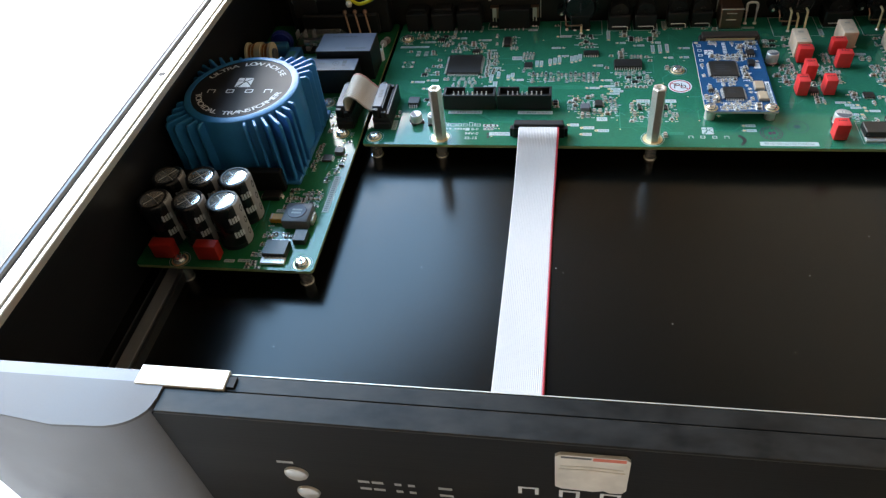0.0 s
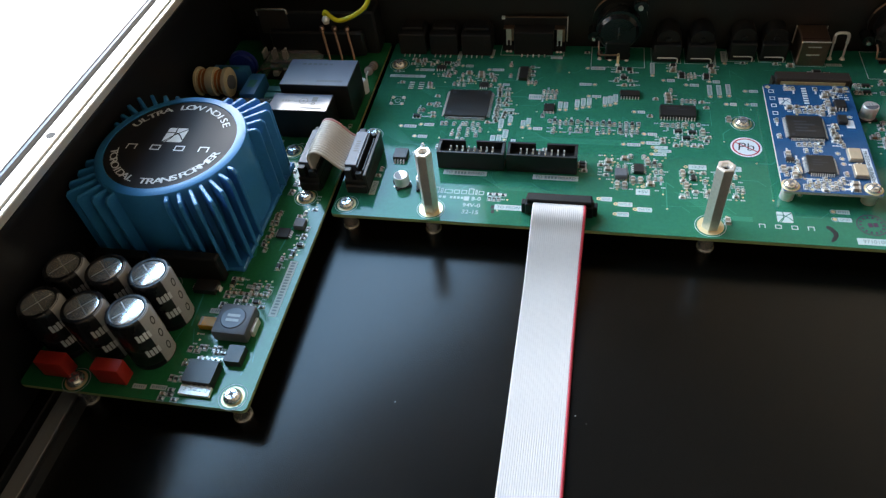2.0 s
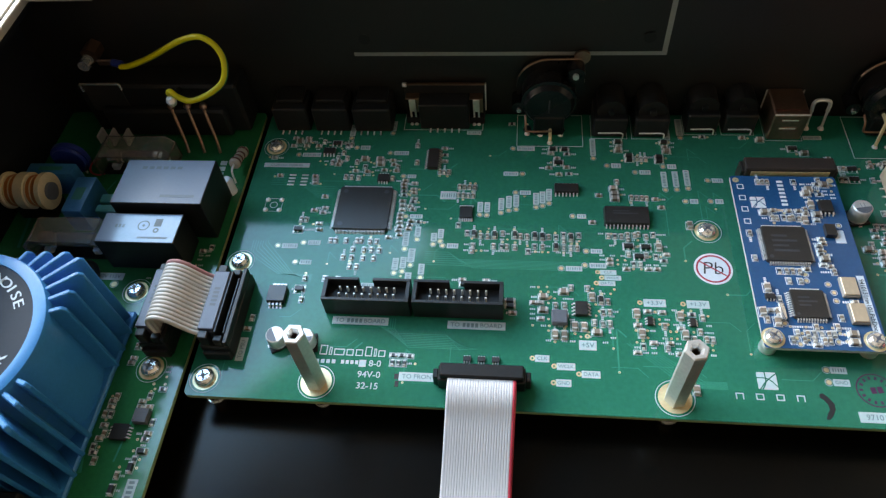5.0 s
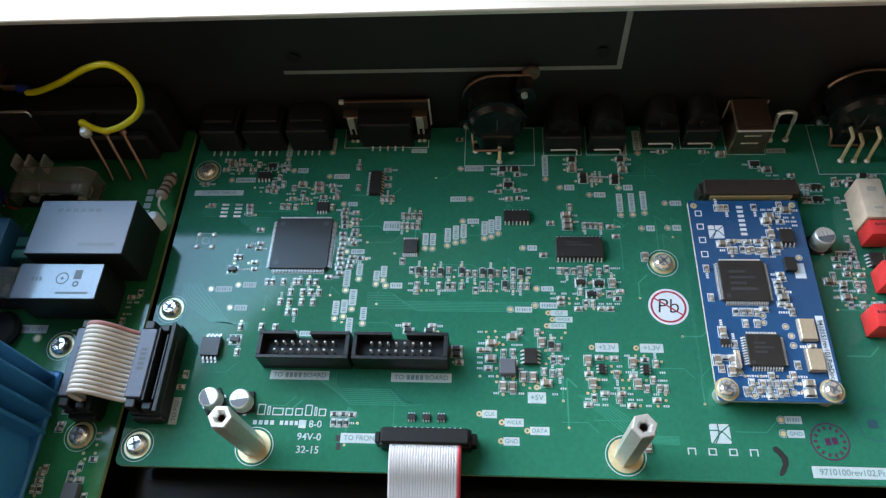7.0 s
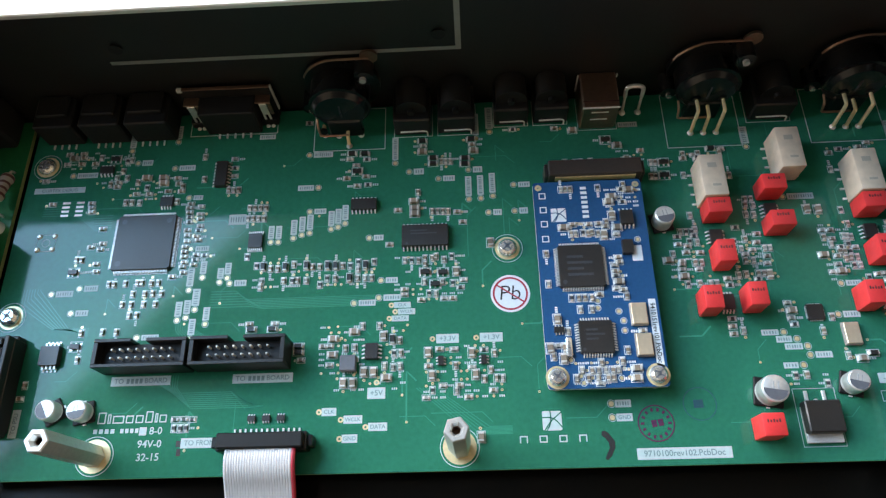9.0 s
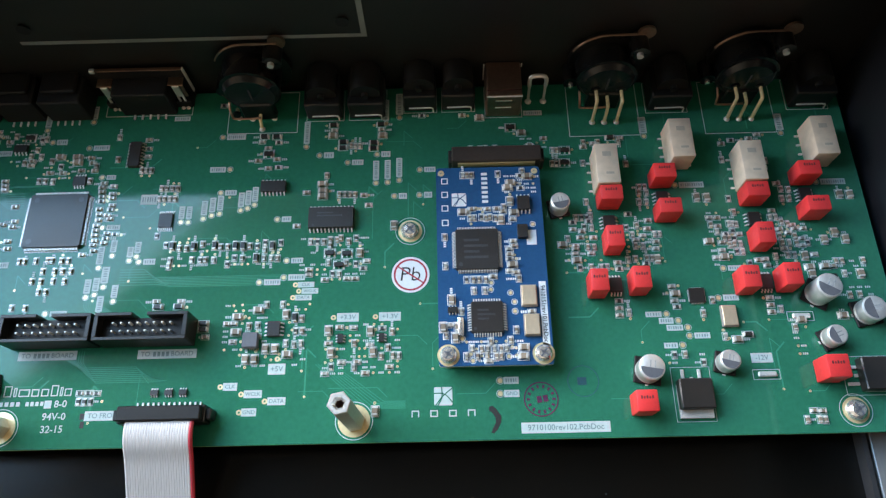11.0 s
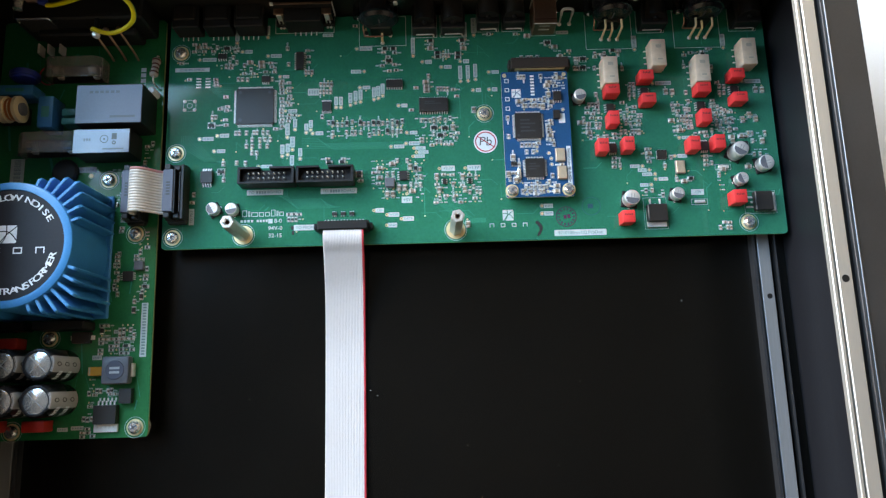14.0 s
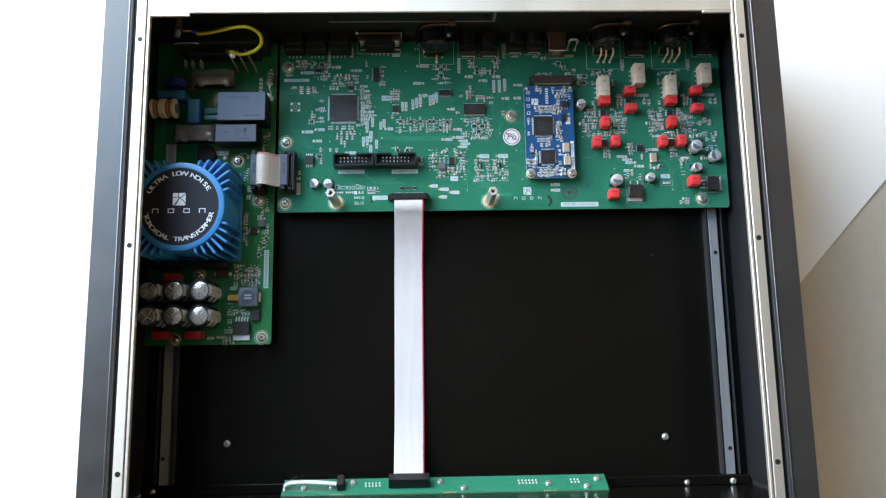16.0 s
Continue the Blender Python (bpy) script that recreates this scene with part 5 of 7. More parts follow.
path = spline([(-50, 118, 30.2), (-45.5, 117.6, 31.0), (-35, 117, 35.6), (-21.7, 116, 43), (-13.2, 115, 45.9), (-8.2, 114, 44.2), (-5.4, 112.6, 40.0), (-5.2, 110.6, 35.0), (-7.4, 108.4, 30.4), (-13.2, 106.2, 26.9), (-20.4, 105.4, 24.6), (-24.4, 105.2, 26.6), (-26.6, 105.4, 29.0), (-28.0, 106.2, 27.4)], 7)
t = thing("earth_wire", tuple(path[0]), "looped yellow and green earth wire", "wire")
part("insulation", tube([p - path[0] for p in path], 1.1, 12), M_YELLOW, t, smooth=True)
part("stripe", tube([p - path[0] + Vector((0.4, 0.2, -0.4)) for p in path], 0.82, 10), M_GREENW, t, smooth=True)

# ---- connectors on the rear wall ----
for x0, x1 in ((4.5, 18.2), (20.4, 34.6), (36.4, 51.5)):
    t = thing("optical_socket", ((x0 + x1) / 2, 120.5, zof(main_board)), "black optical input socket at the rear", "connector", "rear sockets")
    w = (x1 - x0) / 2
    part("housing", boxm(-w, w, -5.6, 6.2, 0.05, 11.5, 0.5), M_BLACKM, t)
    part("rear_step", boxm(-w + 1.5, w - 1.5, -2, 6.2, 11.5, 13.2, 0.4), M_BLACKM, t)
    for i in range(4):
        part("pin", boxm(-w + 2.2 + i * 2.6, -w + 2.7 + i * 2.6, -7.4, -5.6, 0.02, 0.5), M_TIN, t)
    take(x0, x1, 113, 126)
t = thing("data_socket", (72, 119, zof(main_board)), "nine-pin data socket with bent metal brackets", "connector")
part("housing", boxm(-9.6, 9.6, -2.4, 5, 0.05, 12.4, 0.4), M_BLACKM, t)
part("skirt", boxm(-15.4, 15.4, 0.6, 5, 0.05, 3.4, 0.3), M_BLACKM, t)
part("flange", boxm(-15.6, 15.6, 5, 6.2, 0.05, 16.2, 0.2), M_BLACKM, t)
part("flange_lip", boxm(-15.5, 15.5, 4.8, 6.1, 16.2, 16.45, 0.05), M_USB, t)
part("lip_corner", boxm(-16.2, -14.4, 4.7, 6.2, 15.2, 16.7, 0.2), M_TIN, t, "bright tinned corner")
part("lip_side", boxm(15.6, 16.1, 4.9, 6.2, 3.4, 16.5, 0.1), M_TIN, t, "bright tinned lip")
for s in (-1, 1):
    part("bracket", boxm(s * 12.4 - 2.6, s * 12.4 + 2.6, 1.6, 5, 11.8, 12.2, 0.1), M_USB, t, "bent brown metal bracket")
    part("bracket_face", boxm(s * 12.4 - 1.3, s * 12.4 + 1.3, 1.0, 1.6, 6.0, 12.1, 0.2), M_POST, t)
    part("bracket_wing", boxm(s * 12.4 + 1.3, s * 12.4 + 2.6, 1.6, 2.1, 5.2, 11.8, 0.2), M_USB, t)
    for q in (-0.9, 0.9):
        part("prong", boxm(s * 12.4 + q - 0.35, s * 12.4 + q + 0.35, 0.9, 1.4, 0.05, 6.2), M_POST, t)
        part("solder_joint", lathe([(0, 0.9), (0.5, 0.7), (0.8, 0.1)], 12), M_TIN, t, at=(s * 12.4 + q, 0.4, 0), smooth=True)
for i in range(5):
    part("pin", boxm(-5.6 + i * 2.8 - 0.3, -5.6 + i * 2.8 + 0.3, -4.2, -2.4, 0.05, 0.6), M_TIN, t)
take(55, 88, 114, 126)
frame_line(SILK[main_board], 55.6, 87, 116.2, 125, zof(main_board), 0.28)
tag_box(main_board, 83.6, 114.8, 5.6, 1.9)


def xlr(x, front, feet, reach, label):
    """A round panel socket; reach: how far its barrel comes forward of the flange, feet: where its pins meet the board."""
    t = thing("balanced_socket", (x, 126.4, zof(main_board)), label, "connector", "balanced sockets")
    ycap = -reach
    part("barrel", cylm(-1.0, 14.6, ycap + 1.8, 0, 10.0, n=40, axis="y"), M_MOULD, t, smooth=True)
    bm = cylm(-1.0, 14.0, ycap, ycap + 1.8, 8.2, 9.6, n=36, axis="y")
    part("rear_cap", bm, M_MOULD, t, smooth=True)
    part("rear_rim", cylm(-1.0, 14.6, ycap + 1.7, ycap + 2.6, 10.3, n=40, axis="y"), M_MOULD, t, smooth=True)
    part("rear_block", boxm(-6.4, 5.2, ycap - 0.6, ycap + 3, 0.2, 9.5, 0.6), M_MOULD, t)
    part("flange", cylm(-0.4, 14.8, -2.2, 0.2, 12.8, n=48, axis="y"), M_MOULD, t, smooth=True)
    part("ear", cylm(8.4, 24.6, -7.4, 0, 3.2, n=20, axis="y"), M_MOULD, t, smooth=True)
    part("ear_screw", cylm(8.2, 24.8, -8.6, -7.4, 1.1, n=14, axis="y"), M_POST, t)
    part("ear", cylm(-12.2, 9.0, -7, 0, 2.6, n=20, axis="y"), M_MOULD, t, smooth=True)
    part("ear_screw", cylm(-12.0, 8.0, -7.8, -7, 0.9, n=12, axis="y"), M_STEEL, t)
    arc = [(-0.4 + 12.9 * math.cos(radians(a)), -1.6, 14.8 + 12.9 * math.sin(radians(a))) for a in range(158, 92, -11)] + [(2.6, -1.6, 27.6), (7.4, -1.7, 27.8), (10.4, -1.8, 28.0)]
    part("metal_rim", tube(spline(arc, 3), 0.42), M_USB, t, "thin brownish metal rim", smooth=True)
    bm = cylm(10.4, 28.4, -1.9, -0.9, 2.9, n=24, axis="y")
    part("washer", bm, M_USB, t, "dull round metal tab", smooth=True)
    part("key_rib", boxm(-1.1, -0.6, ycap - 0.3, ycap + 0.1, 11.5, 17.5), M_EPOXY_GREY, t)
    part("ground_wire", tube(spline([(-9.6, ycap + 1, 9.5), (-9.4, ycap - 1.6, 8.0), (-9.2, ycap - 2.4, 5.4), (-8.6, ycap - 2.6, 4.6), (-4, ycap - 2.7, 4.5), (0.4, ycap - 2.6, 4.6)], 5), 0.42), M_USB, t, smooth=True)
    for px, fy, pz in feet:
        y0 = fy - 126.4
        part("pin", tube(spline([(px, ycap - 0.4, pz), (px, y0 + 1.8, pz - 0.2), (px, y0 + 1.2, pz - 1.6), (px, y0 + 0.8, pz * 0.55), (px, y0, 0.1)], 5), 0.62), M_GOLD, t, "gold solder pin", smooth=True)
        part("solder_joint", lathe([(0, 1.2), (0.7, 0.9), (1.1, 0.1)], 14), M_TIN, t, at=(px, y0, 0), smooth=True)
        part("pin_boss", cylm(px, pz, ycap - 0.5, ycap + 0.4, 1.5, n=18, axis="y"), M_MOULD, t, smooth=True)
    frame_line(SILK[main_board], x - 12.6, x + 12.6, front, 125, zof(main_board), 0.28)
    take(x - 12.8, x + 12.8, front, 126)


xlr(112.8, 107.8, ((-8.6, 114.4, 3.4), (-3.7, 113.9, 3), (0, 109.6, 3.6), (4.1, 113.9, 3)), 12.5, "round black digital balanced socket at the rear")
OUT_FEET = ((-4.2, 109.0, 11.2), (0.1, 108.9, 8.2), (4.4, 108.9, 11.2))
xlr(234.3, 103.3, OUT_FEET, 11.5, "round black balanced output socket at the rear")
xlr(282.0, 103.1, OUT_FEET, 11.5, "round black balanced output socket at the rear")


def rca(x, w, l, label):
    t = thing("phono_socket", (x, 126.6 - l / 2, zof(main_board)), label, "connector", "phono sockets")
    part("housing", boxm(-w / 2, w / 2, -l / 2, l / 2, 0.05, 9.0, 0.5), M_BLACK, t)
    part("barrel", cylm(0, 10, -l / 2 + 3, l / 2, 5.2, n=28, axis="y"), M_BLACKM, t, smooth=True)
    part("centre_pin", cylm(0, 10.5, -l / 2 + 1.6, -l / 2 + 3, 1.2, n=12, axis="y"), M_BLACKM, t)
    part("bent_lead", tube(spline([(-w * 0.34, -l / 2 - 0.2, 2.4), (0, -l / 2 - 0.25, 2.5), (w * 0.36, -l / 2 - 0.2, 2.3), (w * 0.4, -l / 2 - 0.4, 0.1)], 5), 0.28), M_TIN, t)
    take(x - w / 2, x + w / 2, 126 - l, 126)


for x, l in ((135.2, 13.6), (150.4, 13.6)):
    rca(x, 12.6, l, "black phono input socket at the rear")
    frame_line(SILK[main_board], x - 6.8, x + 6.8, 112.2, 125, zof(main_board), 0.25)
for x in (169.2, 182.8):
    rca(x, 11.6, 11.2, "black phono input socket at the rear")
    frame_line(SILK[main_board], x - 6.0, x + 6.0, 114.7, 125, zof(main_board), 0.25)
for x in (257, 307):
    rca(x, 14.2, 13.6, "black phono output socket at the rear")
    frame_line(SILK[main_board], x - 7.5, x + 7.5, 112.2, 125, zof(main_board), 0.25)
t = thing("usb_socket", (198.6, 119.6, zof(main_board)), "brownish metal square data socket", "connector")
part("shell", boxm(-6.1, 6.1, -7.2, 7.2, 0.05, 12.6, 0.5), M_USB, t)
part("front_edge", boxm(-6.15, 6.15, -7.45, -7.0, 12.1, 12.75, 0.1), M_TIN, t)
part("top_fold", boxm(-6.0, 6.0, -4.9, -4.6, 12.55, 12.68), M_BAND, t)
part("spring_edge", boxm(-6.9, -6.4, 5.6, 6.2, 4.0, 12.8, 0.1), M_TIN, t, "bright spring edge")
part("spring_edge", boxm(6.3, 6.7, 5.6, 6.2, 11.2, 12.8, 0.1), M_TIN, t, "bright spring edge")
for z in (5.6, 9.6):
    part("slot", boxm(-3.0, 2.6, -7.35, -7.15, z, z + 0.5), M_TIN, t)
frame_line(SILK[main_board], 192.2, 205.6, 111.9, 125, zof(main_board), 0.25)
tag_box(main_board, 209.3, 113.6, 6.6, 2.0)
take(192, 205.6, 111.5, 127)
t = thing("panel_bracket", (210.7, 118.4, zof(main_board)), "small arched metal clip beside the data socket", "bracket")
part("strap", tube(spline([(-2.8, 1.2, 7.6), (-2.9, 1.8, 10.4), (-2.2, 2.1, 11.9), (0, 2.2, 12.3), (2.2, 2.1, 11.9), (2.9, 1.8, 10.4), (2.8, 1.2, 7.6)], 5), 0.75), M_POST, t, smooth=True)
for s in (-1, 1):
    part("prong", tube([(s * 2.8, 1.3, 8), (s * 2.75, 0.5, 3), (s * 2.7, 0, 0.1)], 0.5), M_POST, t, smooth=True)
    part("solder_joint", lathe([(0, 1.2), (0.8, 0.9), (1.2, 0.1)], 14), M_TIN, t, at=(s * 2.7, 0, 0), smooth=True)
take(206.5, 215, 115, 121)

# ---- front display board, leaning at the front wall ----
FB = thing("front_display_board", (7, -181.5, -9), "narrow green display board leaning on the front wall", "circuit board")
lean = Matrix.Rotation(radians(120.6), 4, "X")


def fpart(name, bm, material, label="", smooth=False):
    bm.transform(lean)
    return part(name, bm, material, FB, label, smooth=smooth)


FL, FH = 215, 15.6
fpart("soldermask", boxm(0, FL, 0, FH, -0.1, 0), M_MASK)
fpart("core", boxm(0, FL, 0, FH, 0, 1.6), M_EDGE, "pale green board edge")
fpart("cable_socket", boxm(70, 97, 4.2, 10.6, -7.5, -0.1, 0.4), M_BLACK, "black cable socket")
fpart("plug", boxm(36, 40.5, 2.5, 12, -6, -0.1, 0.4), M_BLACK, "black wire plug")
for x, v in ((6, 3.6), (14, 9.5), (32, 8.5), (46, 4.8), (104, 5.2), (119.5, 11.5), (176, 8.6), (201, 12), (209, 5)):
    bm = screw_mesh(2.3, 1.9)
    bm.transform(Matrix.Translation((x, v, -0.1)) @ Matrix.Rotation(radians(180), 4, "X"))
    fpart("screw", bm, M_STEEL, "bright screw head", True)
for x0, n in ((54, 5), (156, 6), (191, 3)):
    for i in range(n):
        for v in (5.2, 7.8):
            fpart("solder_joint", cylm(x0 + i * 2.3 + v * 0.1, v, -0.9, -0.1, 0.5, 0.75, n=10), M_TIN)
for x0, n in ((32, 6), (106, 6), (172, 6)):
    for i in range(n):
        fpart("edge_contact", boxm(x0 + i * 1.5, x0 + i * 1.5 + 0.7, FH - 0.9, FH - 0.05, -0.25, -0.1), M_GOLD)
path = spline([(44, -182.6, 0.0), (34, -181.4, 1.6), (22, -181, 0.2), (13, -181.4, 0), (9, -183, -0.4), (8.4, -186, -0.5)], 6)
wt = thing("wire_pair", tuple(path[0]), "two white wires lying along the display board", "wire")
for k in range(2):
    part("wire", tube([p - path[0] + Vector((0, -0.9 * k, 0.7 * k)) for p in path], 0.75, 8), M_WHITEW, wt, smooth=True)

# ---- printing on the boards ----
B = main_board
Z = zof(B)
for x, y in ((51.5, 28.6), (89.2, 28.4)):
    tag_box(B, x, y, 18.5, 2.9, "TO           BOARD", 2.1)
    for i in range(4):
        flat(BARS[B], x - 4.4 + i * 1.35, x - 3.5 + i * 1.35, y - 0.75, y + 0.75, Z + 0.045, 0.02)
tag_box(B, 72.6, 9.6, 12.4, 2.9, "TO FRONT", 2.1)
tag_box(B, 14.6, 16.6, 2.6, 8.4, "TO PSU", 1.9, True)
tag_box(B, 124, 22.8, 5.4, 3.4, "+5V", 2.3)
tag_box(B, 145.6, 39, 7, 2.9, "+3.3V", 2.1)
tag_box(B, 159, 39, 7, 2.9, "+1.3V", 2.1)
tag_box(B, 110, 17.6, 4.4, 2.4, "CLK", 1.7)
tag_box(B, 117.2, 15.2, 5.6, 2.4, "WCLK", 1.6)
tag_box(B, 124.6, 12.9, 5.6, 2.4, "DATA", 1.7)
tag_box(B, 116.4, 9.7, 4.6, 2.4, "GND", 1.7)
tag_box(B, 131.6, 50.4, 5.4, 1.9, "CLK", 1.5)
tag_box(B, 133, 48.2, 5.4, 1.9, "WCLK", 1.4)
tag_box(B, 131, 46, 5.4, 1.9, "DATA", 1.5)
tag_box(B, 212, 3.3, 26.6, 3.2, "9710100rev102.PcbDoc", 2.35)
tag_box(B, 274, 23, 6.6, 3.0, "-12V", 2.1)
tag_box(B, 196.4, 17.7, 4.6, 2.2)
tag_box(B, 196.4, 13.7, 4.6, 2.2, "GND", 1.6)
test_pad(B, 193, 17.7, 0.8)
test_pad(B, 192.9, 13.7, 0.8)
test_pad(B, 182.4, 25.8, 0.7)
for x, y in ((107, 17.6), (113.6, 15.2), (121, 12.9), (113.4, 9.7), (128.2, 50.4), (129.4, 48.2), (127.6, 46), (141, 39), (154.4, 39), (124, 26)):
    via(B, x, y, 0.9)
# printed name boxes with a test pad beside or below each
TAGS_a = ((21.0, 102.1, 7.3, 2.1), (21.6, 58.0, 5.7, 2.1), (28.6, 51.2, 4.2, 2.0), (30.1, 59.6, 4.6, 2.1), (35.4, 115.7, 2.2, 6.3), (41.7, 106.2, 3.8, 2.2), (51.6, 118.2, 2.2, 5.4), (52.2, 42.4, 5.5, 1.4), (56.2, 103.5, 5.7, 2.1), (60.1, 51.5, 2.2, 5.0), (61.5, 91.6, 3.3, 1.8), (62.6, 62.3, 2.3, 6.3), (62.8, 52.1, 2.2, 4.7), (65.1, 45.4, 2.2, 5.3), (65.2, 72.4, 4.6, 1.9), (65.3, 55.3, 2.5, 5.8), (66.5, 65.6, 2.1, 4.5), (69.3, 49.6, 2.1, 4.4), (72.4, 63.3, 2.1, 3.7), (74.7, 64.9, 2.1, 4.1), (76.0, 82.6, 5.8, 3.8), (79.2, 59.7, 4.0, 2.1))
TAGS_b = ((87.9, 77.4, 2.0, 4.7), (90.4, 77.3, 2.0, 4.7), (95.4, 78.9, 2.1, 5.5), (98.1, 80.0, 2.1, 5.5), (98.5, 93.6, 5.5, 2.1), (100.7, 80.6, 2.1, 5.5), (103.8, 106.6, 6.7, 2.2), (103.9, 84.5, 4.0, 2.0), (107.8, 81.7, 2.1, 5.5), (110.1, 82.4, 2.1, 5.5), (112.4, 83.7, 2.1, 5.6), (120.5, 51.5, 5.4, 2.0), (123.7, 74.0, 3.2, 2.0), (128.2, 58.9, 3.9, 1.9), (128.4, 53.0, 5.5, 2.1), (128.9, 107.7, 2.1, 9.0), (137.0, 98.3, 3.5, 2.3), (147.2, 95.2, 4.0, 2.1), (153.7, 91.9, 2.1, 7.5), (156.9, 116.3, 2.1, 8.8), (157.0, 98.2, 3.2, 2.3), (157.7, 92.1, 2.1, 7.5))
TAGS_c = ((161.7, 92.8, 2.1, 7.5), (161.7, 118.7, 2.6, 8.9), (163.0, 81.7, 2.8, 2.2), (171.6, 81.9, 2.8, 2.2), (172.3, 91.7, 3.9, 2.0))
CHANNEL_TAGS_a = ((271.0, 52.7, 4.7, 1.8), (261.4, 83.3, 8.4, 2.2), (247.7, 107.4, 2.7, 6.7))
CONVERTER_TAGS_a = ((242.6, 37.7, 5.1, 1.8), (246.3, 35.5, 4.6, 2.0), (248.7, 33.2, 5.2, 1.9), (256.9, 30.5, 4.9, 1.9), (267.9, 42.7, 5.0, 2.0), (246.7, 27.5, 4.3, 1.4))


def name_boxes(rows, dx=0.0):
    for x, y, w, h in rows:
        x += dx
        tag_box(B, x, y, max(w, 1.9), max(h, 1.8))
        if h > w:
            test_pad(B, x, y - h / 2 - 1.25, 0.75)
        elif h < 3:
            side = 1 if 85 < x < 100 or 235 < x < 250 else -1
            if free(x + side * (w / 2 + 1.5) - 0.7, x + side * (w / 2 + 1.5) + 0.7, y - 0.7, y + 0.7):
                test_pad(B, x + side * (w / 2 + 1.5), y, 0.75)


for rows in (TAGS_a, TAGS_b, TAGS_c, CONVERTER_TAGS_a):
    name_boxes(rows)
name_boxes(CHANNEL_TAGS_a)
name_boxes([r for r in CHANNEL_TAGS_a if r[0] < 265], 48)
tag_box(B, 12.2, 96.5, 18, 2.2, "CORTEX DEBUG", 1.7)
for i in range(4):
    for x in (15.7, 20.6):
        flat(PADS[B], x - 1.3, x + 1.3, 91 - i * 1.6, 91.8 - i * 1.6, Z, 0.04)
take(14, 22.4, 85.6, 92.4)
t = thing("push_switch_pads", (11.5, 76.5, Z), "four solder joints of an unused switch place", "solder joints")
for x in (-2.6, 2.6):
    for y in (-2.4, 2.4):
        part("solder_joint", lathe([(0, 0.7), (0.6, 0.6), (0.9, 0.25), (1.0, 0.02)], 14), M_TIN, t, at=(x, y, 0), smooth=True)
frame_line(SILK[B], 8.2, 14.8, 73.4, 79.6, Z, 0.2)
ring(SILK[B], 11.5, 76.5, Z, 1.2, 1.5, 24, 0.03)
# revision text
for txt, x, y, s in (("8-0", 58.4, 13.4, 3.0), ("94V-0", 57, 9.6, 3.0), ("32-15", 57, 5.8, 3.0)):
    bm = text_bm(txt, s, 0.015)
    bm.transform(Matrix.Translation((x, y, Z + 0.02)))
    on(B, "lettering", bm, M_SILK)
flat(SILK[B], 53.4, 55.6, 12.2, 14.6, Z)
take(50, 63, 3, 15.5)
# brand lettering as plain bars
for x0, w, y, h in ((40.2, 2.4, 15.9, 3.4), (43.2, 1.0, 15.9, 2.8), (44.8, 3.4, 15.9, 2.3), (48.8, 2.3, 15.9, 2.3), (51.8, 2.3, 15.9, 2.3), (54.8, 2.2, 15.9, 3.4), (57.6, 0.9, 15.9, 2.8), (59.0, 2.2, 15.9, 2.3)):
    bm = bmesh.new()
    frame_line(bm, x0, x0 + w, y, y + h, Z, 0.34)
    on(B, "name_bar", bm, M_SILK)
for x0, w in ((39.4, 7.0), (47.6, 6.0)):
    for i in range(4):
        flat(SILK[B], x0 + i * w / 4, x0 + i * w / 4 + w / 6, 13.0, 14.3, Z)
take(39, 62.5, 12.6, 20)
emblem(lambda n, bm: on(B, n, bm, M_SILK), 175.5, 13.3, Z, 5.6, 17, lambda n, bm: on(B, n, bm, M_MASK))
take(164, 189, 5, 17)
# crossed-out lead sign
bm = lathe([(0, 0.03), (6.2, 0.03), (6.2, 0)], 48)
bm.transform(Matrix.Translation((165.6, 53, Z)))
on(B, "sign_disc", bm, M_SILKB, "white round sign")
bm = bmesh.new()
ring(bm, 165.6, 53, Z + 0.035, 4.9, 5.5, 48, 0.03)
on(B, "sign_ring", bm, M_RED_RING, "red ring")
bm = boxm(-5.2, 5.2, -0.24, 0.24, 0.11, 0.13)
bm.transform(T(165.6, 53, Z, -35))
on(B, "sign_slash", bm, M_RED_RING)
bm = text_bm("Pb", 7.0, 0.015, bold=-0.008)
bm.transform(T(165.6, 53, Z + 0.06) @ Matrix(((1, 0.12, 0, 0), (0, 1, 0, 0), (0, 0, 1, 0), (0, 0, 0, 1))))
on(B, "lettering", bm, M_INK)
take(159, 172, 46.5, 59.5)
# inspection stamps and pen mark
bm = bmesh.new()
ring(bm, 205.2, 11.8, Z, 4.9, 5.3, 40, 0.02)
for i in range(14):
    a = 360 * i / 14
    g = boxm(3.4, 4.4, -0.35, 0.35, 0, 0.02)
    joined(bm, g, T(205.2, 11.8, Z, a))
for x, w in ((-1.3, 1.5), (0.6, 1.5)):
    joined(bm, boxm(x, x + w, -1.0, 1.0, 0, 0.02), T(205.2, 11.8, Z, 8))
on(B, "red_stamp", bm, M_STAMP, "round red inspection stamp")
bm = bmesh.new()
ring(bm, 218.4, 17, Z, 4.6, 4.85, 40, 0.02)
joined(bm, boxm(-1.4, 1.4, -1.2, 1.2, 0, 0.02), T(218, 17, Z))
on(B, "blue_stamp", bm, mat("faint_blue_ink", (0.01, 0.08, 0.10), 0.5, bump=0), "faint blue round stamp")
bm = slab([(189.4, 9.9), (190.3, 10.1), (191.4, 9.2), (192.9, 7.0), (192.8, 5.2), (191.6, 3.0), (190.4, 1.9), (189.7, 2.2), (190.2, 3.4), (191.2, 5.2), (191.1, 6.6), (190.2, 8.0), (189.2, 8.8)], Z, Z + 0.02)
on(B, "pen_mark", bm, M_INK, "dark pen mark")
bm = boxm(65, 66.8, 8.6, 10.4, Z, Z + 0.02)
box(bm, 65.4, 66.6, 6.0, 8.0, Z, Z + 0.02)
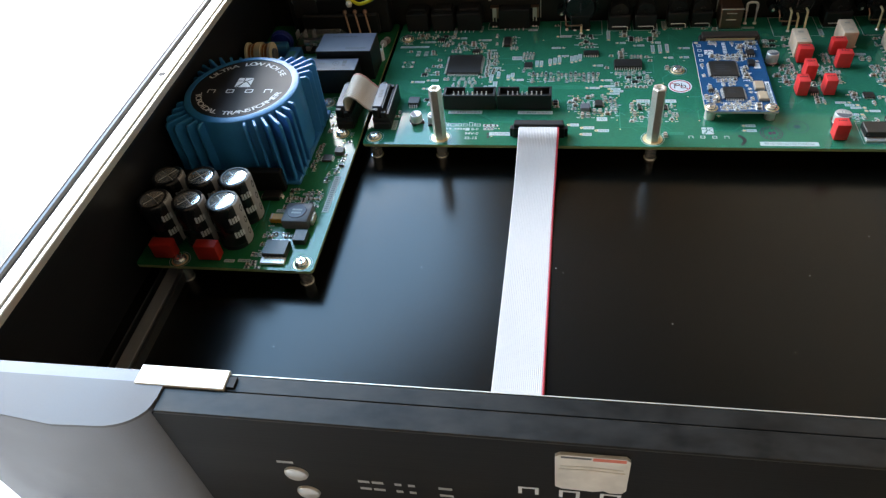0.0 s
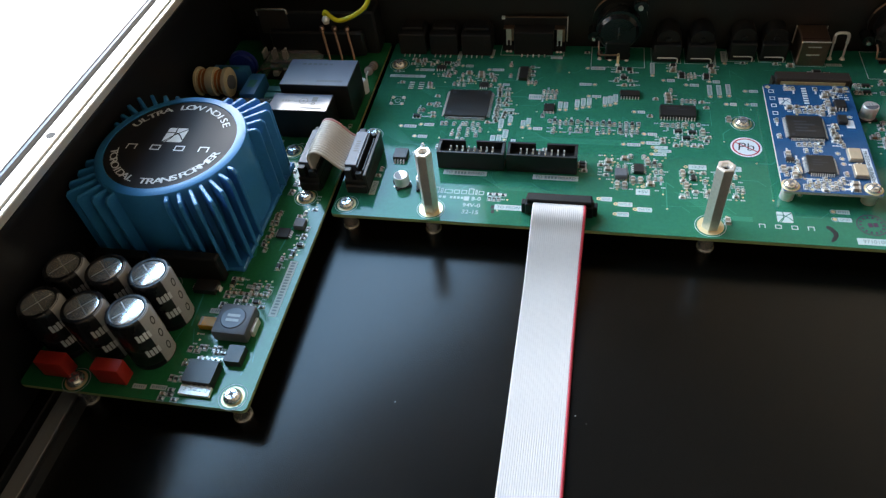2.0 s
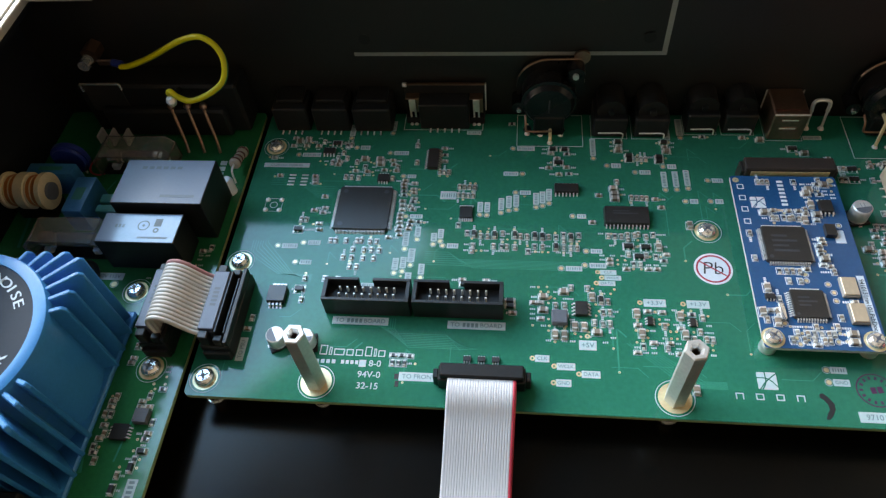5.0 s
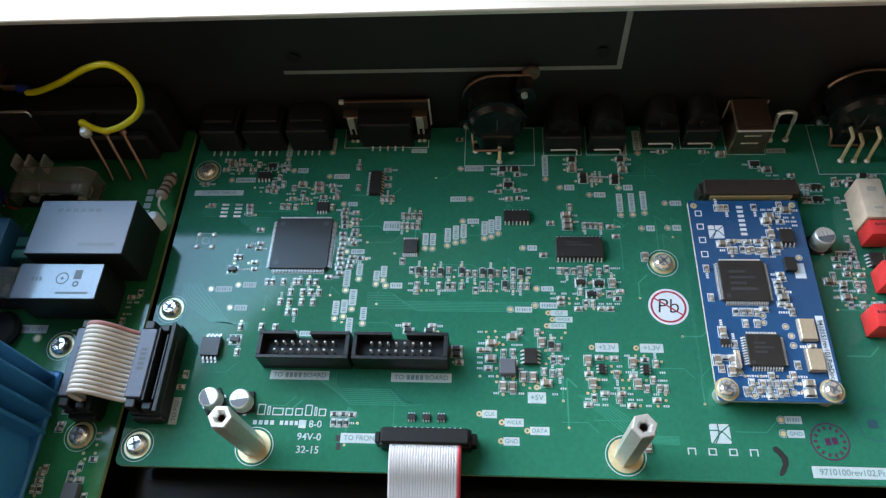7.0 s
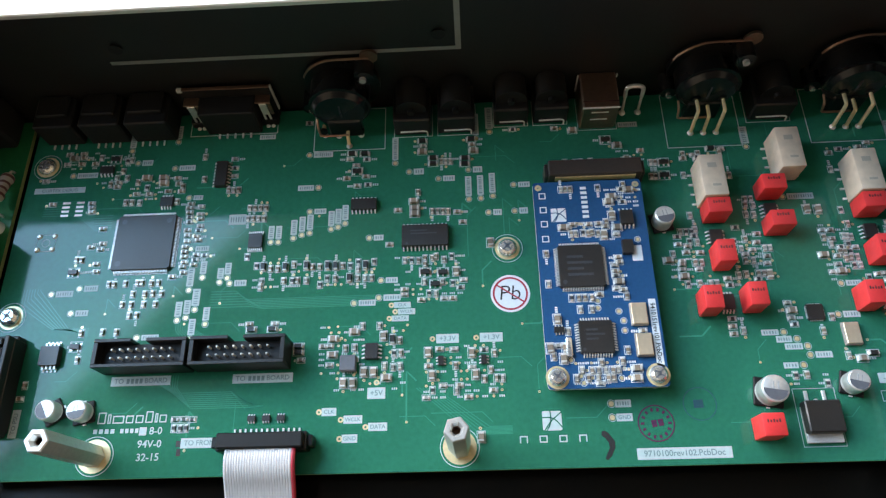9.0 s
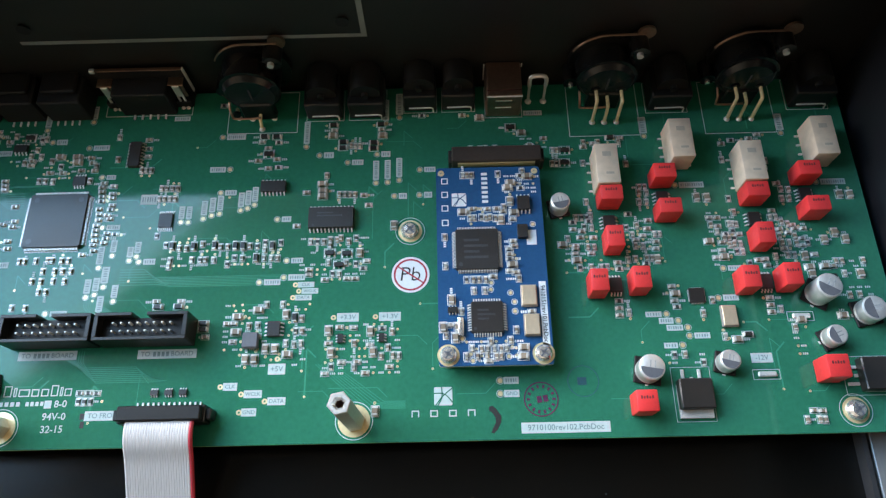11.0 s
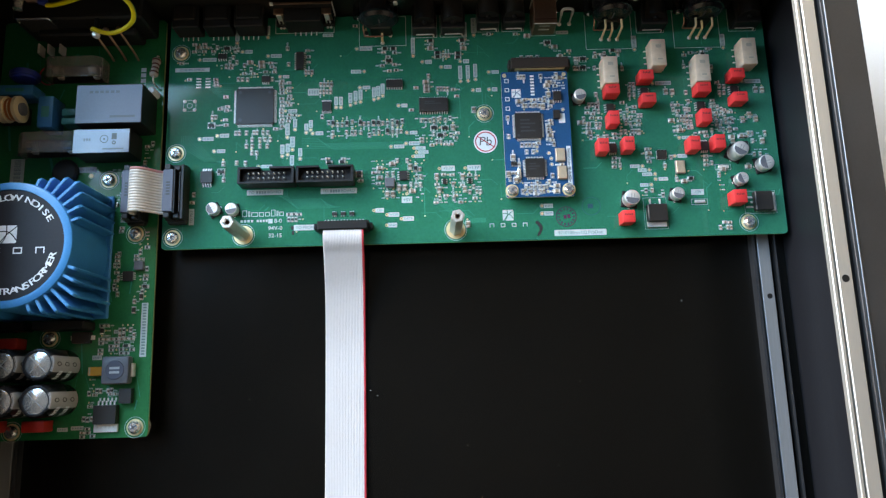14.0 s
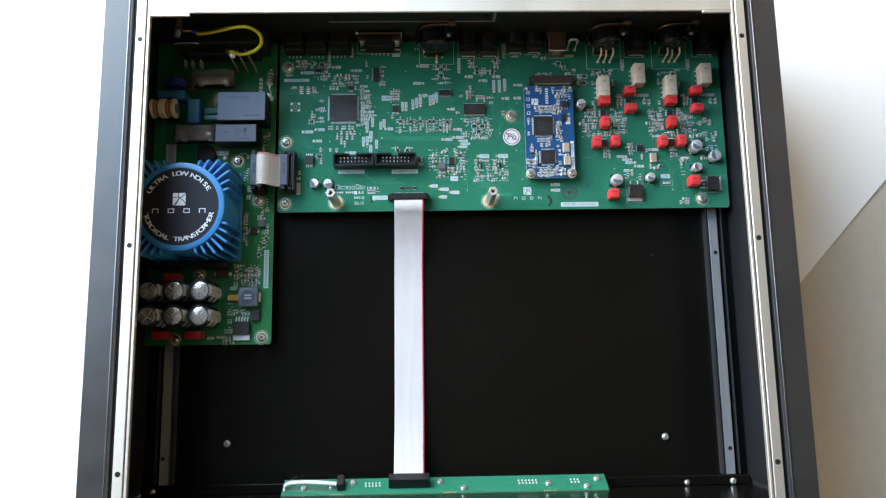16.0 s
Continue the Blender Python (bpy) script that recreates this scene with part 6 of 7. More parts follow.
on(B, "pen_mark", bm, M_INK)
# printing of the power board and the card
bm = boxm(-8.2, -5.0, -53, -26.5, Z, Z + 0.03)
on(psu_board, "part_label", bm, M_SILK, "pale part number strip")
for i in range(18):
    flat(BARS[psu_board], -7.5, -5.8, -52 + i * 1.42, -51.2 + i * 1.42, Z + 0.045, 0.02)
take(-8.6, -4.6, -54, -26)
tag_box(psu_board, -28.6, -52.8, 4.6, 2.2)
tag_box(psu_board, -20, -40.4, 2.4, 1.8)
tag_box(psu_board, -43, -86.5, 5, 1.8)
tag_box(psu_board, -36, -86, 6, 1.8)
tag_box(psu_board, -75, 42, 7, 15)
tag_box(psu_board, -40.5, 42.8, 11.5, 2.9, "230V 115V", 2.0)
test_pad(psu_board, -37.2, 39.6, 1.1)
bm = bmesh.new()
ring(bm, -62.6, 95, Z, 4.6, 5.4, 36, 0.03)
on(psu_board, "sign_ring", bm, M_RED_RING, "red printed ring")
for i in range(5):
    flat(SILK[psu_board], -14.6, -12.0, 84 + i * 3.0, 86.2 + i * 3.0, Z)
for i in range(7):
    via(psu_board, -10.4, -2 + i * 2.6, 0.5)
ZC = 6.22
bm = boxm(206.2, 208.4, 26.5, 47.5, ZC, ZC + 0.03)
on(card, "part_label", bm, M_SILKB, "white part number strip")
bm = text_bm("9410151rev101.PcbDoc", 1.9, 0.01)
bm.transform(T(207.3, 37, ZC + 0.05, -90))
on(card, "lettering", bm, M_INK)
take(206, 209.2, 26, 48)
bm = boxm(203.4, 206.6, 60, 65.2, ZC, ZC + 0.03)
on(card, "white_patch", bm, M_SILKB)
take(203.2, 206.8, 59.6, 65.4)
emblem(lambda n, bm: on(card, n, bm, M_SILKB), 182, 76.6, ZC, 4.8, 0, lambda n, bm: on(card, n, bm, M_MASK_BLUE))
for y in (83.6, 78.6, 73.6, 68.4):
    bm = bmesh.new()
    frame_line(bm, 176.2, 178.4, y - 1.1, y + 1.1, ZC, 0.32)
    on(card, "name_bar", bm, M_SILKB)
for i in range(7):
    flat(SILK[card], 189.6, 191.6, 85.5 - i * 1.7, 86.5 - i * 1.7, ZC)
take(175.4, 179, 66, 85)
take(179.4, 184.8, 74, 79.4)
take(189.2, 192, 74.5, 87)

# ---- small surface-mounted parts ----
def chip_data(name, w, l, h, body, end, cap=0.28):
    bm = bmesh.new()
    box(bm, -w / 2 + w * cap * 0.9, w / 2 - w * cap * 0.9, -l / 2, l / 2, 0.03, h, mi=0)
    e = w * cap
    box(bm, -w / 2, -w / 2 + e, -l / 2 - 0.02, l / 2 + 0.02, 0.02, h + 0.03, mi=1)
    box(bm, w / 2 - e, w / 2, -l / 2 - 0.02, l / 2 + 0.02, 0.02, h + 0.03, mi=1)
    ob = finish(name, bm, [body, end])
    me = ob.data
    bpy.data.objects.remove(ob)
    return me


def sot_data():
    bm = boxm(-1.5, 1.5, -0.75, 0.75, 0.12, 1.0, 0.08, mi=0)
    for x, s in ((-0.95, -1), (0.95, -1), (0, 1)):
        box(bm, x - 0.22, x + 0.22, min(s * 0.7, s * 1.3), max(s * 0.7, s * 1.3), 0.02, 0.3, mi=1)
    ob = finish("transistor", bm, [M_EPOXY, M_TIN])
    me = ob.data
    bpy.data.objects.remove(ob)
    return me


CHIPS = {
    "c": ("chip_capacitor", chip_data("chip_capacitor", 1.75, 0.9, 0.8, M_CERAM, M_END, 0.22), 1.75, 0.9),
    "g": ("chip_capacitor", chip_data("chip_capacitor", 1.75, 0.9, 0.7, M_CERAM_W, M_END, 0.22), 1.75, 0.9),
    "r": ("chip_resistor", chip_data("chip_resistor", 1.75, 0.9, 0.5, M_RES, M_END, 0.2), 1.75, 0.9),
    "C": ("chip_capacitor", chip_data("chip_capacitor", 2.6, 1.6, 1.2, M_CERAM, M_END, 0.2), 2.6, 1.6),
    "d": ("chip_diode", chip_data("chip_diode", 2.7, 1.25, 1.1, M_EPOXY, M_END, 0.09), 2.7, 1.25),
    "s": ("transistor", sot_data(), 3.0, 2.6),
}
COUNT = {}
REST = {main_board: [], psu_board: [], card: []}


def chip(b, code, x, y, vertical=False, overlap=0.0):
    name, me, w, l = CHIPS[code]
    if vertical:
        w, l = l, w
    if not free(x - w / 2 + overlap, x + w / 2 - overlap, y - l / 2 + overlap, y + l / 2 - overlap):
        return False
    take(x - w / 2, x + w / 2, y - l / 2, y + l / 2, 0.12)
    z = zof(b)
    rot = (90 if vertical else 0) + random.choice((0, 180)) + random.uniform(-1.5, 1.5)
    key = (b.name, name)
    COUNT[key] = COUNT.get(key, 0) + 1
    if COUNT[key] <= 290:
        o = BOARD_AT[b]
        place(name, me, b, "", (x - o[0], y - o[1], z - o[2]), rot)
    else:
        REST[b].append((me, x, y, z, rot))
    ww, ll = w / 2 + 0.5, l / 2 + 0.5
    frame_line(SILK[b], x - ww, x + ww, y - ll, y + ll, z, 0.2)
    if overlap and random.random() < 0.55:      # its printed name, too small to read
        side = random.choice((-1, 1))
        for k in range(3):
            if vertical:
                yy = y + side * (ll + 0.5 + 0.68 * k)
                if free(x - 0.3, x + 0.3, yy - 0.2, yy + 0.2):
                    flat(SILK[b], x - 0.42, x + 0.42, yy - 0.25, yy + 0.25, z)
            else:
                xx = x + side * (ww + 0.5 + 0.68 * k)
                if free(xx - 0.2, xx + 0.2, y - 0.3, y + 0.3):
                    flat(SILK[b], xx - 0.25, xx + 0.25, y - 0.42, y + 0.42, z)
    if overlap and random.random() < 0.35:
        side = random.choice((-1, 1))
        vx, vy = (x + random.uniform(-0.4, 0.4), y + side * (ll + 0.7)) if vertical else (x + side * (ww + 0.7), y + random.uniform(-0.4, 0.4))
        if free(vx - 0.4, vx + 0.4, vy - 0.4, vy + 0.4):
            via(b, vx, vy, 0.5)
    for s in (-1, 1):
        if vertical:
            flat(PADS[b], x - w / 2 - 0.08, x + w / 2 + 0.08, y + s * (l / 2 + 0.05) - 0.22, y + s * (l / 2 + 0.05) + 0.22, z - 0.005, 0.015)
        else:
            flat(PADS[b], x + s * (w / 2 + 0.05) - 0.22, x + s * (w / 2 + 0.05) + 0.22, y - l / 2 - 0.08, y + l / 2 + 0.08, z - 0.005, 0.015)
    return True


def cluster(b, x0, x1, y0, y1, mix, fill=0.7, vertical=0.5, px=2.5, py=1.75, names=0.35, vias=0.25):
    """Small parts in loose rows, as the layout of such a board has them, with their printed names and vias."""
    cy = y0
    while cy < y1:
        cx = x0
        up = random.random() < vertical
        sx, sy = (py, px) if up else (px, py)
        while cx < x1:
            if random.random() < fill:
                chip(b, random.choice(mix), cx + random.uniform(-0.2, 0.2), cy + random.uniform(-0.15, 0.15), up)
            else:
                q = random.random()
                if q < names and free(cx - 0.9, cx + 0.9, cy - 0.4, cy + 0.4):
                    for k in range(3):
                        flat(SILK[b], cx - 0.9 + k * 0.62, cx - 0.5 + k * 0.62, cy - 0.35, cy + 0.35, zof(b))
                elif q < names + vias and free(cx - 0.5, cx + 0.5, cy - 0.5, cy + 0.5):
                    via(b, cx, cy, 0.45)
            cx += sx
        cy += sy


# the small parts of the main board, area by area: kind with h or v for its direction, x, y
SMALL_a = (("xh", 6.5, 100.3), ("xh", 10.8, 91.0), ("xh", 10.9, 110.5), ("Ch", 15.1, 109.0), ("xh", 18.5, 109.2), ("xh", 21.2, 113.1), ("s", 23.2, 65.3), ("xv", 23.5, 69.9), ("xh", 24.6, 90.8), ("xv", 24.8, 105.9), ("xh", 24.9, 89.1), ("xh", 25.2, 87.5), ("xv", 25.2, 69.8), ("xh", 27.4, 74.3), ("s", 28.9, 40.0), ("xv", 29.9, 44.4), ("xv", 30.0, 98.0), ("s", 30.2, 108.1), ("xh", 30.2, 80.9), ("xh", 30.3, 68.1), ("xv", 30.3, 35.8), ("xh", 30.8, 73.4), ("xh", 30.8, 65.4), ("xh", 31.2, 75.4), ("xv", 34.5, 107.2), ("xv", 35.9, 60.8), ("xv", 36.0, 107.5), ("xv", 36.5, 90.7), ("xv", 36.7, 44.6), ("xv", 37.7, 60.7), ("xv", 38.7, 90.6), ("xh", 39.7, 93.8), ("xv", 41.2, 44.4), ("xv", 41.3, 90.4), ("xv", 41.4, 60.8), ("xv", 41.5, 53.6), ("Ch", 42.5, 99.9), ("xh", 44.2, 93.6), ("xv", 44.4, 57.1), ("xv", 44.4, 49.9), ("xv", 44.5, 53.5), ("xv", 45.4, 60.9), ("xv", 46.8, 49.8), ("xv", 46.9, 60.9), ("xv", 48.4, 57.0))
SMALL_b = (("Ch", 48.5, 99.7), ("xv", 48.5, 53.5), ("Ch", 48.8, 97.6), ("xv", 50.0, 60.7), ("xv", 51.0, 57.0), ("xv", 52.1, 90.4), ("xv", 52.3, 60.7), ("xv", 52.3, 53.4), ("xh", 53.4, 99.4), ("xv", 53.8, 56.9), ("xh", 54.1, 97.3), ("xv", 54.3, 90.3), ("xh", 56.4, 62.6), ("xh", 59.0, 87.6), ("xh", 59.3, 85.8), ("xh", 59.4, 79.3), ("xh", 59.5, 84.1), ("xh", 59.7, 82.3), ("xh", 59.7, 77.3), ("xh", 59.8, 75.2), ("xh", 59.9, 67.5), ("xh", 60.0, 80.5), ("xh", 60.0, 63.9), ("xh", 60.2, 78.8), ("xv", 62.1, 107.6), ("xh", 62.6, 76.8), ("xv", 62.8, 98.6), ("xv", 62.8, 99.0), ("xh", 63.0, 85.0), ("xh", 63.2, 83.3), ("xh", 63.3, 107.1), ("xh", 63.6, 80.6), ("xh", 66.3, 69.9), ("dh", 67.0, 115.2), ("xh", 67.9, 96.3), ("xv", 71.9, 94.0), ("dh", 72.3, 114.9), ("xh", 72.8, 106.2), ("xh", 73.2, 102.6), ("xh", 73.3, 99.4), ("xv", 73.5, 93.9), ("xv", 75.2, 93.9), ("xv", 79.6, 82.7), ("xv", 79.9, 86.7), ("xv", 80.6, 68.8))
SMALL_c = (("xv", 81.4, 82.7), ("xv", 81.7, 86.6), ("xv", 83.2, 82.6), ("xh", 83.5, 45.6), ("xv", 83.6, 86.6), ("xh", 84.0, 70.2), ("dh", 84.3, 43.8), ("xv", 85.0, 82.5), ("xv", 85.4, 86.5), ("xv", 86.1, 59.9), ("dv", 86.3, 65.0), ("xv", 88.7, 64.2), ("dh", 91.0, 43.8), ("xv", 91.1, 64.1), ("xh", 91.6, 45.5), ("xv", 93.3, 59.9), ("dv", 93.5, 64.7), ("xv", 96.1, 59.8), ("xv", 97.8, 59.8), ("xh", 98.2, 119.8), ("dh", 99.6, 38.0), ("dh", 99.7, 36.0), ("dv", 100.5, 64.9), ("xv", 100.6, 59.7), ("xh", 100.6, 33.5), ("xv", 102.4, 64.4), ("xv", 104.8, 64.3), ("xv", 107.4, 60.2), ("dv", 107.4, 64.6), ("xv", 110.0, 60.1), ("dv", 110.0, 64.5), ("Ch", 110.2, 34.9), ("Ch", 110.3, 39.9), ("xv", 112.2, 64.4), ("xh", 112.4, 96.7), ("xh", 113.2, 104.2), ("dh", 113.9, 106.3), ("Cv", 114.0, 26.1), ("xv", 114.2, 36.8), ("dv", 114.6, 60.1), ("xv", 114.7, 64.3), ("xh", 115.5, 101.6), ("s", 115.9, 99.2), ("xh", 116.1, 93.6), ("Cv", 116.8, 26.0))
SMALL_d = (("xv", 117.0, 37.0), ("xv", 117.2, 60.0), ("dh", 118.3, 106.1), ("xh", 118.9, 97.1), ("xh", 119.1, 103.9), ("xv", 119.6, 59.9), ("xh", 119.7, 93.9), ("dv", 119.7, 64.3), ("Cv", 120.1, 29.3), ("xv", 121.7, 59.8), ("xh", 122.2, 82.5), ("Cv", 123.0, 29.2), ("Cv", 125.9, 40.4), ("xv", 126.3, 31.0), ("xh", 127.3, 71.3), ("dv", 128.7, 39.3), ("xv", 128.9, 30.5), ("xv", 129.2, 34.9), ("xh", 130.0, 83.7), ("xv", 130.8, 38.9), ("xv", 131.0, 30.8), ("xv", 131.2, 34.9), ("xv", 132.4, 65.5), ("xv", 134.6, 65.4), ("Ch", 135.3, 86.8), ("Ch", 135.6, 86.7), ("Ch", 135.6, 84.3), ("Ch", 135.6, 82.1), ("xv", 136.7, 90.2), ("xv", 136.7, 90.2), ("xv", 136.8, 65.3), ("Ch", 138.2, 106.0), ("dh", 138.3, 110.3), ("xh", 138.6, 108.3), ("xv", 138.6, 57.9), ("xv", 138.9, 66.0), ("s", 138.9, 61.2), ("Cv", 139.6, 34.8), ("xh", 139.7, 30.5), ("xv", 140.1, 53.9), ("Cv", 140.7, 27.6), ("xv", 140.8, 23.1), ("xv", 141.2, 65.9), ("xv", 141.4, 82.8), ("dh", 141.9, 103.3))
SMALL_e = (("dh", 141.9, 101.0), ("s", 142.1, 57.0), ("xv", 142.2, 53.8), ("xh", 143.1, 35.7), ("xv", 143.2, 82.8), ("xv", 144.4, 57.7), ("s", 144.6, 60.9), ("xv", 144.8, 101.9), ("xv", 145.0, 82.7), ("xv", 145.0, 65.3), ("xv", 146.2, 101.8), ("xv", 146.6, 82.6), ("xh", 147.5, 35.5), ("xv", 147.8, 101.7), ("xv", 147.9, 30.5), ("xv", 148.0, 22.8), ("Cv", 148.8, 61.1), ("xh", 149.7, 82.3), ("xh", 151.1, 58.1), ("xh", 151.4, 78.5), ("dh", 152.7, 100.5), ("dh", 152.8, 102.7), ("xh", 152.8, 29.9), ("Cv", 152.9, 34.3), ("Cv", 153.8, 27.6), ("Cv", 154.8, 9.2), ("dh", 155.2, 110.2), ("xh", 155.4, 108.1), ("Ch", 155.8, 105.6), ("xh", 156.6, 35.1), ("xv", 159.7, 34.0), ("Cv", 160.1, 70.7), ("xh", 169.7, 113.5), ("xh", 184.1, 113.2), ("Ch", 190.2, 112.0), ("s", 201.0, 107.7), ("Ch", 204.7, 105.3))
CHANNEL_a = (("xv", 225.8, 72.6), ("xv", 223.5, 68.5), ("xv", 225.8, 68.1), ("xv", 224.0, 61.2), ("xv", 226.0, 61.1), ("xv", 228.3, 61.0), ("xv", 240.9, 68.6), ("xv", 239.8, 61.3), ("xv", 242.1, 61.2), ("xv", 236.8, 56.4), ("xv", 242.9, 56.8), ("xv", 234.9, 38.5), ("xh", 219.7, 67.6), ("xh", 221.9, 64.7), ("xh", 226.2, 64.5), ("xh", 220.1, 61.7), ("xh", 219.7, 58.9), ("xh", 238.6, 72.8), ("xh", 244.3, 67.3), ("xh", 242.5, 64.8), ("xh", 246.6, 62.5), ("xh", 246.2, 60.1), ("xh", 233.3, 57.6), ("xh", 233.2, 55.4), ("xh", 233.5, 53.3), ("xh", 232.2, 42.3), ("xh", 232.0, 39.9), ("xh", 231.9, 37.6), ("Ch", 220.0, 56.6), ("Ch", 215.9, 62.2), ("Cv", 246.1, 56.4), ("xv", 225.0, 77.7), ("xv", 225.3, 72.7), ("xv", 225.3, 92.7), ("xv", 240.1, 92.0), ("xv", 238.7, 72.9), ("xv", 243.2, 80.8), ("xv", 245.7, 80.6), ("xv", 242.9, 77.3), ("xv", 245.3, 77.2), ("Cv", 262.3, 78.4), ("Cv", 265.7, 78.2), ("xh", 229.6, 100.3), ("xh", 239.1, 102.3), ("dh", 233.2, 102.6))
CHANNEL_b = (("dh", 235.6, 102.5),)
CONVERTER_a = (("xh", 249.6, 46.8), ("xh", 249.8, 42.0), ("xh", 250.3, 40.0), ("Ch", 250.3, 44.4), ("Ch", 267.6, 29.0), ("xv", 261.8, 42.0), ("xv", 258.3, 37.7), ("xv", 263.9, 30.0), ("dh", 271.0, 30.5), ("xv", 215.2, 98.1), ("xv", 216.6, 98.0), ("xv", 214.8, 92.8), ("xv", 216.2, 92.7), ("s", 219.4, 97.9), ("s", 219.0, 93.0), ("Ch", 204.8, 106.1))


LARGE, SET = list(TAKEN), []


def small_parts(rows, dx=0.0, b=B):
    for code, x, y in rows:
        x += dx
        kind = random.choice("cccgggr") if code[0] == "x" else code[0]
        clear = all(x + 0.4 < a or x - 0.4 > c or y + 0.4 < d or y - 0.4 > e for a, c, d, e in LARGE)
        if clear and all(max(abs(x - u), abs(y - v)) > 1.25 for u, v in SET):
            SET.append((x, y))
            chip(b, kind, x, y, code[-1] == "v", 9)


for rows in (SMALL_a, SMALL_b, SMALL_c, SMALL_d, SMALL_e, CONVERTER_a):
    small_parts(rows)
for dx in (0, 48):
    small_parts(CHANNEL_a, dx)
    small_parts(CHANNEL_b, dx)
MIX = "ccggr"
for k in range(14):         # two close columns beside the large chip
    small_parts([("xh", 59.4, 66 + 1.78 * k), ("xh", 63.0 + 0.3 * (k % 3), 66.6 + 1.78 * k)] if k % 5 != 3 else [("xh", 59.4, 66 + 1.78 * k)])
for reg in ((38, 57, 91.8, 101, MIX, 0.45), (217.5, 230, 54, 73, MIX, 0.5), (237.5, 249, 55, 72, MIX, 0.45), (265.5, 278, 54, 73, MIX, 0.5), (285.5, 297, 55, 72, MIX, 0.45), (231, 238, 51, 58, MIX, 0.5), (279, 286, 51, 58, MIX, 0.5),
            (8, 24, 105, 113, "ccCg", 0.4), (25, 36, 97, 110, MIX, 0.3), (130, 152, 52, 67, MIX, 0.22), (84, 124, 58, 68, MIX, 0.15), (107, 134, 24, 44, "ccCg", 0.2), (139, 162, 21, 37, "ccg", 0.15), (242, 250, 76, 84, "c", 0.5), (290, 298, 76, 84, "c", 0.4), (226, 240, 99, 104, "cd", 0.4), (274, 288, 99, 104, "cd", 0.4),
            (302, 314, 36, 47, "cC", 0.35), (300, 310, 62, 66, "gC", 0.4), (284, 290, 4, 9, "c", 0.6), (295, 313, 50, 57, "cCg", 0.35), (242, 258, 22, 25, "cr", 0.3), (286, 292, 24, 36, "cC", 0.3),
            (12, 16, 24, 31, "c", 0.5), (8, 14, 28, 34, "r", 0.2), (64, 72, 14, 17, "r", 0.35), (205, 214, 97, 104, "cC", 0.25), (183, 196, 97, 100, "cr", 0.4)):
    cluster(B, *reg)
CARD_PARTS = (("xv", 183.4, 85.7), ("xv", 184.8, 85.7), ("xv", 186.3, 85.7), ("xv", 195.2, 85.9), ("xv", 203.3, 86.7), ("xv", 185.4, 69.9), ("xv", 186.7, 69.9), ("xv", 189.1, 70.1), ("xv", 191.8, 70.1), ("xv", 177.0, 63.3), ("xv", 177.0, 53.3), ("xv", 183.6, 48.5), ("xv", 185.7, 48.5), ("xv", 187.5, 48.5), ("xv", 189.6, 48.4), ("xv", 185.8, 44.8), ("xv", 189.2, 44.8), ("xv", 176.8, 30.6), ("xv", 181.6, 38.1), ("xv", 187.4, 26.1), ("xv", 189.3, 26.1), ("xv", 191.3, 26.1), ("xv", 193.4, 26.1), ("xv", 196.4, 28.7), ("xv", 203.0, 23.9), ("xv", 198.3, 31.9), ("xh", 199.2, 69.1), ("xh", 186.0, 73.0), ("xh", 191.1, 72.9), ("xh", 194.2, 73.0), ("xh", 198.9, 61.3), ("xh", 197.6, 58.6), ("xh", 197.6, 56.8), ("xh", 197.6, 55.3), ("xh", 197.4, 51.2), ("xh", 192.0, 49.4), ("xh", 178.3, 33.8), ("xh", 203.5, 37.6), ("Ch", 199.2, 82.4), ("Ch", 199.8, 71.5), ("Ch", 205.4, 71.5), ("Ch", 198.3, 53.3), ("Ch", 200.3, 26.4), ("Ch", 200.0, 23.6), ("Ch", 204.8, 84.7), ("Cv", 198.6, 75.7), ("Cv", 195.4, 69.1), ("Cv", 178.7, 42.0), ("Cv", 179.6, 29.9), ("s", 178.6, 37.1))
CARD_PADS = ((178.6, 68.3), (188.3, 76.9), (203.4, 67.2), (205.7, 67.2), (191.3, 47.4), (191.1, 45.1), (197.2, 43.9), (198.3, 40.9), (198.3, 37.9), (181.7, 29.4), (184.1, 24.6), (184.8, 22.6), (195.7, 23.7))
small_parts(CARD_PARTS, 0, card)
for x, y in CARD_PADS:
    if free(x - 0.6, x + 0.6, y - 0.6, y + 0.6):
        test_pad(card, x, y, 0.62)
for reg in ((183, 201, 67.6, 74, "ccgC", 0.45), (197, 201, 48.5, 60, "cCcr", 0.5), (198, 208, 79, 86, "cCdr", 0.35), (183, 200, 22.5, 29.4, "ccg", 0.35), (176, 182, 22, 34, "cC", 0.25)):
    cluster(card, *reg, 0.5, 2.2, 1.5, 0.9, 0.1)
x, y = (181.4, 33.1)
can = thing("crystal_can", (x, y, zof(card)), "bright silver crystal can lying on the blue card", "oscillator")
part("can", boxm(-1.0, 1.0, -3.0, 3.0, 0.1, 1.6, 0.6, 2), M_STEEL, can, smooth=True)
for reg in ((-27, -10, -51, -37, "ccrrds", 0.55), (-24, -19, -22, 0, "ccr", 0.55), (-12, -5, -30, 22, "ccrd", 0.3), (-31, -12, -70.5, -67, "cr", 0.5), (-33, -26, -82, -62, "cr", 0.4), (-36, -28, -90, -86, "cr", 0.5), (-20, -13, 10, 20, "c", 0.3), (-28, -20, 24, 44, "cr", 0.2), (-12, -5, 46, 58, "cr", 0.3), (-45, -30, 80, 88, "r", 0.15)):
    cluster(psu_board, *reg)

# power inductor by the 5 V regulator and two jumper bars
t = thing("shielded_inductor", (115.4, 31.8, Z), "small square grey inductor on the green board", "inductor")
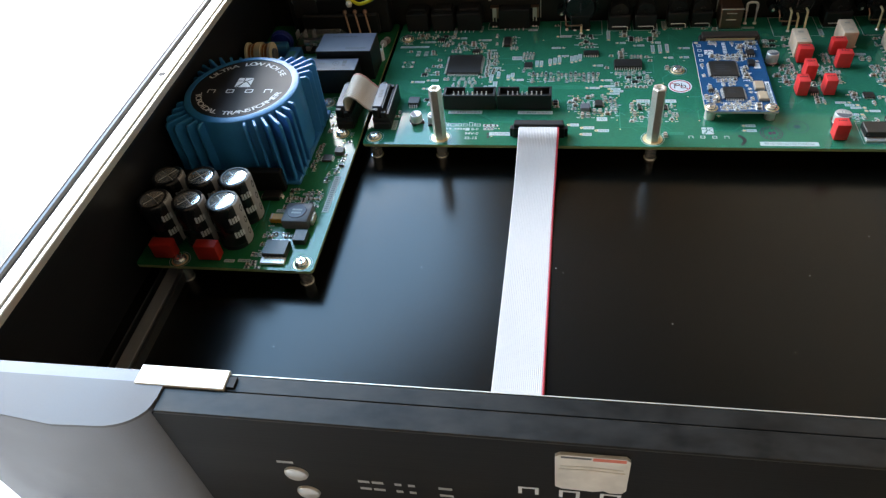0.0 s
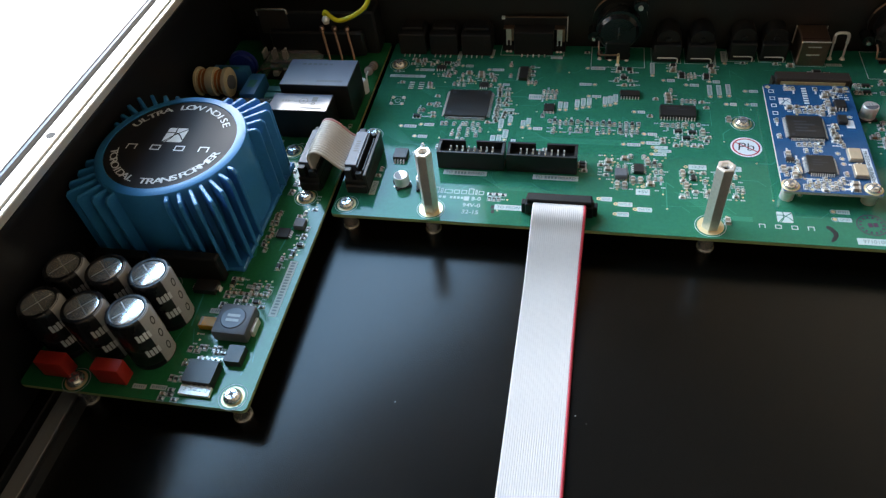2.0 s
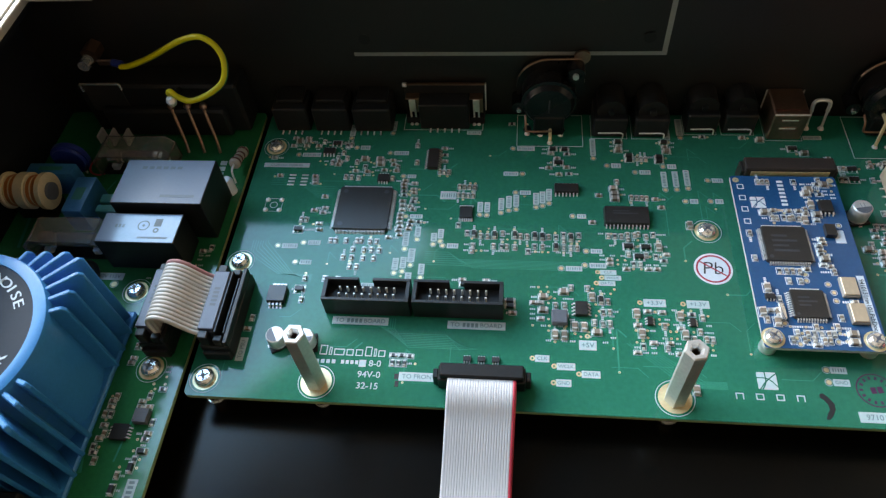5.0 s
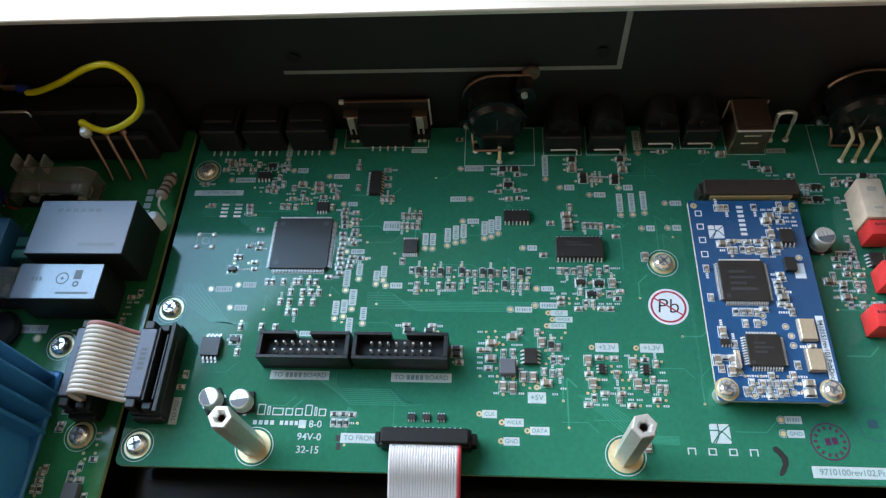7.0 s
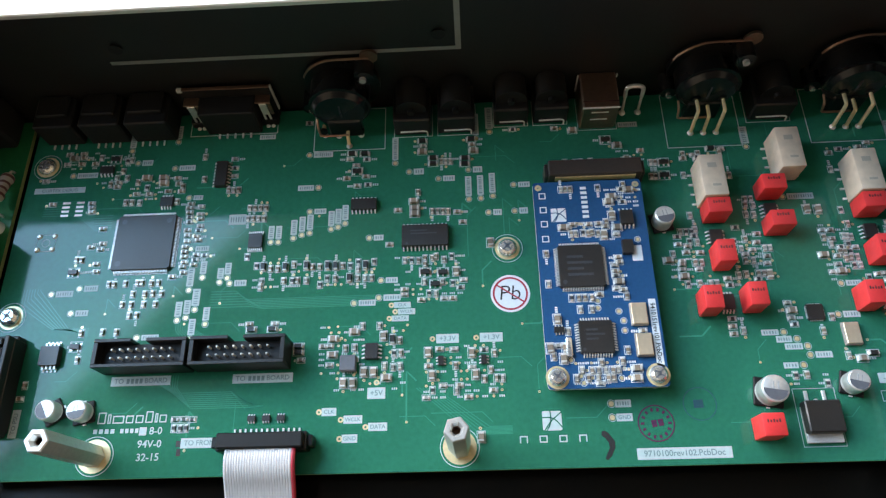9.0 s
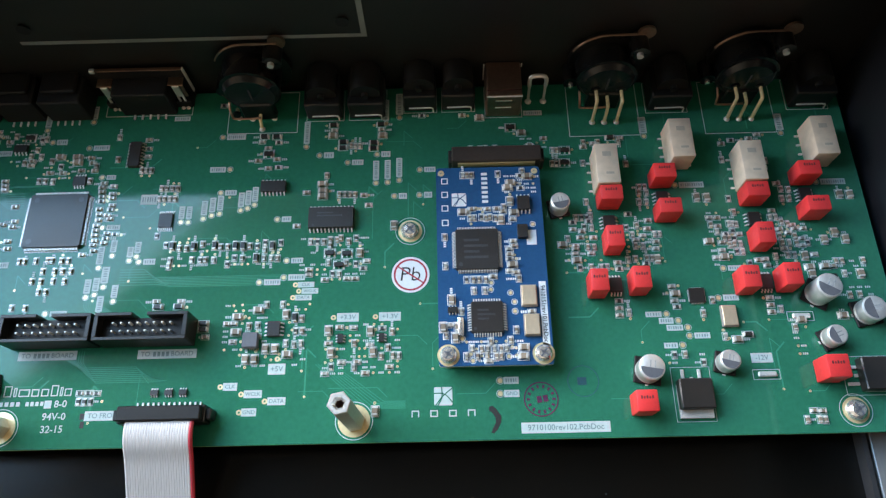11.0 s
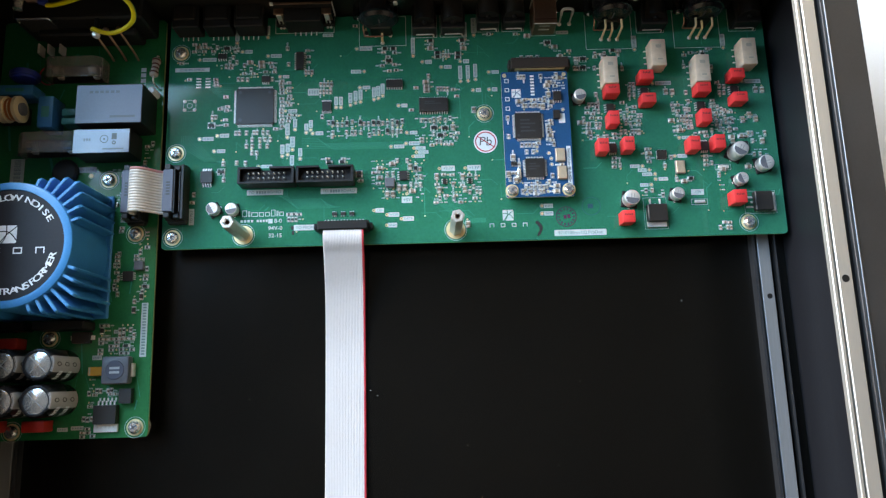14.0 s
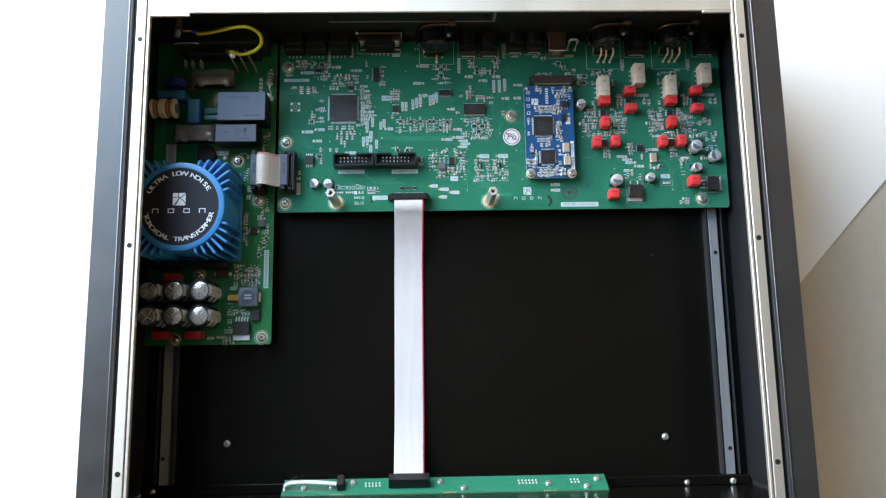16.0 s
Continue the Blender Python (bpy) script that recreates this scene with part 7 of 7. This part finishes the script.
part("body", boxm(-2.5, 2.5, -2.5, 2.5, 0.05, 2.2, 0.35), M_FERRITE, t)
for x, y in ((274.5, 17.8), (288.6, 36)):
    t = thing("jumper_bar", (x, y, Z), "tinned jumper bar on the board", "jumper", "jumpers")
    part("bar", boxm(-2.8, 2.8, -0.8, 0.8, 0.1, 1.0, 0.3), M_TIN, t)
    frame_line(SILK[B], x - 4.2, x + 4.2, y - 1.6, y + 1.6, Z, 0.2)


# ---- covered copper tracks ----
def track(b, pts, w=0.22):
    z = zof(b) - 0.012
    for (x0, y0), (x1, y1) in zip(pts, pts[1:]):
        d = Vector((x1 - x0, y1 - y0))
        if d.length < 1e-6:
            continue
        q = Vector((-d.y, d.x)).normalized() * w / 2
        vs = [TRACES[b].verts.new((x + s * q.x, y + s * q.y, z)) for x, y, s in ((x0, y0, -1), (x1, y1, -1), (x1, y1, 1), (x0, y0, 1))]
        TRACES[b].faces.new(vs)


for i in range(9):
    d = 0.75 * i
    track(B, [(60 + d, 48 - d * 0.4), (60 + d, 44.5), (62 + d * 1.4, 42), (62 + d * 1.4, 40)])
    track(B, [(57 + d, 30), (57 + d, 27.5 - d * 0.2), (62 + d, 24.5 - d * 0.8), (80 + d, 24.5 - d * 0.8), (84 + d, 20)])
for i in range(7):
    d = 0.9 * i
    track(B, [(70, 57 - d), (78 + d, 57 - d), (82 + d, 54 - d * 0.6), (128 - d, 54 - d * 0.6)])
    track(B, [(136 + d, 24), (152 + d, 10 + d * 0.4), (164, 10 + d * 0.4)])
    track(B, [(8, 92 - d), (20, 92 - d), (26 + d * 0.3, 86 - d), (33, 86 - d)])
    track(B, [(8 + d, 60), (8 + d, 54 + d), (20 + d, 46), (32, 46 - d * 0.5)])
for i in range(80):
    x, y = random.uniform(4, 312), random.uniform(3, 110)
    l, s = random.uniform(3, 16), random.choice((-1, 1))
    dx, dy = random.choice(((1, 0), (0, 1)))
    track(B, [(x, y), (min(x + dx * l, 316), min(y + dy * l, 120)), (min(x + dx * l + 3, 317), min(max(y + dy * l + s * 3, 2), 122))], random.choice((0.2, 0.25, 0.5)))
    if free(x - 0.5, x + 0.5, y - 0.5, y + 0.5) and random.random() < 0.7:
        via(B, x, y, 0.42)
for i in range(60):
    x, y = random.uniform(-80, -6), random.uniform(-88, 120)
    track(psu_board, [(x, y), (x + random.uniform(-3, 3), min(y + random.uniform(4, 18), 124))], random.choice((0.25, 0.6, 1.2)))

for b in (main_board, psu_board, card):
    for d, name, m in ((SILK, "silkscreen", M_SILKB if b == card else M_SILK), (BARS, "print_ink", M_TAGINK), (VIAS, "gold_plating", M_GOLD), (TRACES, "copper_layer", M_TRACE), (PADS, "solder", M_END)):
        if len(d[b].faces):
            on(b, name, d[b], m, kind="stuff")
        else:
            d[b].free()
    if REST[b]:
        bm = bmesh.new()
        mats = []
        for me, x, y, z, rot in REST[b]:
            g = bmesh.new()
            g.from_mesh(me)
            for f in g.faces:
                m = me.materials[f.material_index]
                if m not in mats:
                    mats.append(m)
                f.material_index = mats.index(m)
            joined(bm, g, T(x, y, z, rot) @ Matrix.Scale(1000, 4))
        on(b, "chip_scatter", bm, mats, kind="stuff")
